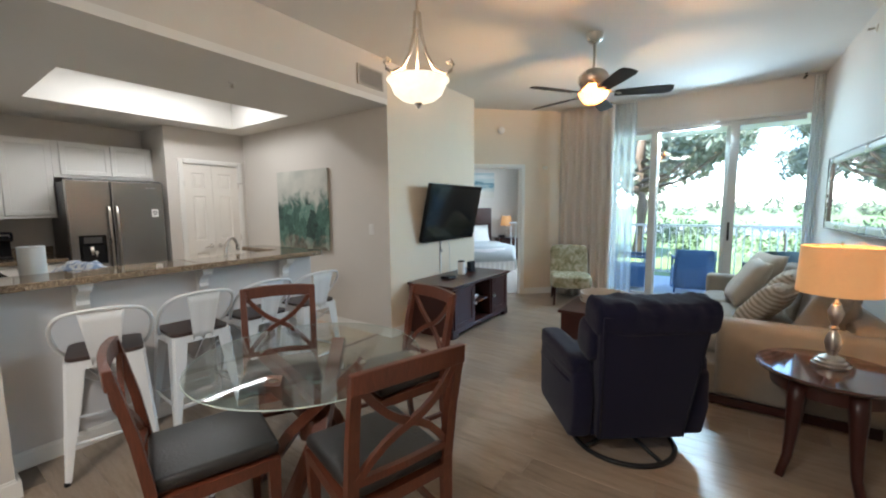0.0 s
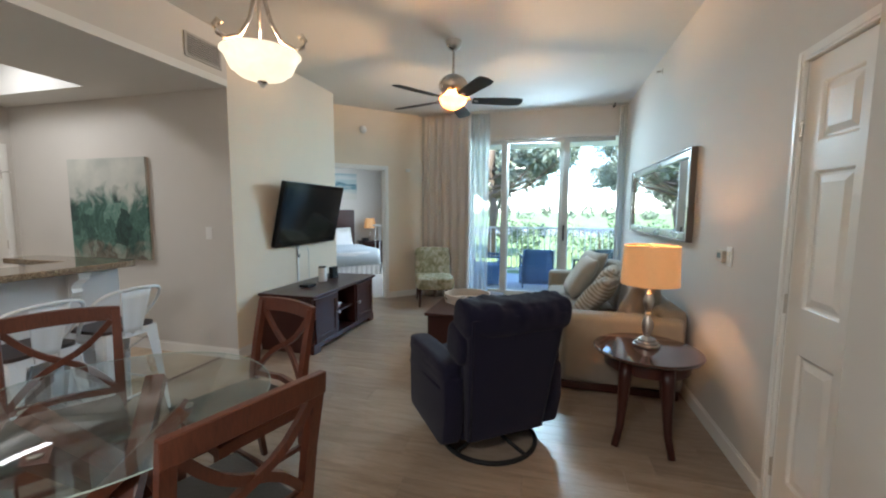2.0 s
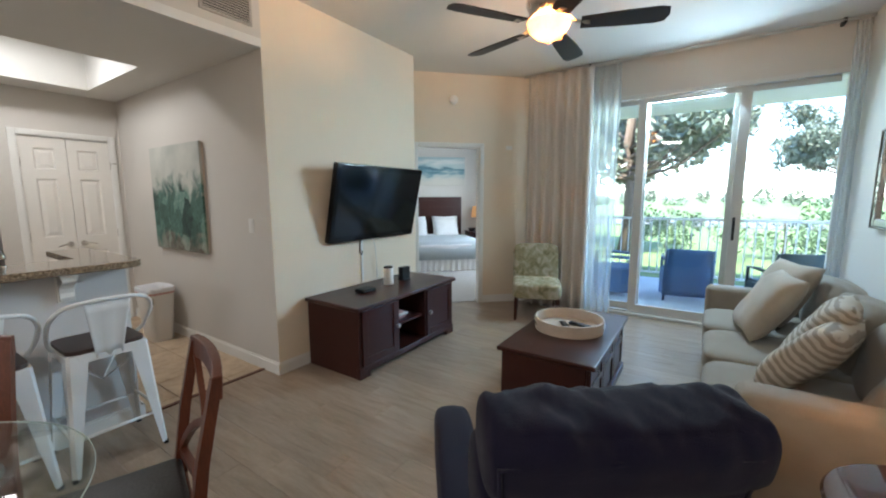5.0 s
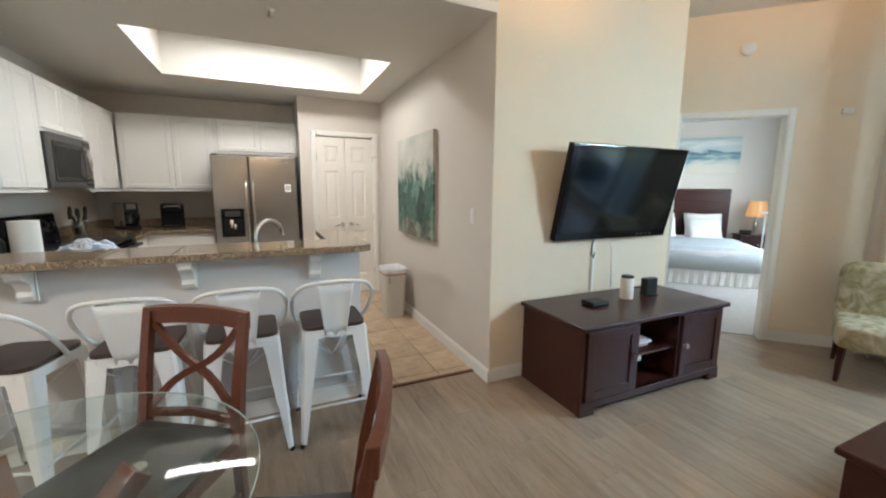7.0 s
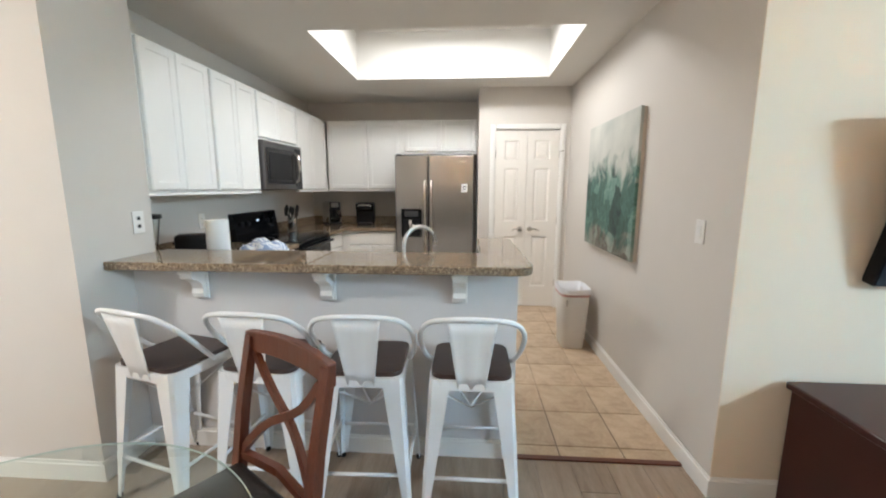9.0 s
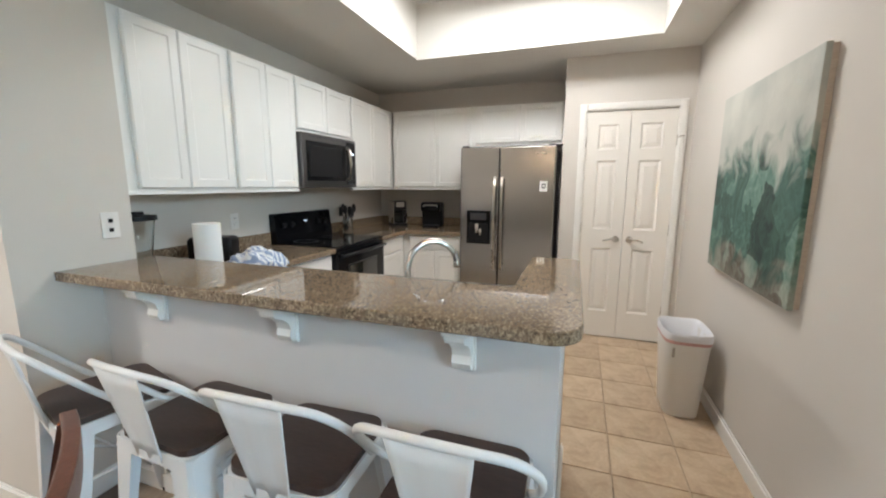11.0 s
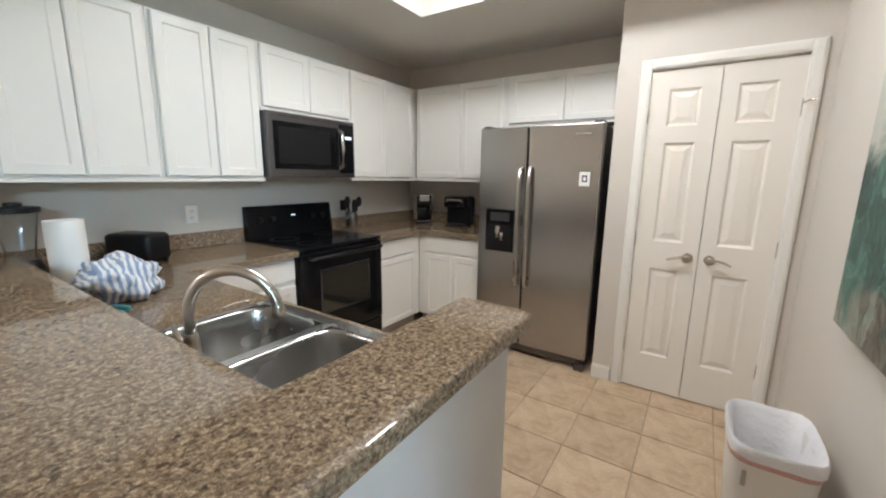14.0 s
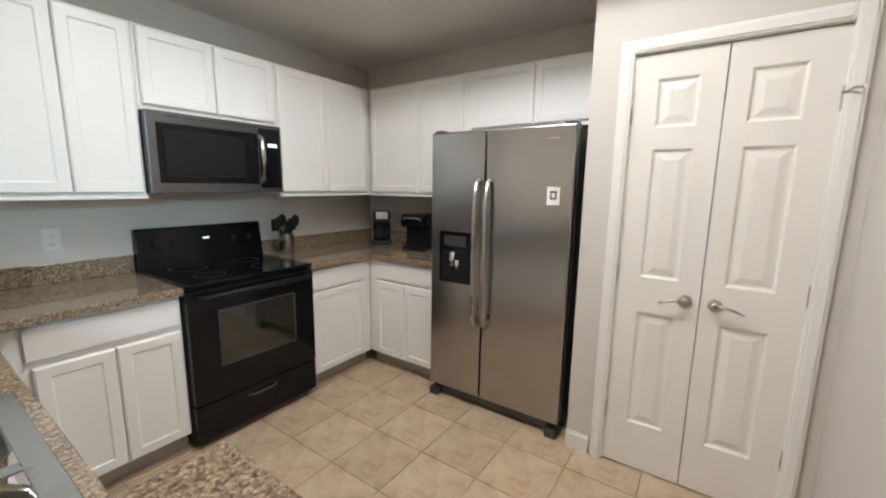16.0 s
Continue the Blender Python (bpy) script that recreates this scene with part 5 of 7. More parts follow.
for y0, y1, ky in ((0.03, 0.452, 0.43), (0.878, 1.30, 0.90)):
    d = box("door", cs, ESPRESSO, (W - 0.012, W + 0.004), (y0, y1), (0.10, HC - 0.045), 0.002)
    for a, b, c_, e in ((y0, y0 + 0.06, 0.10, HC - 0.045), (y1 - 0.06, y1, 0.10, HC - 0.045), (y0 + 0.06, y1 - 0.06, 0.10, 0.16), (y0 + 0.06, y1 - 0.06, HC - 0.105, HC - 0.045)):
        box("frame", d, ESPRESSO, (W + 0.0035, W + 0.014), (a, b), (c_, e), 0.003)
    k = lathe("knob", d, NICKEL, [(0.008, 0), (0.008, 0.014), (0.020, 0.02), (0.018, 0.034), (0, 0.037)], (0, 0, 0), 16, "silver knob")
    k.matrix_basis = pose(W + 0.013, ky, 0.33, 0, 90, 0)

for nm, lab, cat, y, mk in (("set_top_box", "small black set-top box on the console", "set-top box", 4.58, 0), ("speaker_cylinder", "white cylindrical speaker on the console", "speaker", 4.92, 1), ("modem", "black modem standing on the console", "modem", 5.16, 2)):
    t_ = thing(nm, lab, cat, pose(-2.23 if mk else -2.20, y, 0.586))
    if mk == 0:
        box("case", t_, BLACKM, (-0.06, 0.06), (-0.075, 0.075), (0, 0.03), 0.01, 3)
    elif mk == 1:
        lathe("body", t_, PLASTW, [(0.046, 0), (0.048, 0.004), (0.046, 0.155), (0.044, 0.158)], (0, 0, 0), 24)
        lathe("top_ring", t_, BLACKM, [(0.0445, 0.1585), (0.043, 0.172), (0.036, 0.174), (0, 0.170)], (0, 0, 0), 24)
    else:
        box("case", t_, BLACKM, (-0.03, 0.025), (-0.06, 0.06), (0.008, 0.135), 0.006)
        box("foot", t_, BLACKM, (-0.045, 0.045), (-0.05, 0.05), (0, 0.008), 0.003)
        tube("wire", t_, BLACKM, [(-0.03, 0, 0.05), (-0.09, -0.02, 0.04), (-0.15, 0.02, 0.02), (-0.20, -0.03, 0.008)], 0.004, 6)
bk = thing("game_boxes", "red and white boxes lying on the console shelf", "box", pose(-2.06, 4.78, 0.3185))
box("box", bk, RED, (-0.10, 0.08), (-0.07, 0.09), (0, 0.03), 0.003)
box("box", bk, PAPER, (-0.08, 0.10), (-0.05, 0.10), (0.0305, 0.045), 0.002)
box("box", bk, RED, (-0.09, 0.07), (-0.03, 0.07), (0.0455, 0.06), 0.002)

# coffee table
cf = thing("coffee_table", "espresso wood coffee table with drawer front", "table", pose(-0.505, 4.96, 0))
box("top", cf, ESPRESSO, (-0.31, 0.31), (-0.585, 0.585), (0.42, 0.45), 0.008, 3)
box("body", cf, ESPRESSO, (-0.285, 0.255), (-0.555, 0.555), (0.03, 0.42), 0.004)
box("plinth", cf, ESPRESSO, (-0.295, 0.295), (-0.565, 0.565), (0.0, 0.065), 0.006)
for y0, y1 in ((-0.55, -0.19), (-0.18, 0.18), (0.19, 0.55)):
    d = box("side_panel", cf, ESPRESSO, (0.256, 0.272), (y0, y1), (0.08, 0.405), 0.003)
    box("frame", d, ESPRESSO, (0.2715, 0.281), (y0, y0 + 0.05), (0.08, 0.405), 0.003)
    box("frame", d, ESPRESSO, (0.2715, 0.281), (y1 - 0.05, y1), (0.08, 0.405), 0.003)
    box("frame", d, ESPRESSO, (0.2715, 0.281), (y0 + 0.05, y1 - 0.05), (0.25, 0.29), 0.003)
    k = lathe("knob", d, NICKEL, [(0.005, 0), (0.005, 0.012), (0.013, 0.018), (0, 0.026)], (0, 0, 0), 14)
    k.matrix_basis = pose(0.272, (y0 + y1) / 2, 0.34, 0, 90, 0)
ty = thing("round_tray", "round whitewashed wooden tray on the coffee table", "tray", pose(-0.52, 4.98, 0.451))
lathe("base", ty, TRAY, [(0, 0), (0.225, 0), (0.225, 0.012), (0, 0.012)], (0, 0, 0), 40)
lathe("rim", ty, TRAY, [(0.226, 0.0), (0.242, 0.0), (0.245, 0.085), (0.232, 0.085), (0.226, 0.0)], (0, 0, 0), 48)
for a in (200, 20):
    tube("handle", ty, NICKEL, [(0.246 * math.cos(radians(a + d)), 0.246 * math.sin(radians(a + d)), z) for d, z in ((-22, 0.035), (-16, 0.05), (0, 0.055), (16, 0.05), (22, 0.035))], 0.007, 6)
for x, y, a in ((-0.02, -0.02, 30), (0.07, 0.05, 75)):
    r_ = thing("remote_control", "black remote control in the tray", "remote control", pose(-0.52 + x, 4.98 + y, 0.4635, 0, 0, a))
    box("case", r_, BLACKM, (-0.022, 0.022), (-0.085, 0.085), (0, 0.02), 0.007, 3)
    box("keys", r_, GREYM, (-0.014, 0.014), (-0.06, 0.06), (0.0195, 0.0215), 0.001)

# recliner, facing away from the entry
rc = thing("recliner", "navy fabric swivel recliner on a black ring base", "armchair", pose(-0.035, 3.265, 0, 0, 0, 37))
ring = [(0.285 * math.cos(i * math.pi / 18), 0.285 * math.sin(i * math.pi / 18), 0.014) for i in range(37)]
tube("base_ring", rc, BLACKM, ring, 0.014, 8, label="black steel ring base")
for a in range(0, 360, 90):
    tube("base_spoke", rc, BLACKM, [(0.28 * math.cos(radians(a + 20)), 0.28 * math.sin(radians(a + 20)), 0.016), (0.12 * math.cos(radians(a + 20)), 0.12 * math.sin(radians(a + 20)), 0.05), (0, 0, 0.085)], 0.012, 6)
lathe("swivel_post", rc, BLACKM, [(0.06, 0.05), (0.06, 0.125)], (0, 0, 0), 16)
bm = add_box(bmesh.new(), -0.27, 0.27, -0.17, 0.40, 0.12, 0.36, 0.02, 3)
smooth(part("seat_base", bm, NAVY, rc))
soft("seat_cushion", rc, NAVY, (0, 0.15, 0.42), (0.53, 0.56, 0.17), 5, 0.03, 1)
soft("footrest_front", rc, NAVY, (0, 0.425, 0.27), (0.52, 0.07, 0.28), 6, 0.02, 4)
for sx in (-1, 1):
    prof = [(-0.18, 0.13), (-0.12, 0.10), (0.38, 0.10), (0.41, 0.13), (0.425, 0.42), (0.40, 0.53), (-0.14, 0.55), (-0.21, 0.50), (-0.22, 0.30)]
    bm = bmesh.new()
    f = bm.faces.new([bm.verts.new((sx * 0.268, y, z)) for y, z in prof])
    top = bmesh.ops.extrude_face_region(bm, geom=[f])
    bmesh.ops.translate(bm, verts=[v for v in top["geom"] if isinstance(v, bmesh.types.BMVert)], vec=(sx * 0.115, 0, 0))
    bmesh.ops.recalc_face_normals(bm, faces=bm.faces[:])
    bmesh.ops.bevel(bm, geom=[e for e in bm.edges if e.calc_face_angle(0) > 0.3], offset=0.022, segments=4, profile=0.5, affect="EDGES")
    smooth(part("arm", bm, NAVY, rc))
    soft("arm_pad", rc, NAVY, (sx * 0.326, 0.115, 0.53), (0.145, 0.62, 0.13), 5, 0.03, sx + 2)
    tube("arm_piping", rc, NAVY, [(sx * 0.384, y, z) for y, z in ((0.41, 0.40), (0.15, 0.42), (-0.14, 0.44))], 0.006, 6)
# back: a flat outer shell, wider at the top, with stuffed pillows in front of it
bm = bmesh.new()
rows = []
for k in range(9):
    f = k / 8
    z, yb, hw = 0.125 + 0.745 * f, -0.215 - 0.125 * f, 0.245 + 0.050 * f
    rows.append([bm.verts.new(p) for p in ((-hw, yb, z), (hw, yb, z), (hw, yb + 0.10, z), (-hw, yb + 0.10, z))])
for p, q in zip(rows, rows[1:]):
    for j in range(4):
        bm.faces.new((p[j], p[(j + 1) % 4], q[(j + 1) % 4], q[j]))
bm.faces.new(rows[0][::-1])
bm.faces.new(rows[-1])
bmesh.ops.recalc_face_normals(bm, faces=bm.faces[:])
bmesh.ops.bevel(bm, geom=[e for e in bm.edges if e.calc_face_angle(0) > 0.8], offset=0.018, segments=3, profile=0.5, affect="EDGES")
smooth(part("outer_back", bm, NAVY, rc))
tube("back_seam", rc, NAVY, [(-0.235, -0.218, 0.14), (-0.284, -0.339, 0.855), (0.0, -0.343, 0.862), (0.284, -0.339, 0.855), (0.235, -0.218, 0.14)], 0.006, 6)


def gathered_pillow(name, centre, size, tilt, seed):
    """A stuffed pillow whose cover gathers in short folds along its top seam."""
    bm = bmesh.new()
    bmesh.ops.create_cube(bm, size=2.0)
    bmesh.ops.subdivide_edges(bm, edges=bm.edges[:], cuts=30, use_grid_fill=True)
    turn = pose(0, 0, 0, tilt)
    for v in bm.verts:
        p = v.co.copy()
        k = (abs(p.x) ** 4.5 + abs(p.y) ** 4.5 + abs(p.z) ** 4.5) ** (1 / 4.5)
        p = Vector((p.x / k ** 0.4, p.y / k * (1 - 0.25 * abs(p.z) ** 3), p.z / k ** 0.8))
        q = Vector((p.x * size[0] / 2, p.y * size[1] / 2, p.z * size[2] / 2))
        fold = noise.noise(Vector((q.x * 21 + q.y * 9, q.y * 5, seed))) + 0.5 * noise.noise(Vector((q.x * 44 - q.y * 14, q.z * 6, seed + 3)))
        q += Vector((0, p.y, p.z)) * (0.011 * fold * max(0.0, 0.35 + p.z)) + Vector((0, 0, 0.008 * noise.noise(q * 6) - 0.014 * max(0.0, p.z) * (1 - p.x * p.x)))
        v.co = turn @ q + Vector(centre)
    return smooth(part(name, bm, NAVY, rc))


gathered_pillow("head_pillow", (0.02, -0.225, 0.843), (0.66, 0.25, 0.21), 10, 1.0)
gathered_pillow("middle_pillow", (0, -0.155, 0.69), (0.64, 0.24, 0.24), 9, 5.0)
gathered_pillow("lumbar_pillow", (0, -0.115, 0.52), (0.56, 0.22, 0.24), 9, 8.0)
box("recline_handle", rc, BLACKM, (0.384, 0.400), (0.06, 0.12), (0.28, 0.38), 0.006)

# sofa along the east wall, facing -x
so = thing("sofa", "taupe fabric sofa with loose seat and back cushions", "sofa", pose(0.30, 4.06, 0))
SL = 2.42
box("base", so, SOFA, (0.05, 0.98), (0.03, SL - 0.03), (0.07, 0.30), 0.02, 3, smooth=True)
for y0 in (0.0, SL - 0.20):
    bm = add_box(bmesh.new(), 0.02 + (0.10 if y0 == 0 else 0), 0.99, y0, y0 + 0.20, 0.07, 0.62, 0.05, 5)
    smooth(part("arm", bm, SOFA, so))
bm = add_box(bmesh.new(), 0.80, 1.01, 0.06, SL - 0.06, 0.07, 0.68, 0.05, 5)
smooth(part("back_frame", bm, SOFA, so))
for i in range(3):
    y = 0.22 + 0.66 * i
    soft("seat_cushion", so, SOFA, (0.42, y + 0.33, 0.375), (0.82, 0.655, 0.17), 6, 0.015, i + 3)
    soft("back_cushion", so, SOFA, (0.76, y + 0.33, 0.62), (0.24, 0.64, 0.42), 4, 0.05, i + 7, m=pose(0, 0, 0, 0, 10, 0))
for x in (0.10, 0.93):
    for y in (0.06, SL - 0.06):
        box("foot", so, ESPRESSO, (x - 0.03, x + 0.03), (y - 0.03, y + 0.03), (0, 0.07), 0.003)
box("plinth", so, ESPRESSO, (0.10, 0.96), (0.02, SL - 0.02), (0.012, 0.069), 0.002)
for x, y, z, rx, ry, rz, mt, sz, lab in (
        (0.78, 5.98, 0.70, 0, -62, 22, PILLOW, 0.50, "beige cushion leaning in the sofa's far corner"),
        (0.66, 5.55, 0.68, 0, -58, 8, PILLOW, 0.50, "plump beige cushion on the sofa"),
        (0.80, 4.85, 0.70, 0, -60, -14, STRIPE, 0.46, "cream cushion with brown bars on the sofa"),
        (0.72, 4.60, 0.66, 0, -52, -24, STRIPE, 0.44, "cream patterned cushion beside the arm"),
        (1.02, 4.40, 0.66, 0, -64, -30, SOFA, 0.46, "grey-taupe cushion against the sofa back")):
    pillow("throw_cushion", mt, pose(x, y, z, rx, ry, rz), sz, 0.17, lab, group="cushions on the sofa")

# end table and lamp
et = thing("end_table", "round dark wooden end table with flared legs", "table", pose(0.925, 3.64, 0))
lathe("top", et, POLISHED, [(0, 0.51), (0.285, 0.51), (0.302, 0.518), (0.305, 0.528), (0.298, 0.538), (0, 0.540)], (0, 0, 0), 48, squash=(1.05, 1.05))
lathe("apron", et, ESPRESSO, [(0.20, 0.42), (0.235, 0.425), (0.245, 0.509), (0, 0.509)], (0, 0, 0), 40, squash=(1.05, 1.05))
for a in (232, 284, 52, 104):
    ca, sa = math.cos(radians(a)), math.sin(radians(a))
    tube("leg", et, ESPRESSO, [(0.24 * ca, 0.24 * sa, 0.50), (0.262 * ca, 0.262 * sa, 0.40), (0.272 * ca, 0.272 * sa, 0.24), (0.292 * ca, 0.292 * sa, 0.10), (0.345 * ca, 0.345 * sa, 0.0)], 0.036, 8, taper=[1.2, 1.05, 0.8, 0.62, 0.56])
tl = thing("table_lamp", "turned silver table lamp with a lit drum shade", "lamp", pose(0.93, 3.68, 0.541))
lathe("base", tl, NICKEL, [(0.082, 0), (0.085, 0.012), (0.072, 0.015), (0.072, 0.030), (0.058, 0.034), (0.056, 0.048), (0.022, 0.062)], (0, 0, 0), 8)
lathe("stem", tl, NICKEL, [(0.016, 0.058), (0.026, 0.09), (0.036, 0.13), (0.028, 0.17), (0.012, 0.20), (0.022, 0.212), (0.012, 0.225), (0.026, 0.26), (0.034, 0.30), (0.018, 0.345), (0.010, 0.36), (0.008, 0.42)], (0, 0, 0), 28)
sh = lathe("shade", tl, SHADE, [(0.172, 0.405), (0.163, 0.655), (0.161, 0.655), (0.170, 0.405)], (0, 0, 0), 48, "warm lit fabric drum shade")
lathe("finial", tl, NICKEL, [(0.004, 0.62), (0.004, 0.655), (0.010, 0.665), (0, 0.682)], (0, 0, 0), 12)
for a in (0, 120, 240):
    tube("spider", tl, NICKEL, [(0, 0, 0.645), (0.162 * math.cos(radians(a)), 0.162 * math.sin(radians(a)), 0.645)], 0.003, 5)

# mirror on the east wall
mi = thing("wall_mirror", "wide wall mirror with a silver frame", "mirror", pose(1.338, 5.31, 1.535))
box("glass", mi, MIRROR, (-0.020, -0.004), (-0.988, 0.988), (-0.288, 0.288), 0)
for n, y, z in (("frame_side", (-1.045, -0.985), (-0.345, 0.345)), ("frame_side", (0.985, 1.045), (-0.345, 0.345)), ("frame_rail", (-0.985, 0.985), (0.285, 0.345)), ("frame_rail", (-0.985, 0.985), (-0.345, -0.285))):
    box(n, mi, FRAMEM, (-0.040, 0.0), y, z, 0.012, 2)
for n, y, z in (("outer_edge", (-1.057, -1.0455), (-0.357, 0.357)), ("outer_edge", (1.0455, 1.057), (-0.357, 0.357)), ("outer_edge", (-1.0455, 1.0455), (0.3455, 0.357)), ("outer_edge", (-1.0455, 1.0455), (-0.357, -0.3455))):
    box(n, mi, EDGEW, (-0.046, 0.0), y, z, 0.003, 2, label="dark wooden outer edge")

# drapes and sheer
def curtain(name, label, x0, x1, y, z0, z1, waves, amp, mat, seed):
    bm = bmesh.new()
    n, rows = waves * 10, 14
    grid = []
    for r in range(rows + 1):
        f = r / rows
        row = []
        for i in range(n + 1):
            u = i / n
            ph = u * waves * 2 * math.pi
            a = amp * (0.55 + 0.45 * (1 - f)) * (1 + 0.35 * noise.noise(Vector((u * 6, f * 1.5, seed))))
            x = x0 + (x1 - x0) * u + 0.012 * noise.noise(Vector((u * 9, f * 3, seed + 4)))
            row.append(bm.verts.new((x, y + a * math.sin(ph + 0.6 * noise.noise(Vector((u * 5, f, seed + 9)))), z0 + (z1 - z0) * f)))
        grid.append(row)
    for a, b in zip(grid, grid[1:]):
        for i in range(n):
            bm.faces.new((a[i], a[i + 1], b[i + 1], b[i]))
    c = thing(name, label, "curtain")
    ob = smooth(part("panel", bm, mat, c))
    n_rings = max(3, int((x1 - x0) / 0.09))
    for k in range(n_rings):
        x = x0 + 0.03 + (x1 - x0 - 0.06) * k / (n_rings - 1)
        tube("ring", c, ALU, [(x, 7.04 + 0.019 * math.cos(a), 2.907 + 0.019 * math.sin(a)) for a in (i * math.pi / 5 for i in range(11))], 0.003, 5)
    if mat is not SHEER:
        mod = ob.modifiers.new("thick", "SOLIDIFY")
        mod.thickness = 0.003
    return c


curtain("drape", "beige linen floor-length drape gathered beside the door", -1.66, -0.90, 7.02, 0.01, 2.90, 6, 0.055, DRAPE, 1)
curtain("sheer_curtain", "white sheer curtain drawn to the side", -0.95, -0.62, 7.07, 0.01, 2.90, 4, 0.03, SHEER, 2)
curtain("sheer_curtain", "narrow white sheer curtain at the wall", 1.23, 1.325, 7.07, 0.01, 2.90, 3, 0.025, SHEER, 5)
rd = thing("curtain_rod", "white curtain rod below the ceiling", "curtain rod", pose(0, 7.04, 2.915))
tube("rod", rd, ALU, [(-1.76, 0, 0), (1.335, 0, 0)], 0.011, 8)
for x in (-0.96, 1.15):
    box("rod_bracket", rd, BLACKM, (x - 0.012, x + 0.012), (-0.01, 0.11), (-0.02, 0.02), 0.003)

# green accent chair
ac = thing("accent_chair", "green and cream print slipper chair on dark legs", "chair", pose(-1.37, 6.60, 0, 0, 0, 203))
soft("seat", ac, PRINT, (0, 0.03, 0.345), (0.56, 0.58, 0.20), 6, 0.02, 2)
soft("backrest", ac, PRINT, (0, -0.24, 0.58), (0.55, 0.15, 0.52), 6, 0.02, 5, m=pose(0, 0, 0, 10))
for sx in (-1, 1):
    tube("leg", ac, ESPRESSO, [(sx * 0.23, 0.25, 0.26), (sx * 0.24, 0.27, 0)], 0.024, 4, 1, taper=[1.1, 0.7])
    tube("leg", ac, ESPRESSO, [(sx * 0.23, -0.22, 0.26), (sx * 0.24, -0.27, 0)], 0.024, 4, 1, taper=[1.1, 0.7])

# canvas in the kitchen
cv = thing("canvas_art", "abstract green leaf painting on canvas", "painting", pose(-3.965, 3.878, 1.41))
box("canvas", cv, ART, (-0.515, 0.515), (-0.022, 0.0), (-0.50, 0.50), 0.003, label="painted canvas face")
for n_, x_, z_ in (("stretcher", (-0.51, -0.47), (-0.495, 0.495)), ("stretcher", (0.47, 0.51), (-0.495, 0.495)), ("stretcher", (-0.47, 0.47), (0.455, 0.495)), ("stretcher", (-0.47, 0.47), (-0.495, -0.455))):
    box(n_, cv, TRAY, x_, (0.0005, 0.021), z_, 0.001)

# ---- bedroom beyond the doorway ----
bd = thing("bed", "made bed with white pillows and a grey spread", "bed", D45 @ pose(-0.04, 3.25, 0))
box("bed_base", bd, WHITEF, (-0.74, 0.74), (-0.98, 0.98), (0.02, 0.30), 0.01)
soft("mattress", bd, WHITEF, (0, 0, 0.42), (1.52, 2.0, 0.28), 9, 0.01, 1)
bm = bmesh.new()
n = 30
rows = []
for i in range(n + 1):
    u = i / n
    row = []
    for j in range(25):
        v = j / 24 * 2 - 1
        x = v * 0.82
        drop = max(0.0, abs(x) - 0.75) * 4.2
        y = -1.03 + u * 1.35
        end = 0.34 if i == 0 else 0.0
        row.append(bm.verts.new((max(-0.79, min(0.79, x)), y, 0.575 - min(drop, 0.30) - end + 0.008 * noise.noise(Vector((x * 5, y * 5, 1))))))
    rows.append(row)
for a, b in zip(rows, rows[1:]):
    for j in range(24):
        bm.faces.new((a[j], a[j + 1], b[j + 1], b[j]))
bmesh.ops.recalc_face_normals(bm, faces=bm.faces[:])
sp_ = smooth(part("spread", bm, GREYF, bd, "grey quilted spread"))
sp_.modifiers.new("thick", "SOLIDIFY").thickness = 0.012
hb = box("headboard", bd, ESPRESSO, (-0.82, 0.82), (0.985, 1.03), (0.10, 1.42), 0.008, label="dark wooden headboard")
for k in range(4):
    box("slat", hb, ESPRESSO, (-0.76, 0.76), (0.975, 0.986), (0.72 + k * 0.16, 0.86 + k * 0.16), 0.004)
# pleated bed skirt
bm = bmesh.new()
path = [(-0.765, 0.95), (-0.765, -1.0), (0.765, -1.0), (0.765, 0.95)]
vs = []
for (xa, ya), (xb, yb) in zip(path, path[1:]):
    ln = math.hypot(xb - xa, yb - ya)
    for k in range(int(ln / 0.03)):
        f = k / int(ln / 0.03)
        w_ = 0.008 * math.sin(k * 1.7)
        nx, ny = (yb - ya) / ln, -(xb - xa) / ln
        vs.append((bm.verts.new((xa + (xb - xa) * f + nx * w_ * 2, ya + (yb - ya) * f + ny * w_ * 2, 0.012)), bm.verts.new((xa + (xb - xa) * f, ya + (yb - ya) * f, 0.33))))
for (a, b), (c_, d_) in zip(vs, vs[1:]):
    bm.faces.new((a, c_, d_, b))
part("bed_skirt", bm, WHITEF, bd).modifiers.new("thick", "SOLIDIFY").thickness = 0.004
for x in (-0.38, 0.38):
    pillow("bed_pillow", WHITEF, D45 @ pose(-0.04 + x, 4.02, 0.70, 62), 0.62, 0.2, "plump white bed pillow", "pillow", group="pillows on the bed")
    pillow("bed_pillow", WHITEF, D45 @ pose(-0.04 + x * 0.95, 3.85, 0.66, 50), 0.58, 0.2, "plump white bed pillow", "pillow", group="pillows on the bed")
sa = thing("sea_canvas", "abstract sea painting in blues and sand", "painting", D45 @ pose(0.10, 4.275, 2.02))
box("canvas", sa, SEA, (-0.76, 0.76), (-0.02, 0.02), (-0.33, 0.33), 0.003)
ns = thing("nightstand", "dark wooden nightstand beside the bed", "nightstand", D45 @ pose(1.12, 3.98, 0))
box("case", ns, ESPRESSO, (-0.25, 0.25), (-0.2, 0.25), (0.10, 0.60), 0.005)
box("top", ns, ESPRESSO, (-0.27, 0.27), (-0.22, 0.26), (0.60, 0.625), 0.005)
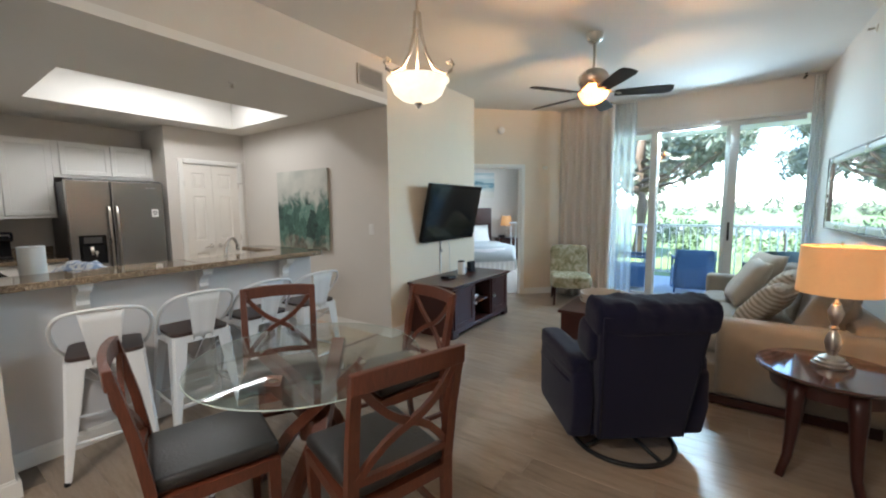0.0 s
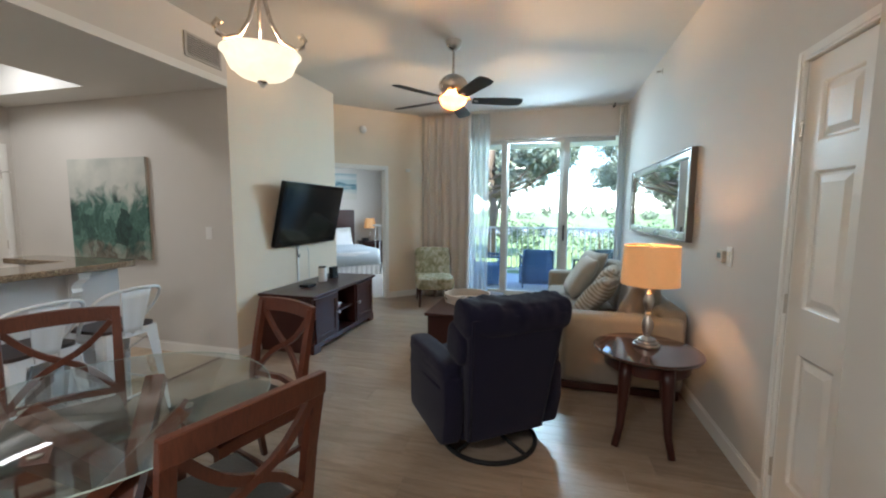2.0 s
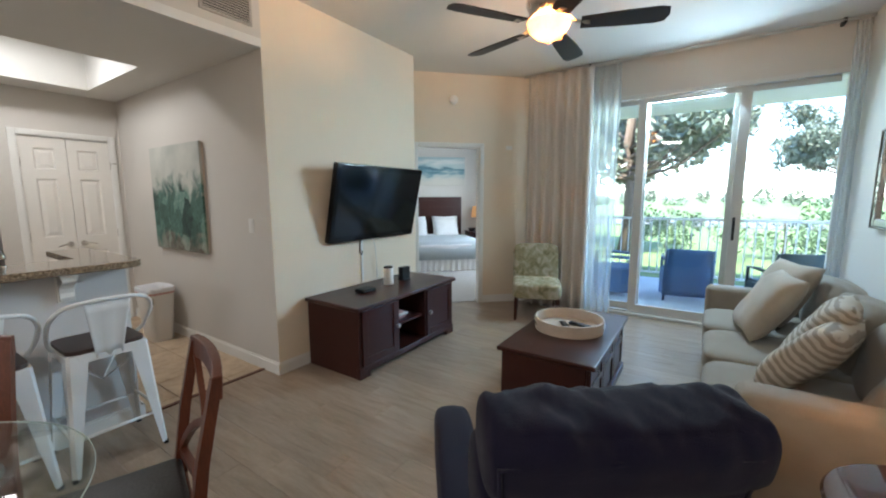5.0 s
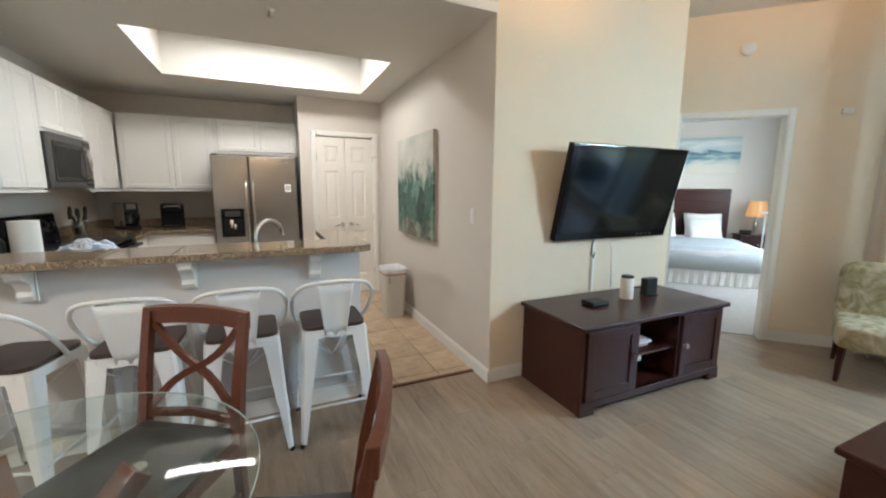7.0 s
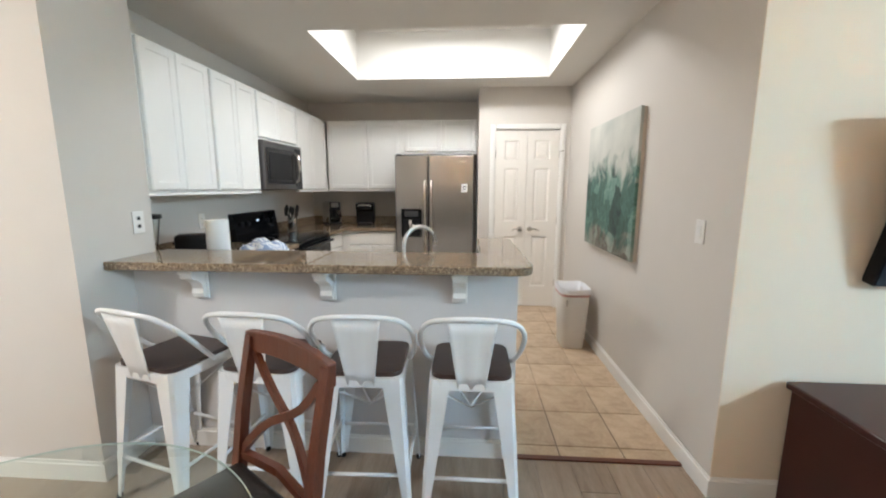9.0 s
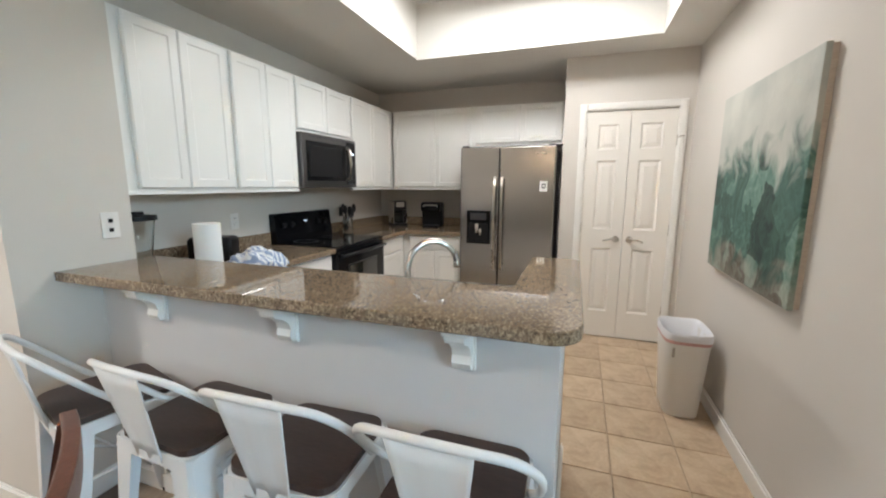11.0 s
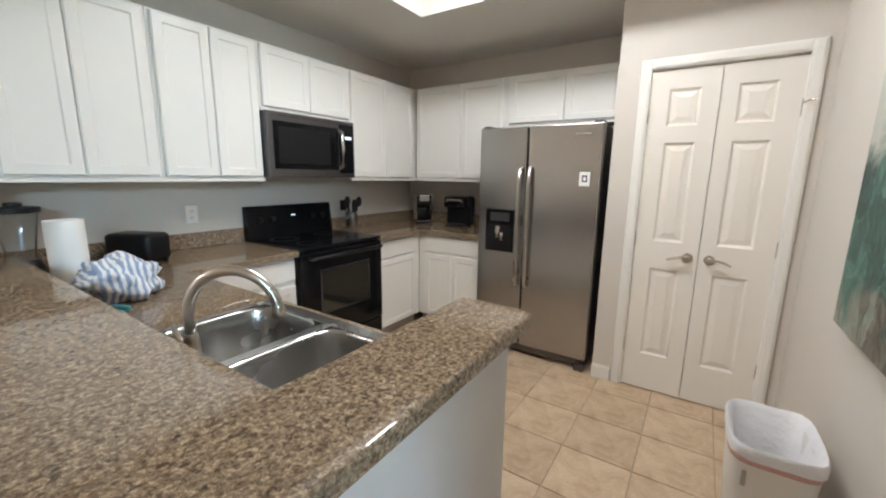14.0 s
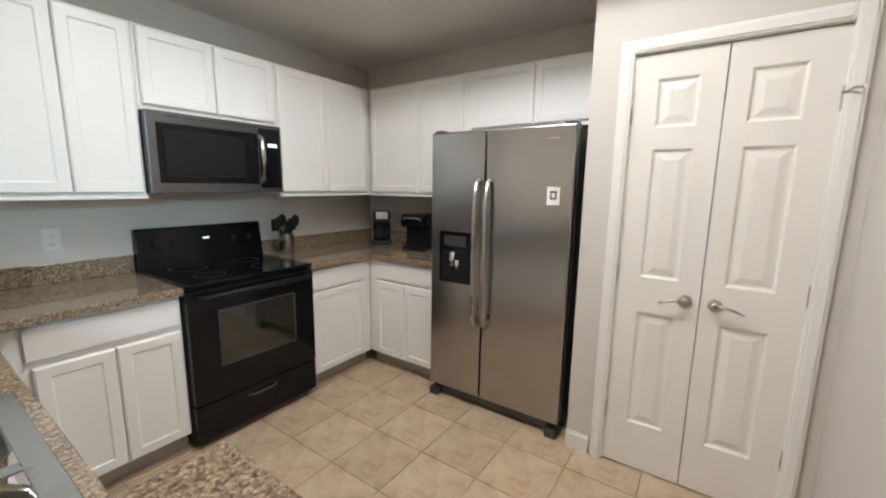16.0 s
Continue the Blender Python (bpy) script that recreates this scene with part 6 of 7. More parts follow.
for z in (0.13, 0.36):
    d = box("drawer", ns, ESPRESSO, (-0.23, 0.23), (-0.215, -0.2), (z, z + 0.21), 0.003)
    lathe("knob", d, NICKEL, [(0.0, -0.012), (0.012, -0.006), (0.012, 0.006), (0, 0.012)], (0, -0.225, z + 0.105), 12)
for x, y in ((-0.23, -0.18), (0.23, -0.18), (-0.23, 0.23), (0.23, 0.23)):
    box("foot", ns, ESPRESSO, (x - 0.02, x + 0.02), (y - 0.02, y + 0.02), (0, 0.10), 0.002)
bl = thing("bedside_lamp", "bedside lamp with a lit warm shade", "lamp", D45 @ pose(1.12, 4.0, 0.626))
lathe("base", bl, NICKEL, [(0.07, 0), (0.07, 0.015), (0.02, 0.03), (0.03, 0.12), (0.04, 0.18), (0.012, 0.26), (0.012, 0.33)], (0, 0, 0), 24)
lathe("shade", bl, SHADE, [(0.16, 0.32), (0.12, 0.58), (0.118, 0.58), (0.158, 0.32)], (0, 0, 0), 32, "warm lit shade")
ph = thing("telephone", "dark telephone on the nightstand", "telephone", D45 @ pose(0.95, 3.88, 0.626))
box("base", ph, BLACKM, (-0.07, 0.07), (-0.06, 0.06), (0, 0.05), 0.01)
box("handset", ph, BLACKM, (-0.09, 0.09), (-0.02, 0.03), (0.0505, 0.08), 0.012)

# ---- small kitchen things ----
bn = thing("trash_bin", "white plastic kitchen bin with a clear liner", "bin", pose(-4.27, 3.715, 0) @ Matrix.Diagonal((0.97, 0.97, 0.98, 1)))


def rounded_loft(name, parent, mat, levels, label="", q=5.0, closed=True, seg=36):
    """Rings of (half x, half y, z) with softly squared corners."""
    bm = bmesh.new()
    rings = []
    for hx, hy, z in levels:
        ring = []
        for i in range(seg):
            a = 2 * math.pi * i / seg
            k = (abs(math.cos(a)) ** q + abs(math.sin(a)) ** q) ** (-1 / q)
            ring.append(bm.verts.new((hx * k * math.cos(a), hy * k * math.sin(a), z)))
        rings.append(ring)
    for a, b in zip(rings, rings[1:]):
        for j in range(seg):
            bm.faces.new((a[j], a[(j + 1) % seg], b[(j + 1) % seg], b[j]))
    if closed:
        bm.faces.new(rings[0][::-1])
    bmesh.ops.recalc_face_normals(bm, faces=bm.faces[:])
    ob = smooth(part(name, bm, mat, parent, label))
    ob.modifiers.new("edges", "EDGE_SPLIT").split_angle = radians(50)
    return ob


rounded_loft("bucket", bn, PLASTW, [(0.135, 0.095, 0.0), (0.14, 0.10, 0.01), (0.172, 0.128, 0.49), (0.172, 0.128, 0.515), (0.160, 0.116, 0.515), (0.13, 0.09, 0.03), (0.02, 0.02, 0.03)])
rounded_loft("rim", bn, RED, [(0.175, 0.131, 0.485), (0.177, 0.133, 0.492), (0.177, 0.133, 0.500), (0.175, 0.131, 0.506)], "pale red band under the rim", closed=False)
box("grab_slot", bn, TOEK, (0.166, 0.1715), (-0.090, -0.076), (0.40, 0.46), 0.0015, label="grey grab slot")
ln_ = rounded_loft("liner", bn, BAG, [(0.179, 0.135, 0.505), (0.182, 0.138, 0.54), (0.176, 0.132, 0.552), (0.160, 0.117, 0.53), (0.14, 0.10, 0.32), (0.12, 0.085, 0.14), (0.02, 0.02, 0.12)], "white plastic liner", closed=False)
for v in ln_.data.vertices:
    v.co += 0.006 * Vector((noise.noise(v.co * 22), noise.noise(v.co * 22 + Vector((5, 0, 0))), 0.6 * noise.noise(v.co * 22 + Vector((9, 0, 0)))))
bo = thing("bottle", "empty clear bottle in the bin", "bottle", pose(-4.21, 3.71, 0.145))
lathe("body", bo, JARGLASS, [(0, 0), (0.03, 0), (0.03, 0.14), (0.012, 0.19), (0.012, 0.22), (0, 0.22)], (0, 0, 0), 16)

pt = thing("paper_towel", "white paper towel roll on the counter by the bar", "paper towel", pose(-3.05, 1.29, 0.913))
lathe("holder_base", pt, NICKEL, [(0.07, 0), (0.07, 0.008), (0.01, 0.012), (0.01, 0.02)], (0, 0, 0), 24)
lathe("roll", pt, PAPER, [(0.018, 0.014), (0.062, 0.014), (0.062, 0.292), (0.018, 0.292), (0.018, 0.014)], (0, 0, 0), 32)
to = thing("toaster", "black two-slot toaster beside the wall", "toaster", pose(-3.42, 0.89, 0.913, 0, 0, -62) @ Matrix.Diagonal((0.86, 0.95, 0.88, 1)))
box("body", to, BLACKM, (-0.15, 0.15), (-0.085, 0.085), (0.012, 0.185), 0.03, 4, smooth=True)
for y in (-0.03, 0.03):
    box("slot", to, GREYM, (-0.11, 0.11), (y - 0.012, y + 0.012), (0.184, 0.1862), 0)
box("lever", to, BLACK, (0.15, 0.17), (-0.02, 0.02), (0.11, 0.125), 0.003)
for x in (-0.12, 0.12):
    for y in (-0.06, 0.06):
        lathe("foot", to, BLACKM, [(0.012, 0), (0.012, 0.014)], (x, y, 0), 8)
bd_ = thing("blender", "glass blender with a black base beside the wall", "blender", pose(-2.98, 0.90, 0.913))
lathe("motor_base", bd_, BLACKM, [(0.08, 0), (0.08, 0.02), (0.065, 0.07), (0.055, 0.09), (0, 0.09)], (0, 0, 0), 24)
lathe("jar", bd_, JARGLASS, [(0.045, 0.091), (0.075, 0.30), (0.071, 0.30), (0.042, 0.096), (0, 0.096)], (0, 0, 0), 24, "clear glass jar")
lathe("lid", bd_, BLACKM, [(0.085, 0.301), (0.085, 0.325), (0.03, 0.33), (0.03, 0.345), (0, 0.345)], (0, 0, 0), 24, "black lid")
tw = thing("dish_towel", "crumpled blue striped dish towel by the sink", "towel", pose(-3.13, 1.52, 0.913))
bm = bmesh.new()
bmesh.ops.create_icosphere(bm, subdivisions=4, radius=1.0)
for v in bm.verts:
    p = v.co.normalized()
    r_ = 1 + 0.42 * noise.noise(p * 2.4) + 0.30 * abs(noise.noise(p * 5.0 + Vector((3, 1, 0)))) + 0.08 * noise.noise(p * 14)
    v.co = Vector((p.x * 0.115 * r_, p.y * 0.14 * r_, max(0.0, p.z * 0.095 * r_ + 0.055)))
smooth(part("cloth", bm, TOWEL, tw))
cm = thing("coffee_maker", "black drip coffee maker with a steel front", "coffee maker", pose(-5.90, 0.98, 0.913, 0, 0, -45))
box("base", cm, BLACKM, (-0.085, 0.085), (-0.11, 0.12), (0, 0.03), 0.01)
box("column", cm, BLACKM, (-0.085, 0.085), (-0.11, -0.03), (0.03, 0.29), 0.012)
box("head", cm, BLACKM, (-0.082, 0.082), (-0.105, 0.09), (0.185, 0.295), 0.014)
for x in (-0.087, 0.079):
    box("side_trim", cm, NICKEL, (x, x + 0.008), (-0.10, 0.092), (0.03, 0.29), 0.003, label="steel side trim")
box("front_badge", cm, NICKEL, (-0.05, 0.05), (0.0895, 0.094), (0.225, 0.285), 0.003, label="steel brew head")
lathe("carafe", cm, JARGLASS, [(0.05, 0.036), (0.068, 0.06), (0.068, 0.11), (0.045, 0.165), (0.042, 0.165), (0.064, 0.11), (0.064, 0.06), (0, 0.040)], (0, 0.04, 0), 24, "glass carafe")
tube("carafe_handle", cm, BLACKM, [(0, 0.10, 0.15), (0, 0.145, 0.145), (0, 0.145, 0.08), (0, 0.108, 0.07)], 0.009, 8)
km = thing("pod_machine", "black pod coffee machine beside the refrigerator", "coffee machine", pose(-5.86, 1.44, 0.913, 0, 0, -80))
box("body", km, BLACKM, (-0.12, 0.12), (-0.15, 0.02), (0, 0.29), 0.03, 4, smooth=True)
box("brew_head", km, BLACK, (-0.115, 0.115), (0.0, 0.12), (0.18, 0.295), 0.03, 4, smooth=True)
box("drip_tray", km, BLACKM, (-0.09, 0.09), (0.02, 0.13), (0, 0.03), 0.008)
tube("lid_handle", km, NICKEL, [(-0.08, 0.118, 0.24), (-0.07, 0.135, 0.26), (0.07, 0.135, 0.26), (0.08, 0.118, 0.24)], 0.007, 6)
ut = thing("utensil_crock", "steel crock full of black cooking utensils", "utensils", pose(-5.02, 0.84, 0.913))
lathe("crock", ut, CHROME, [(0.05, 0), (0.052, 0.005), (0.052, 0.155), (0.048, 0.155), (0.048, 0.01), (0, 0.01)], (0, 0, 0), 24)
for i, (a, ln2, kind) in enumerate(((20, 0.26, 0), (80, 0.24, 1), (140, 0.27, 0), (200, 0.25, 1), (260, 0.27, 0), (320, 0.25, 1))):
    dx, dy = 0.075 * math.cos(radians(a)), 0.06 * math.sin(radians(a))
    h_ = tube("handle", ut, BLACKM, [(-dx * 0.3, -dy * 0.3, 0.015), (dx * 0.75, dy * 0.75, ln2 - 0.06)], 0.006, 6)
    if kind:
        box("spatula", h_, BLACKM, (dx - 0.03, dx + 0.03), (dy - 0.005, dy + 0.005), (ln2 - 0.075, ln2 + 0.015), 0.004)
    else:
        soft("spoon", h_, BLACKM, (dx, dy, ln2 - 0.02), (0.065, 0.022, 0.09), 2.2, n=6)


def plate(name, label, m, kind):
    p = thing(name, label, "outlet" if kind != "switch" else "switch", m)
    box("cover", p, PLASTW, (-0.036, 0.036), (0, 0.006), (-0.058, 0.058), 0.003)
    if kind == "switch":
        box("toggle", p, PLASTW, (-0.016, 0.016), (0.006, 0.010), (-0.032, 0.032), 0.002)
    else:
        for z in (-0.021, 0.021):
            box("socket", p, PLASTW if kind == "outlet" else BLACKM, (-0.009, 0.009), (0.006, 0.0075), (z - 0.009, z + 0.009), 0.002)
            for x in (-0.006, 0.006):
                box("slit", p, BLACKM, (x - 0.0015, x + 0.0015), (0.0074, 0.0079), (z - 0.005, z + 0.005), 0)
    return p


plate("wall_outlet", "white wall outlet with dark sockets above the bar", pose(-2.765, 1.0505, 1.215), "dark")
plate("wall_outlet", "white wall outlet above the counter", pose(-3.80, 0.6605, 1.13), "outlet")
plate("light_switch", "white rocker switch on the kitchen wall", pose(-2.77, 3.8995, 1.19, 0, 0, 180), "switch")
plate("light_switch", "white rocker switch on the living room wall", pose(1.3395, 3.62, 1.145, 0, 0, 90), "switch")
th = thing("thermostat", "small brown and white wall control", "thermostat", pose(1.3395, 3.72, 1.14, 0, 0, 90))
box("case", th, TRAY, (-0.05, 0.045), (0, 0.022), (-0.035, 0.035), 0.004)
box("screen", th, GREYM, (-0.025, 0.025), (0.0215, 0.023), (-0.015, 0.02), 0.001)
vt = thing("air_vent", "grey slatted supply vent above the kitchen opening", "vent", pose(-2.4895, 3.66, 2.70))
box("backing", vt, BLACKM, (0, 0.004), (-0.16, 0.16), (-0.08, 0.08), 0)
for n, y, z in (("frame_side", (-0.175, -0.155), (-0.095, 0.095)), ("frame_side", (0.155, 0.175), (-0.095, 0.095)), ("frame_rail", (-0.155, 0.155), (0.075, 0.095)), ("frame_rail", (-0.155, 0.155), (-0.095, -0.075))):
    box(n, vt, TOEK, (0, 0.012), y, z, 0.002)
for k in range(9):
    box("slat", vt, TOEK, (0.003, 0.010), (-0.154, 0.154), (-0.070 + k * 0.0165, -0.062 + k * 0.0165), 0, m=None)
for x, y, z in ((-3.04, 2.58, HK), (-0.2, 1.35, H)):
    sp2 = thing("sprinkler", "small chrome ceiling sprinkler", "sprinkler", pose(x, y, z - 0.05))
    lathe("rose", sp2, PLASTW, [(0.035, 0.049), (0.03, 0.042), (0.012, 0.038)], (0, 0, 0), 20)
    lathe("head", sp2, NICKEL, [(0.008, 0.04), (0.008, 0.012), (0.018, 0.008), (0.018, 0.004), (0, 0.003)], (0, 0, 0), 16)
sw = thing("sprinkler", "small side-wall sprinkler below the ceiling", "sprinkler", pose(1.339, 5.40, 2.80, 0, -90, 0))
lathe("rose", sw, PLASTW, [(0.032, 0.0), (0.028, 0.008), (0.010, 0.012)], (0, 0, 0), 20)
lathe("head", sw, NICKEL, [(0.009, 0.010), (0.009, 0.05), (0.018, 0.055), (0, 0.058)], (0, 0, 0), 14)
sd = thing("smoke_detector", "round white smoke detector on the slanted wall", "detector", D45 @ pose(-0.38, -0.001, 2.62, 90))
lathe("case", sd, PLASTW, [(0.055, 0), (0.055, 0.018), (0.04, 0.03), (0, 0.032)], (0, 0, 0), 28)
sr = thing("door_chime", "small cream wall sensor by the drapes", "sensor", D45 @ pose(0.36, -0.001, 2.05, 90))
box("case", sr, PLASTW, (-0.04, 0.04), (-0.025, 0.025), (0, 0.025), 0.005)
hv = thing("ceiling_vent", "square white vent in the living room ceiling", "vent", pose(-1.55, 2.75, H - 0.012))
box("frame", hv, PLASTW, (-0.15, 0.15), (-0.15, 0.15), (0, 0.011), 0.003)
for k in range(8):
    box("slat", hv, TOEK, (-0.12, 0.12), (-0.115 + k * 0.03, -0.10 + k * 0.03), (-0.004, -0.0005), 0)
tf = thing("ceiling_light", "tube light fixture in the ceiling tray", "light", pose(-4.35, 2.6, H - 0.07))
box("frame", tf, PLASTW, (-0.16, 0.16), (-0.62, 0.62), (0.035, 0.069), 0.004)
box("diffuser", tf, TUBEL, (-0.15, 0.15), (-0.61, 0.61), (0.0, 0.034), 0.01, label="lit acrylic diffuser")

# ---- outside ----
setting("patio", [(-4.0, 3.2, 7.30, 9.95, -0.14, -0.02)], CONC, "pale concrete patio floor", "patio")
setting("patio_ceiling", [(-4.0, 3.2, 7.30, 10.0, 2.80, 2.95)], CEIL, "white patio ceiling", "ceiling")
setting("wall_outside", [(1.46, 3.2, 7.18, 7.30, -0.1, 2.9)], WALL, "outer house wall", "wall")
gd = bmesh.new()
n = 60
vs = {}
for i in range(n + 1):
    for j in range(n + 1):
        x, y = (i / n * 2 - 1), j / n
        X, Y = 600 * x * abs(x), 9.9 + 900 * y * y
        vs[i, j] = gd.verts.new((X, Y, -0.15 + 0.05 * noise.noise(Vector((X * 0.2, Y * 0.2, 0)))))
for i in range(n):
    for j in range(n):
        gd.faces.new((vs[i, j], vs[i + 1, j], vs[i + 1, j + 1], vs[i, j + 1]))
tagged(part("ground", gd, GRASS), "mown green lawn", "lawn", kind="structure")
setting("path", [(-40, 40, 26.0, 35.0, -0.12, -0.085)], ASPH, "grey asphalt parking lane", "road")
rl = thing("railing", "pale metal patio railing with thin balusters", "railing", pose(0, 9.86, 0))
box("top_rail", rl, RAIL, (-3.9, 3.1), (-0.025, 0.025), (1.02, 1.06), 0.004)
box("bottom_rail", rl, RAIL, (-3.9, 3.1), (-0.018, 0.018), (0.08, 0.11), 0.003)
bal = box("baluster", rl, RAIL, (-0.009, 0.009), (-0.009, 0.009), (0.108, 1.022), 0)
bal.location = (-3.85, 0, 0)
for k in range(1, 58):
    b_ = bal.copy()
    scene.collection.objects.link(b_)
    b_.location = (-3.85 + k * 0.12, 0, 0)
for x in (-3.0, -1.2, 0.6, 2.4):
    box("post", rl, RAIL, (x - 0.025, x + 0.025), (-0.025, 0.025), (-0.02, 1.06), 0.003)


def patio_chair(m, mat, label, tall):
    c = thing("patio_chair", label, "chair", m, "patio chairs")
    bm = bmesh.new()
    rows = []
    for k in range(9):
        f = k / 8
        z, y = 0.06 + (tall - 0.06) * f, -0.20 - 0.10 * f
        rows.append([bm.verts.new((x * (0.27 - 0.02 * f), y - 0.02 * (1 - (x * x)), z)) for x in (-1, -0.5, 0, 0.5, 1)])
    for a, b in zip(rows, rows[1:]):
        for j in range(4):
            bm.faces.new((a[j], a[j + 1], b[j + 1], b[j]))
    smooth(part("back_sling", bm, mat, c)).modifiers.new("thick", "SOLIDIFY").thickness = 0.03
    box("seat", c, mat, (-0.27, 0.27), (-0.24, 0.26), (0.38, 0.42), 0.015)
    for sx in (-1, 1):
        tube("arm", c, mat, [(sx * 0.28, -0.27, 0.57), (sx * 0.30, 0.0, 0.58), (sx * 0.29, 0.24, 0.57), (sx * 0.285, 0.25, 0.0)], 0.022, 6)
        box("side_panel", c, mat, (sx * 0.285 - 0.012, sx * 0.285 + 0.012), (-0.22, 0.24), (0.06, 0.40), 0.006)
        tube("back_leg", c, mat, [(sx * 0.265, -0.32, tall), (sx * 0.275, -0.23, 0.42), (sx * 0.28, -0.28, 0.0)], 0.018, 6)
    return c


patio_chair(pose(0.10, 8.60, -0.02, 0, 0, 8), SLING, "blue woven patio chair facing the lawn", 0.72)
patio_chair(pose(-0.84, 8.42, -0.02, 0, 0, 100), SLING, "blue woven patio chair near the wall", 0.76)
patio_chair(pose(1.12, 8.15, -0.02, 0, 0, 20), WICKER, "dark green wicker patio chair", 0.80)

def leaves(name, parent, mat, blobs, count, size, seed):
    """A crown of many small leaves scattered in clumps."""
    rnd = random.Random(seed)
    verts, faces = [], []
    for _ in range(count):
        cx, cy, cz, r = rnd.choice(blobs)
        p = Vector((rnd.gauss(0, 1), rnd.gauss(0, 1), rnd.gauss(0, 0.8)))
        p = p.normalized() * r * (0.55 + 0.5 * rnd.random())
        c = Vector((cx, cy, cz)) + p
        a, b = Vector((rnd.uniform(-1, 1), rnd.uniform(-1, 1), rnd.uniform(-1, 1))).normalized(), Vector((rnd.uniform(-1, 1), rnd.uniform(-1, 1), rnd.uniform(-0.6, 0.6))).normalized()
        s = size * rnd.uniform(0.6, 1.3)
        i = len(verts)
        verts += [c - a * s, c + b * s * 0.45, c + a * s, c - b * s * 0.45]
        faces.append((i, i + 1, i + 2, i + 3))
    me = bpy.data.meshes.new(name)
    me.from_pydata([tuple(v) for v in verts], [], faces)
    me.materials.append(mat)
    ob = new(name, me)
    ob.parent = parent
    return ob


def tree(x, y, h, seed, spread, label):
    rnd = random.Random(seed)
    t = thing("tree", label, "tree", pose(x, y, -0.15))
    bm = add_tube(bmesh.new(), [(0, 0, -0.1), (0.08, 0.03, h * 0.25), (-0.05, 0.1, h * 0.5), (0.1, 0.0, h * 0.8)], 0.17, 10, taper=[1.3, 1, 0.8, 0.35])
    blobs = []
    for k in range(19):
        a, z0 = rnd.uniform(0, 6.28), h * rnd.uniform(0.34, 0.62)
        r = spread * rnd.uniform(0.5, 1.0)
        tip = (r * math.cos(a), r * math.sin(a), z0 + h * rnd.uniform(-0.03, 0.18))
        add_tube(bm, [(0, 0.05, z0 * 0.9), (tip[0] * 0.5, tip[1] * 0.5, z0 + 0.1), tip], 0.06, 6, taper=[1, 0.7, 0.3])
        for f in (0.55, 0.8, 1.0):
            blobs.append((tip[0] * f, tip[1] * f, tip[2] * f + z0 * (1 - f) + rnd.uniform(-0.2, 0.3), rnd.uniform(0.35, 0.75)))
    smooth(part("trunk", bm, BARK, t))
    leaves("crown", t, LEAF, blobs, 17000, 0.12, seed)
    return t


tree(-1.6, 14.4, 6.2, 4, 2.5, "broad leafy tree beyond the railing")
tree(-6.5, 20.0, 7.5, 9, 3.4, "leafy tree at the side of the lawn")
tree(6.5, 30.0, 8.0, 12, 3.6, "far leafy tree behind the bushes")
rnd = random.Random(5)
for x, y, s in ((-0.62, 15.0, 0.80), (1.9, 14.5, 1.15), (3.4, 14.2, 1.1), (5.2, 13.8, 1.0), (-5.4, 17.0, 0.9), (7.0, 16.0, 1.3)):
    bsh = thing("bush", "rounded green garden bush", "bush", pose(x, y, -0.15), "garden bushes")
    bb = [(rnd.uniform(-1, 1) * s, rnd.uniform(-0.7, 0.7) * s, s * rnd.uniform(0.35, 1.15), s * rnd.uniform(0.3, 0.55)) for _ in range(10)]
    leaves("foliage", bsh, BUSH, bb, 1500, 0.07, int(s * 100) + int(x * 10))
    part("stems", add_tube(bmesh.new(), [(0, 0, -0.05), (0.05, 0, 0.4 * s), (0, 0.05, 0.8 * s)], 0.05, 6, taper=[1, 0.7, 0.3]), BARK, bsh)
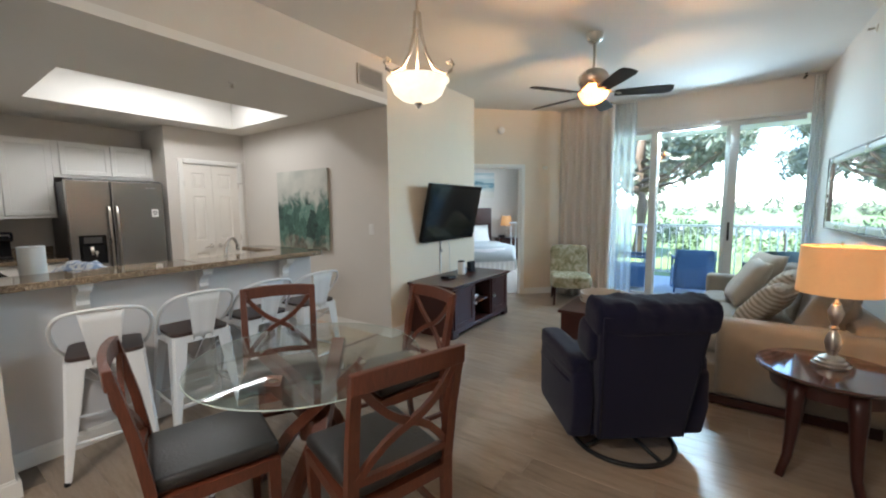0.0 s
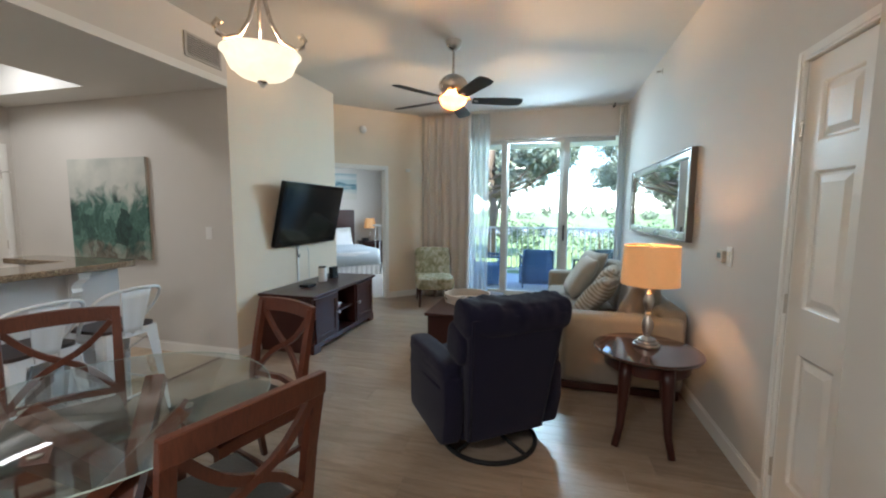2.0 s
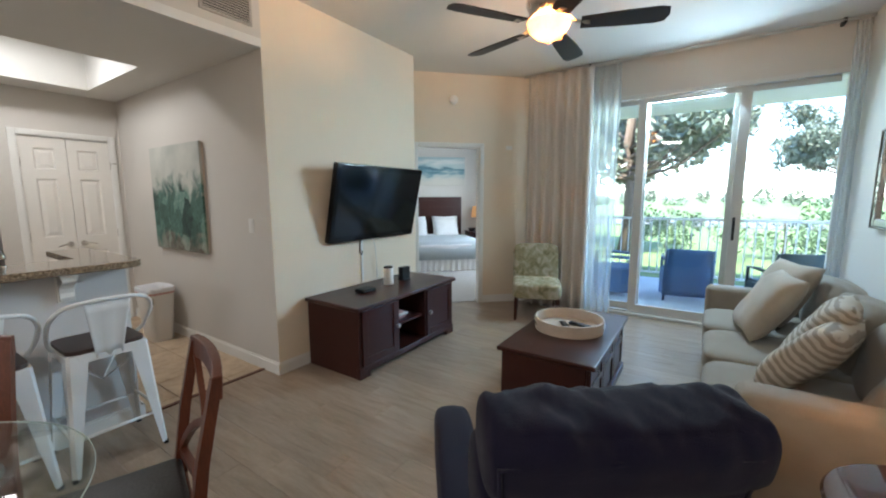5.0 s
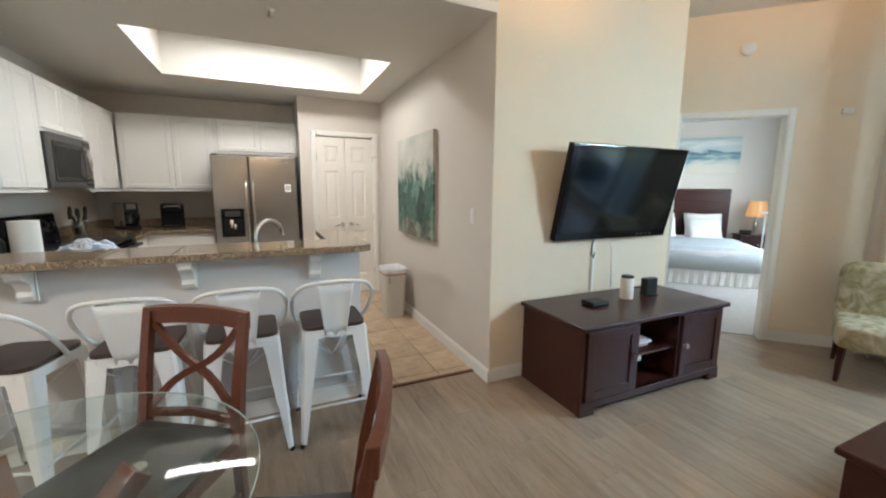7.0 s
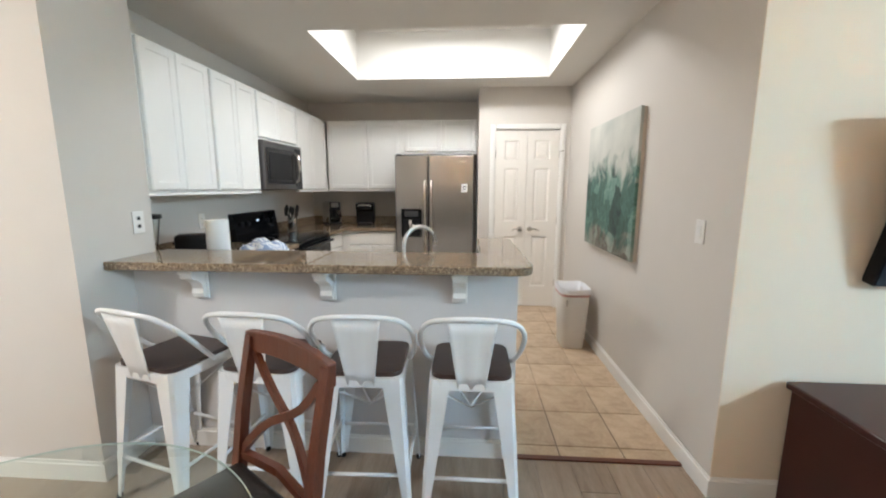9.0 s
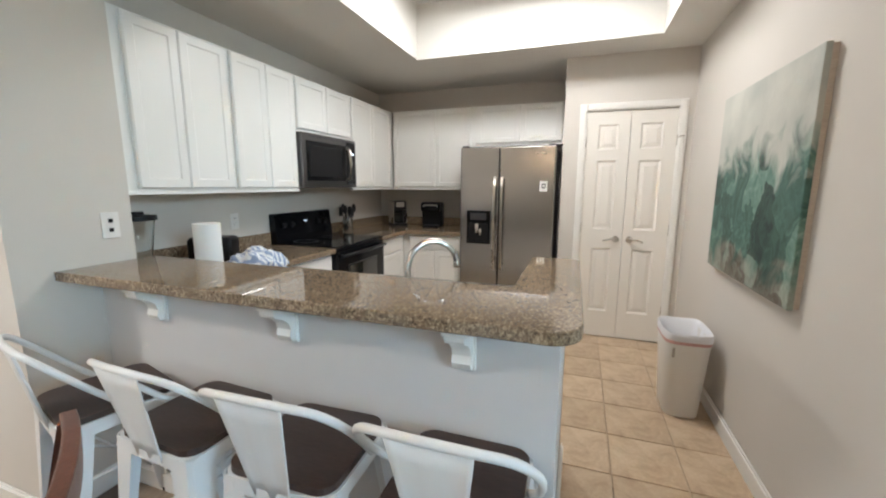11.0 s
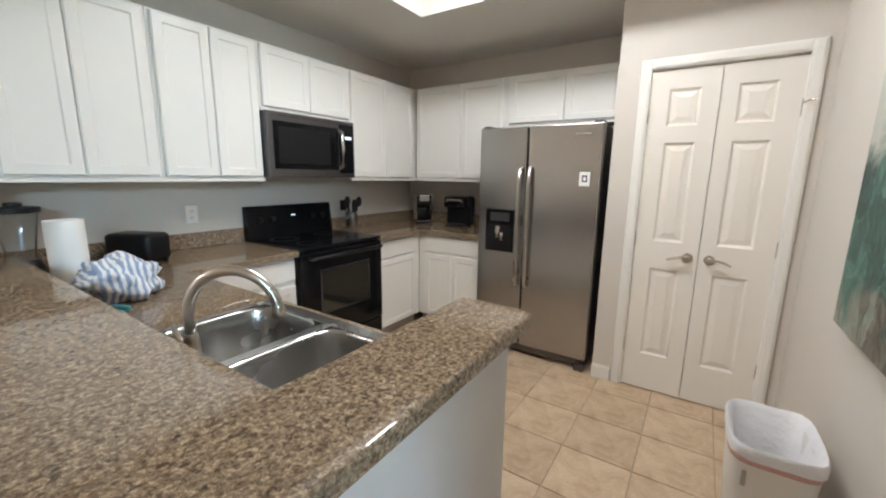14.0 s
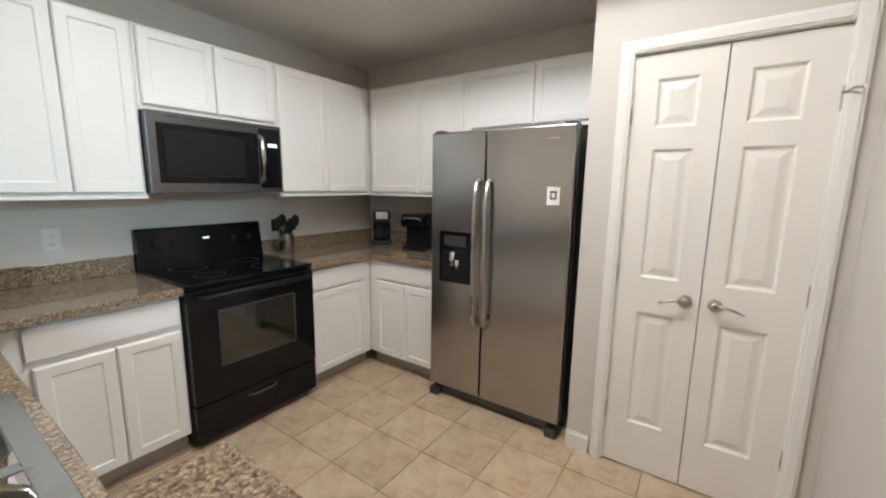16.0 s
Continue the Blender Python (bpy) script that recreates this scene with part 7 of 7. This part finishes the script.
hd = leaves("hedge", None, LEAF, [(x * 4.2, 85 + rnd.uniform(-3, 3), rnd.uniform(0.3, 2.6), rnd.uniform(1.2, 2.4)) for x in range(-22, 23)], 9000, 0.42, 77)
tagged(hd, "distant row of green trees", "trees", kind="stuff")

# ---- floor pieces ----
tile_me = None
P = 0.337
for i in range(-4, 7):
    for j in range(-8, 3):
        x0, y0 = -4.83 + i * P, 3.28 + j * P
        x1, y1 = x0 + P, y0 + P
        a, b, c_, d_ = max(x0, -6.08), min(x1, -2.70), max(y0, 0.66), min(y1, 3.90)
        if b - a < 0.02 or d_ - c_ < 0.02:
            continue
        g = 0.0025
        whole = b - a > P - 1e-3 and d_ - c_ > P - 1e-3
        if whole and tile_me:
            ob = new("tile", tile_me)
        else:
            w_, h_ = (b - a) / 2 - g, (d_ - c_) / 2 - g
            ob = part("tile", add_box(bmesh.new(), -w_, w_, -h_, h_, -0.0075, 0.0, 0.0022, 1), TILE)
            if whole:
                tile_me = ob.data
        ob.parent = FLOOR if (a + b) / 2 > -3.4 else KFLOOR
        ob.location = ((a + b) / 2, (c_ + d_) / 2, 0)
PW, PL = 0.18, 1.22
rnd = random.Random(3)
meshes = {}
y = -1.0
while y < 7.15:
    y1 = min(y + PW, 7.15)
    x = -3.4 - rnd.uniform(0, 1.0)
    while x < 1.34:
        x1 = min(x + PL, 1.34)
        a = max(x, -3.35 if y > 5.5 else -2.70 if y > 1.0 else -2.45)
        if x1 - a > 0.03:
            key = (round(x1 - a, 4), round(y1 - y, 4))
            if key not in meshes:
                w_, h_ = (x1 - a) / 2 - 0.0004, (y1 - y) / 2 - 0.0004
                bm = add_box(bmesh.new(), -w_, w_, -h_, h_, -0.0072, 0.0, 0.0009, 1)
                me = bpy.data.meshes.new("plank")
                bm.to_mesh(me)
                bm.free()
                me.materials.append(PLANK)
                meshes[key] = me
            ob = new("plank", meshes[key])
            ob.parent = FLOOR
            ob.location = ((a + x1) / 2, (y + y1) / 2, 0)
        x = x1
    y = y1
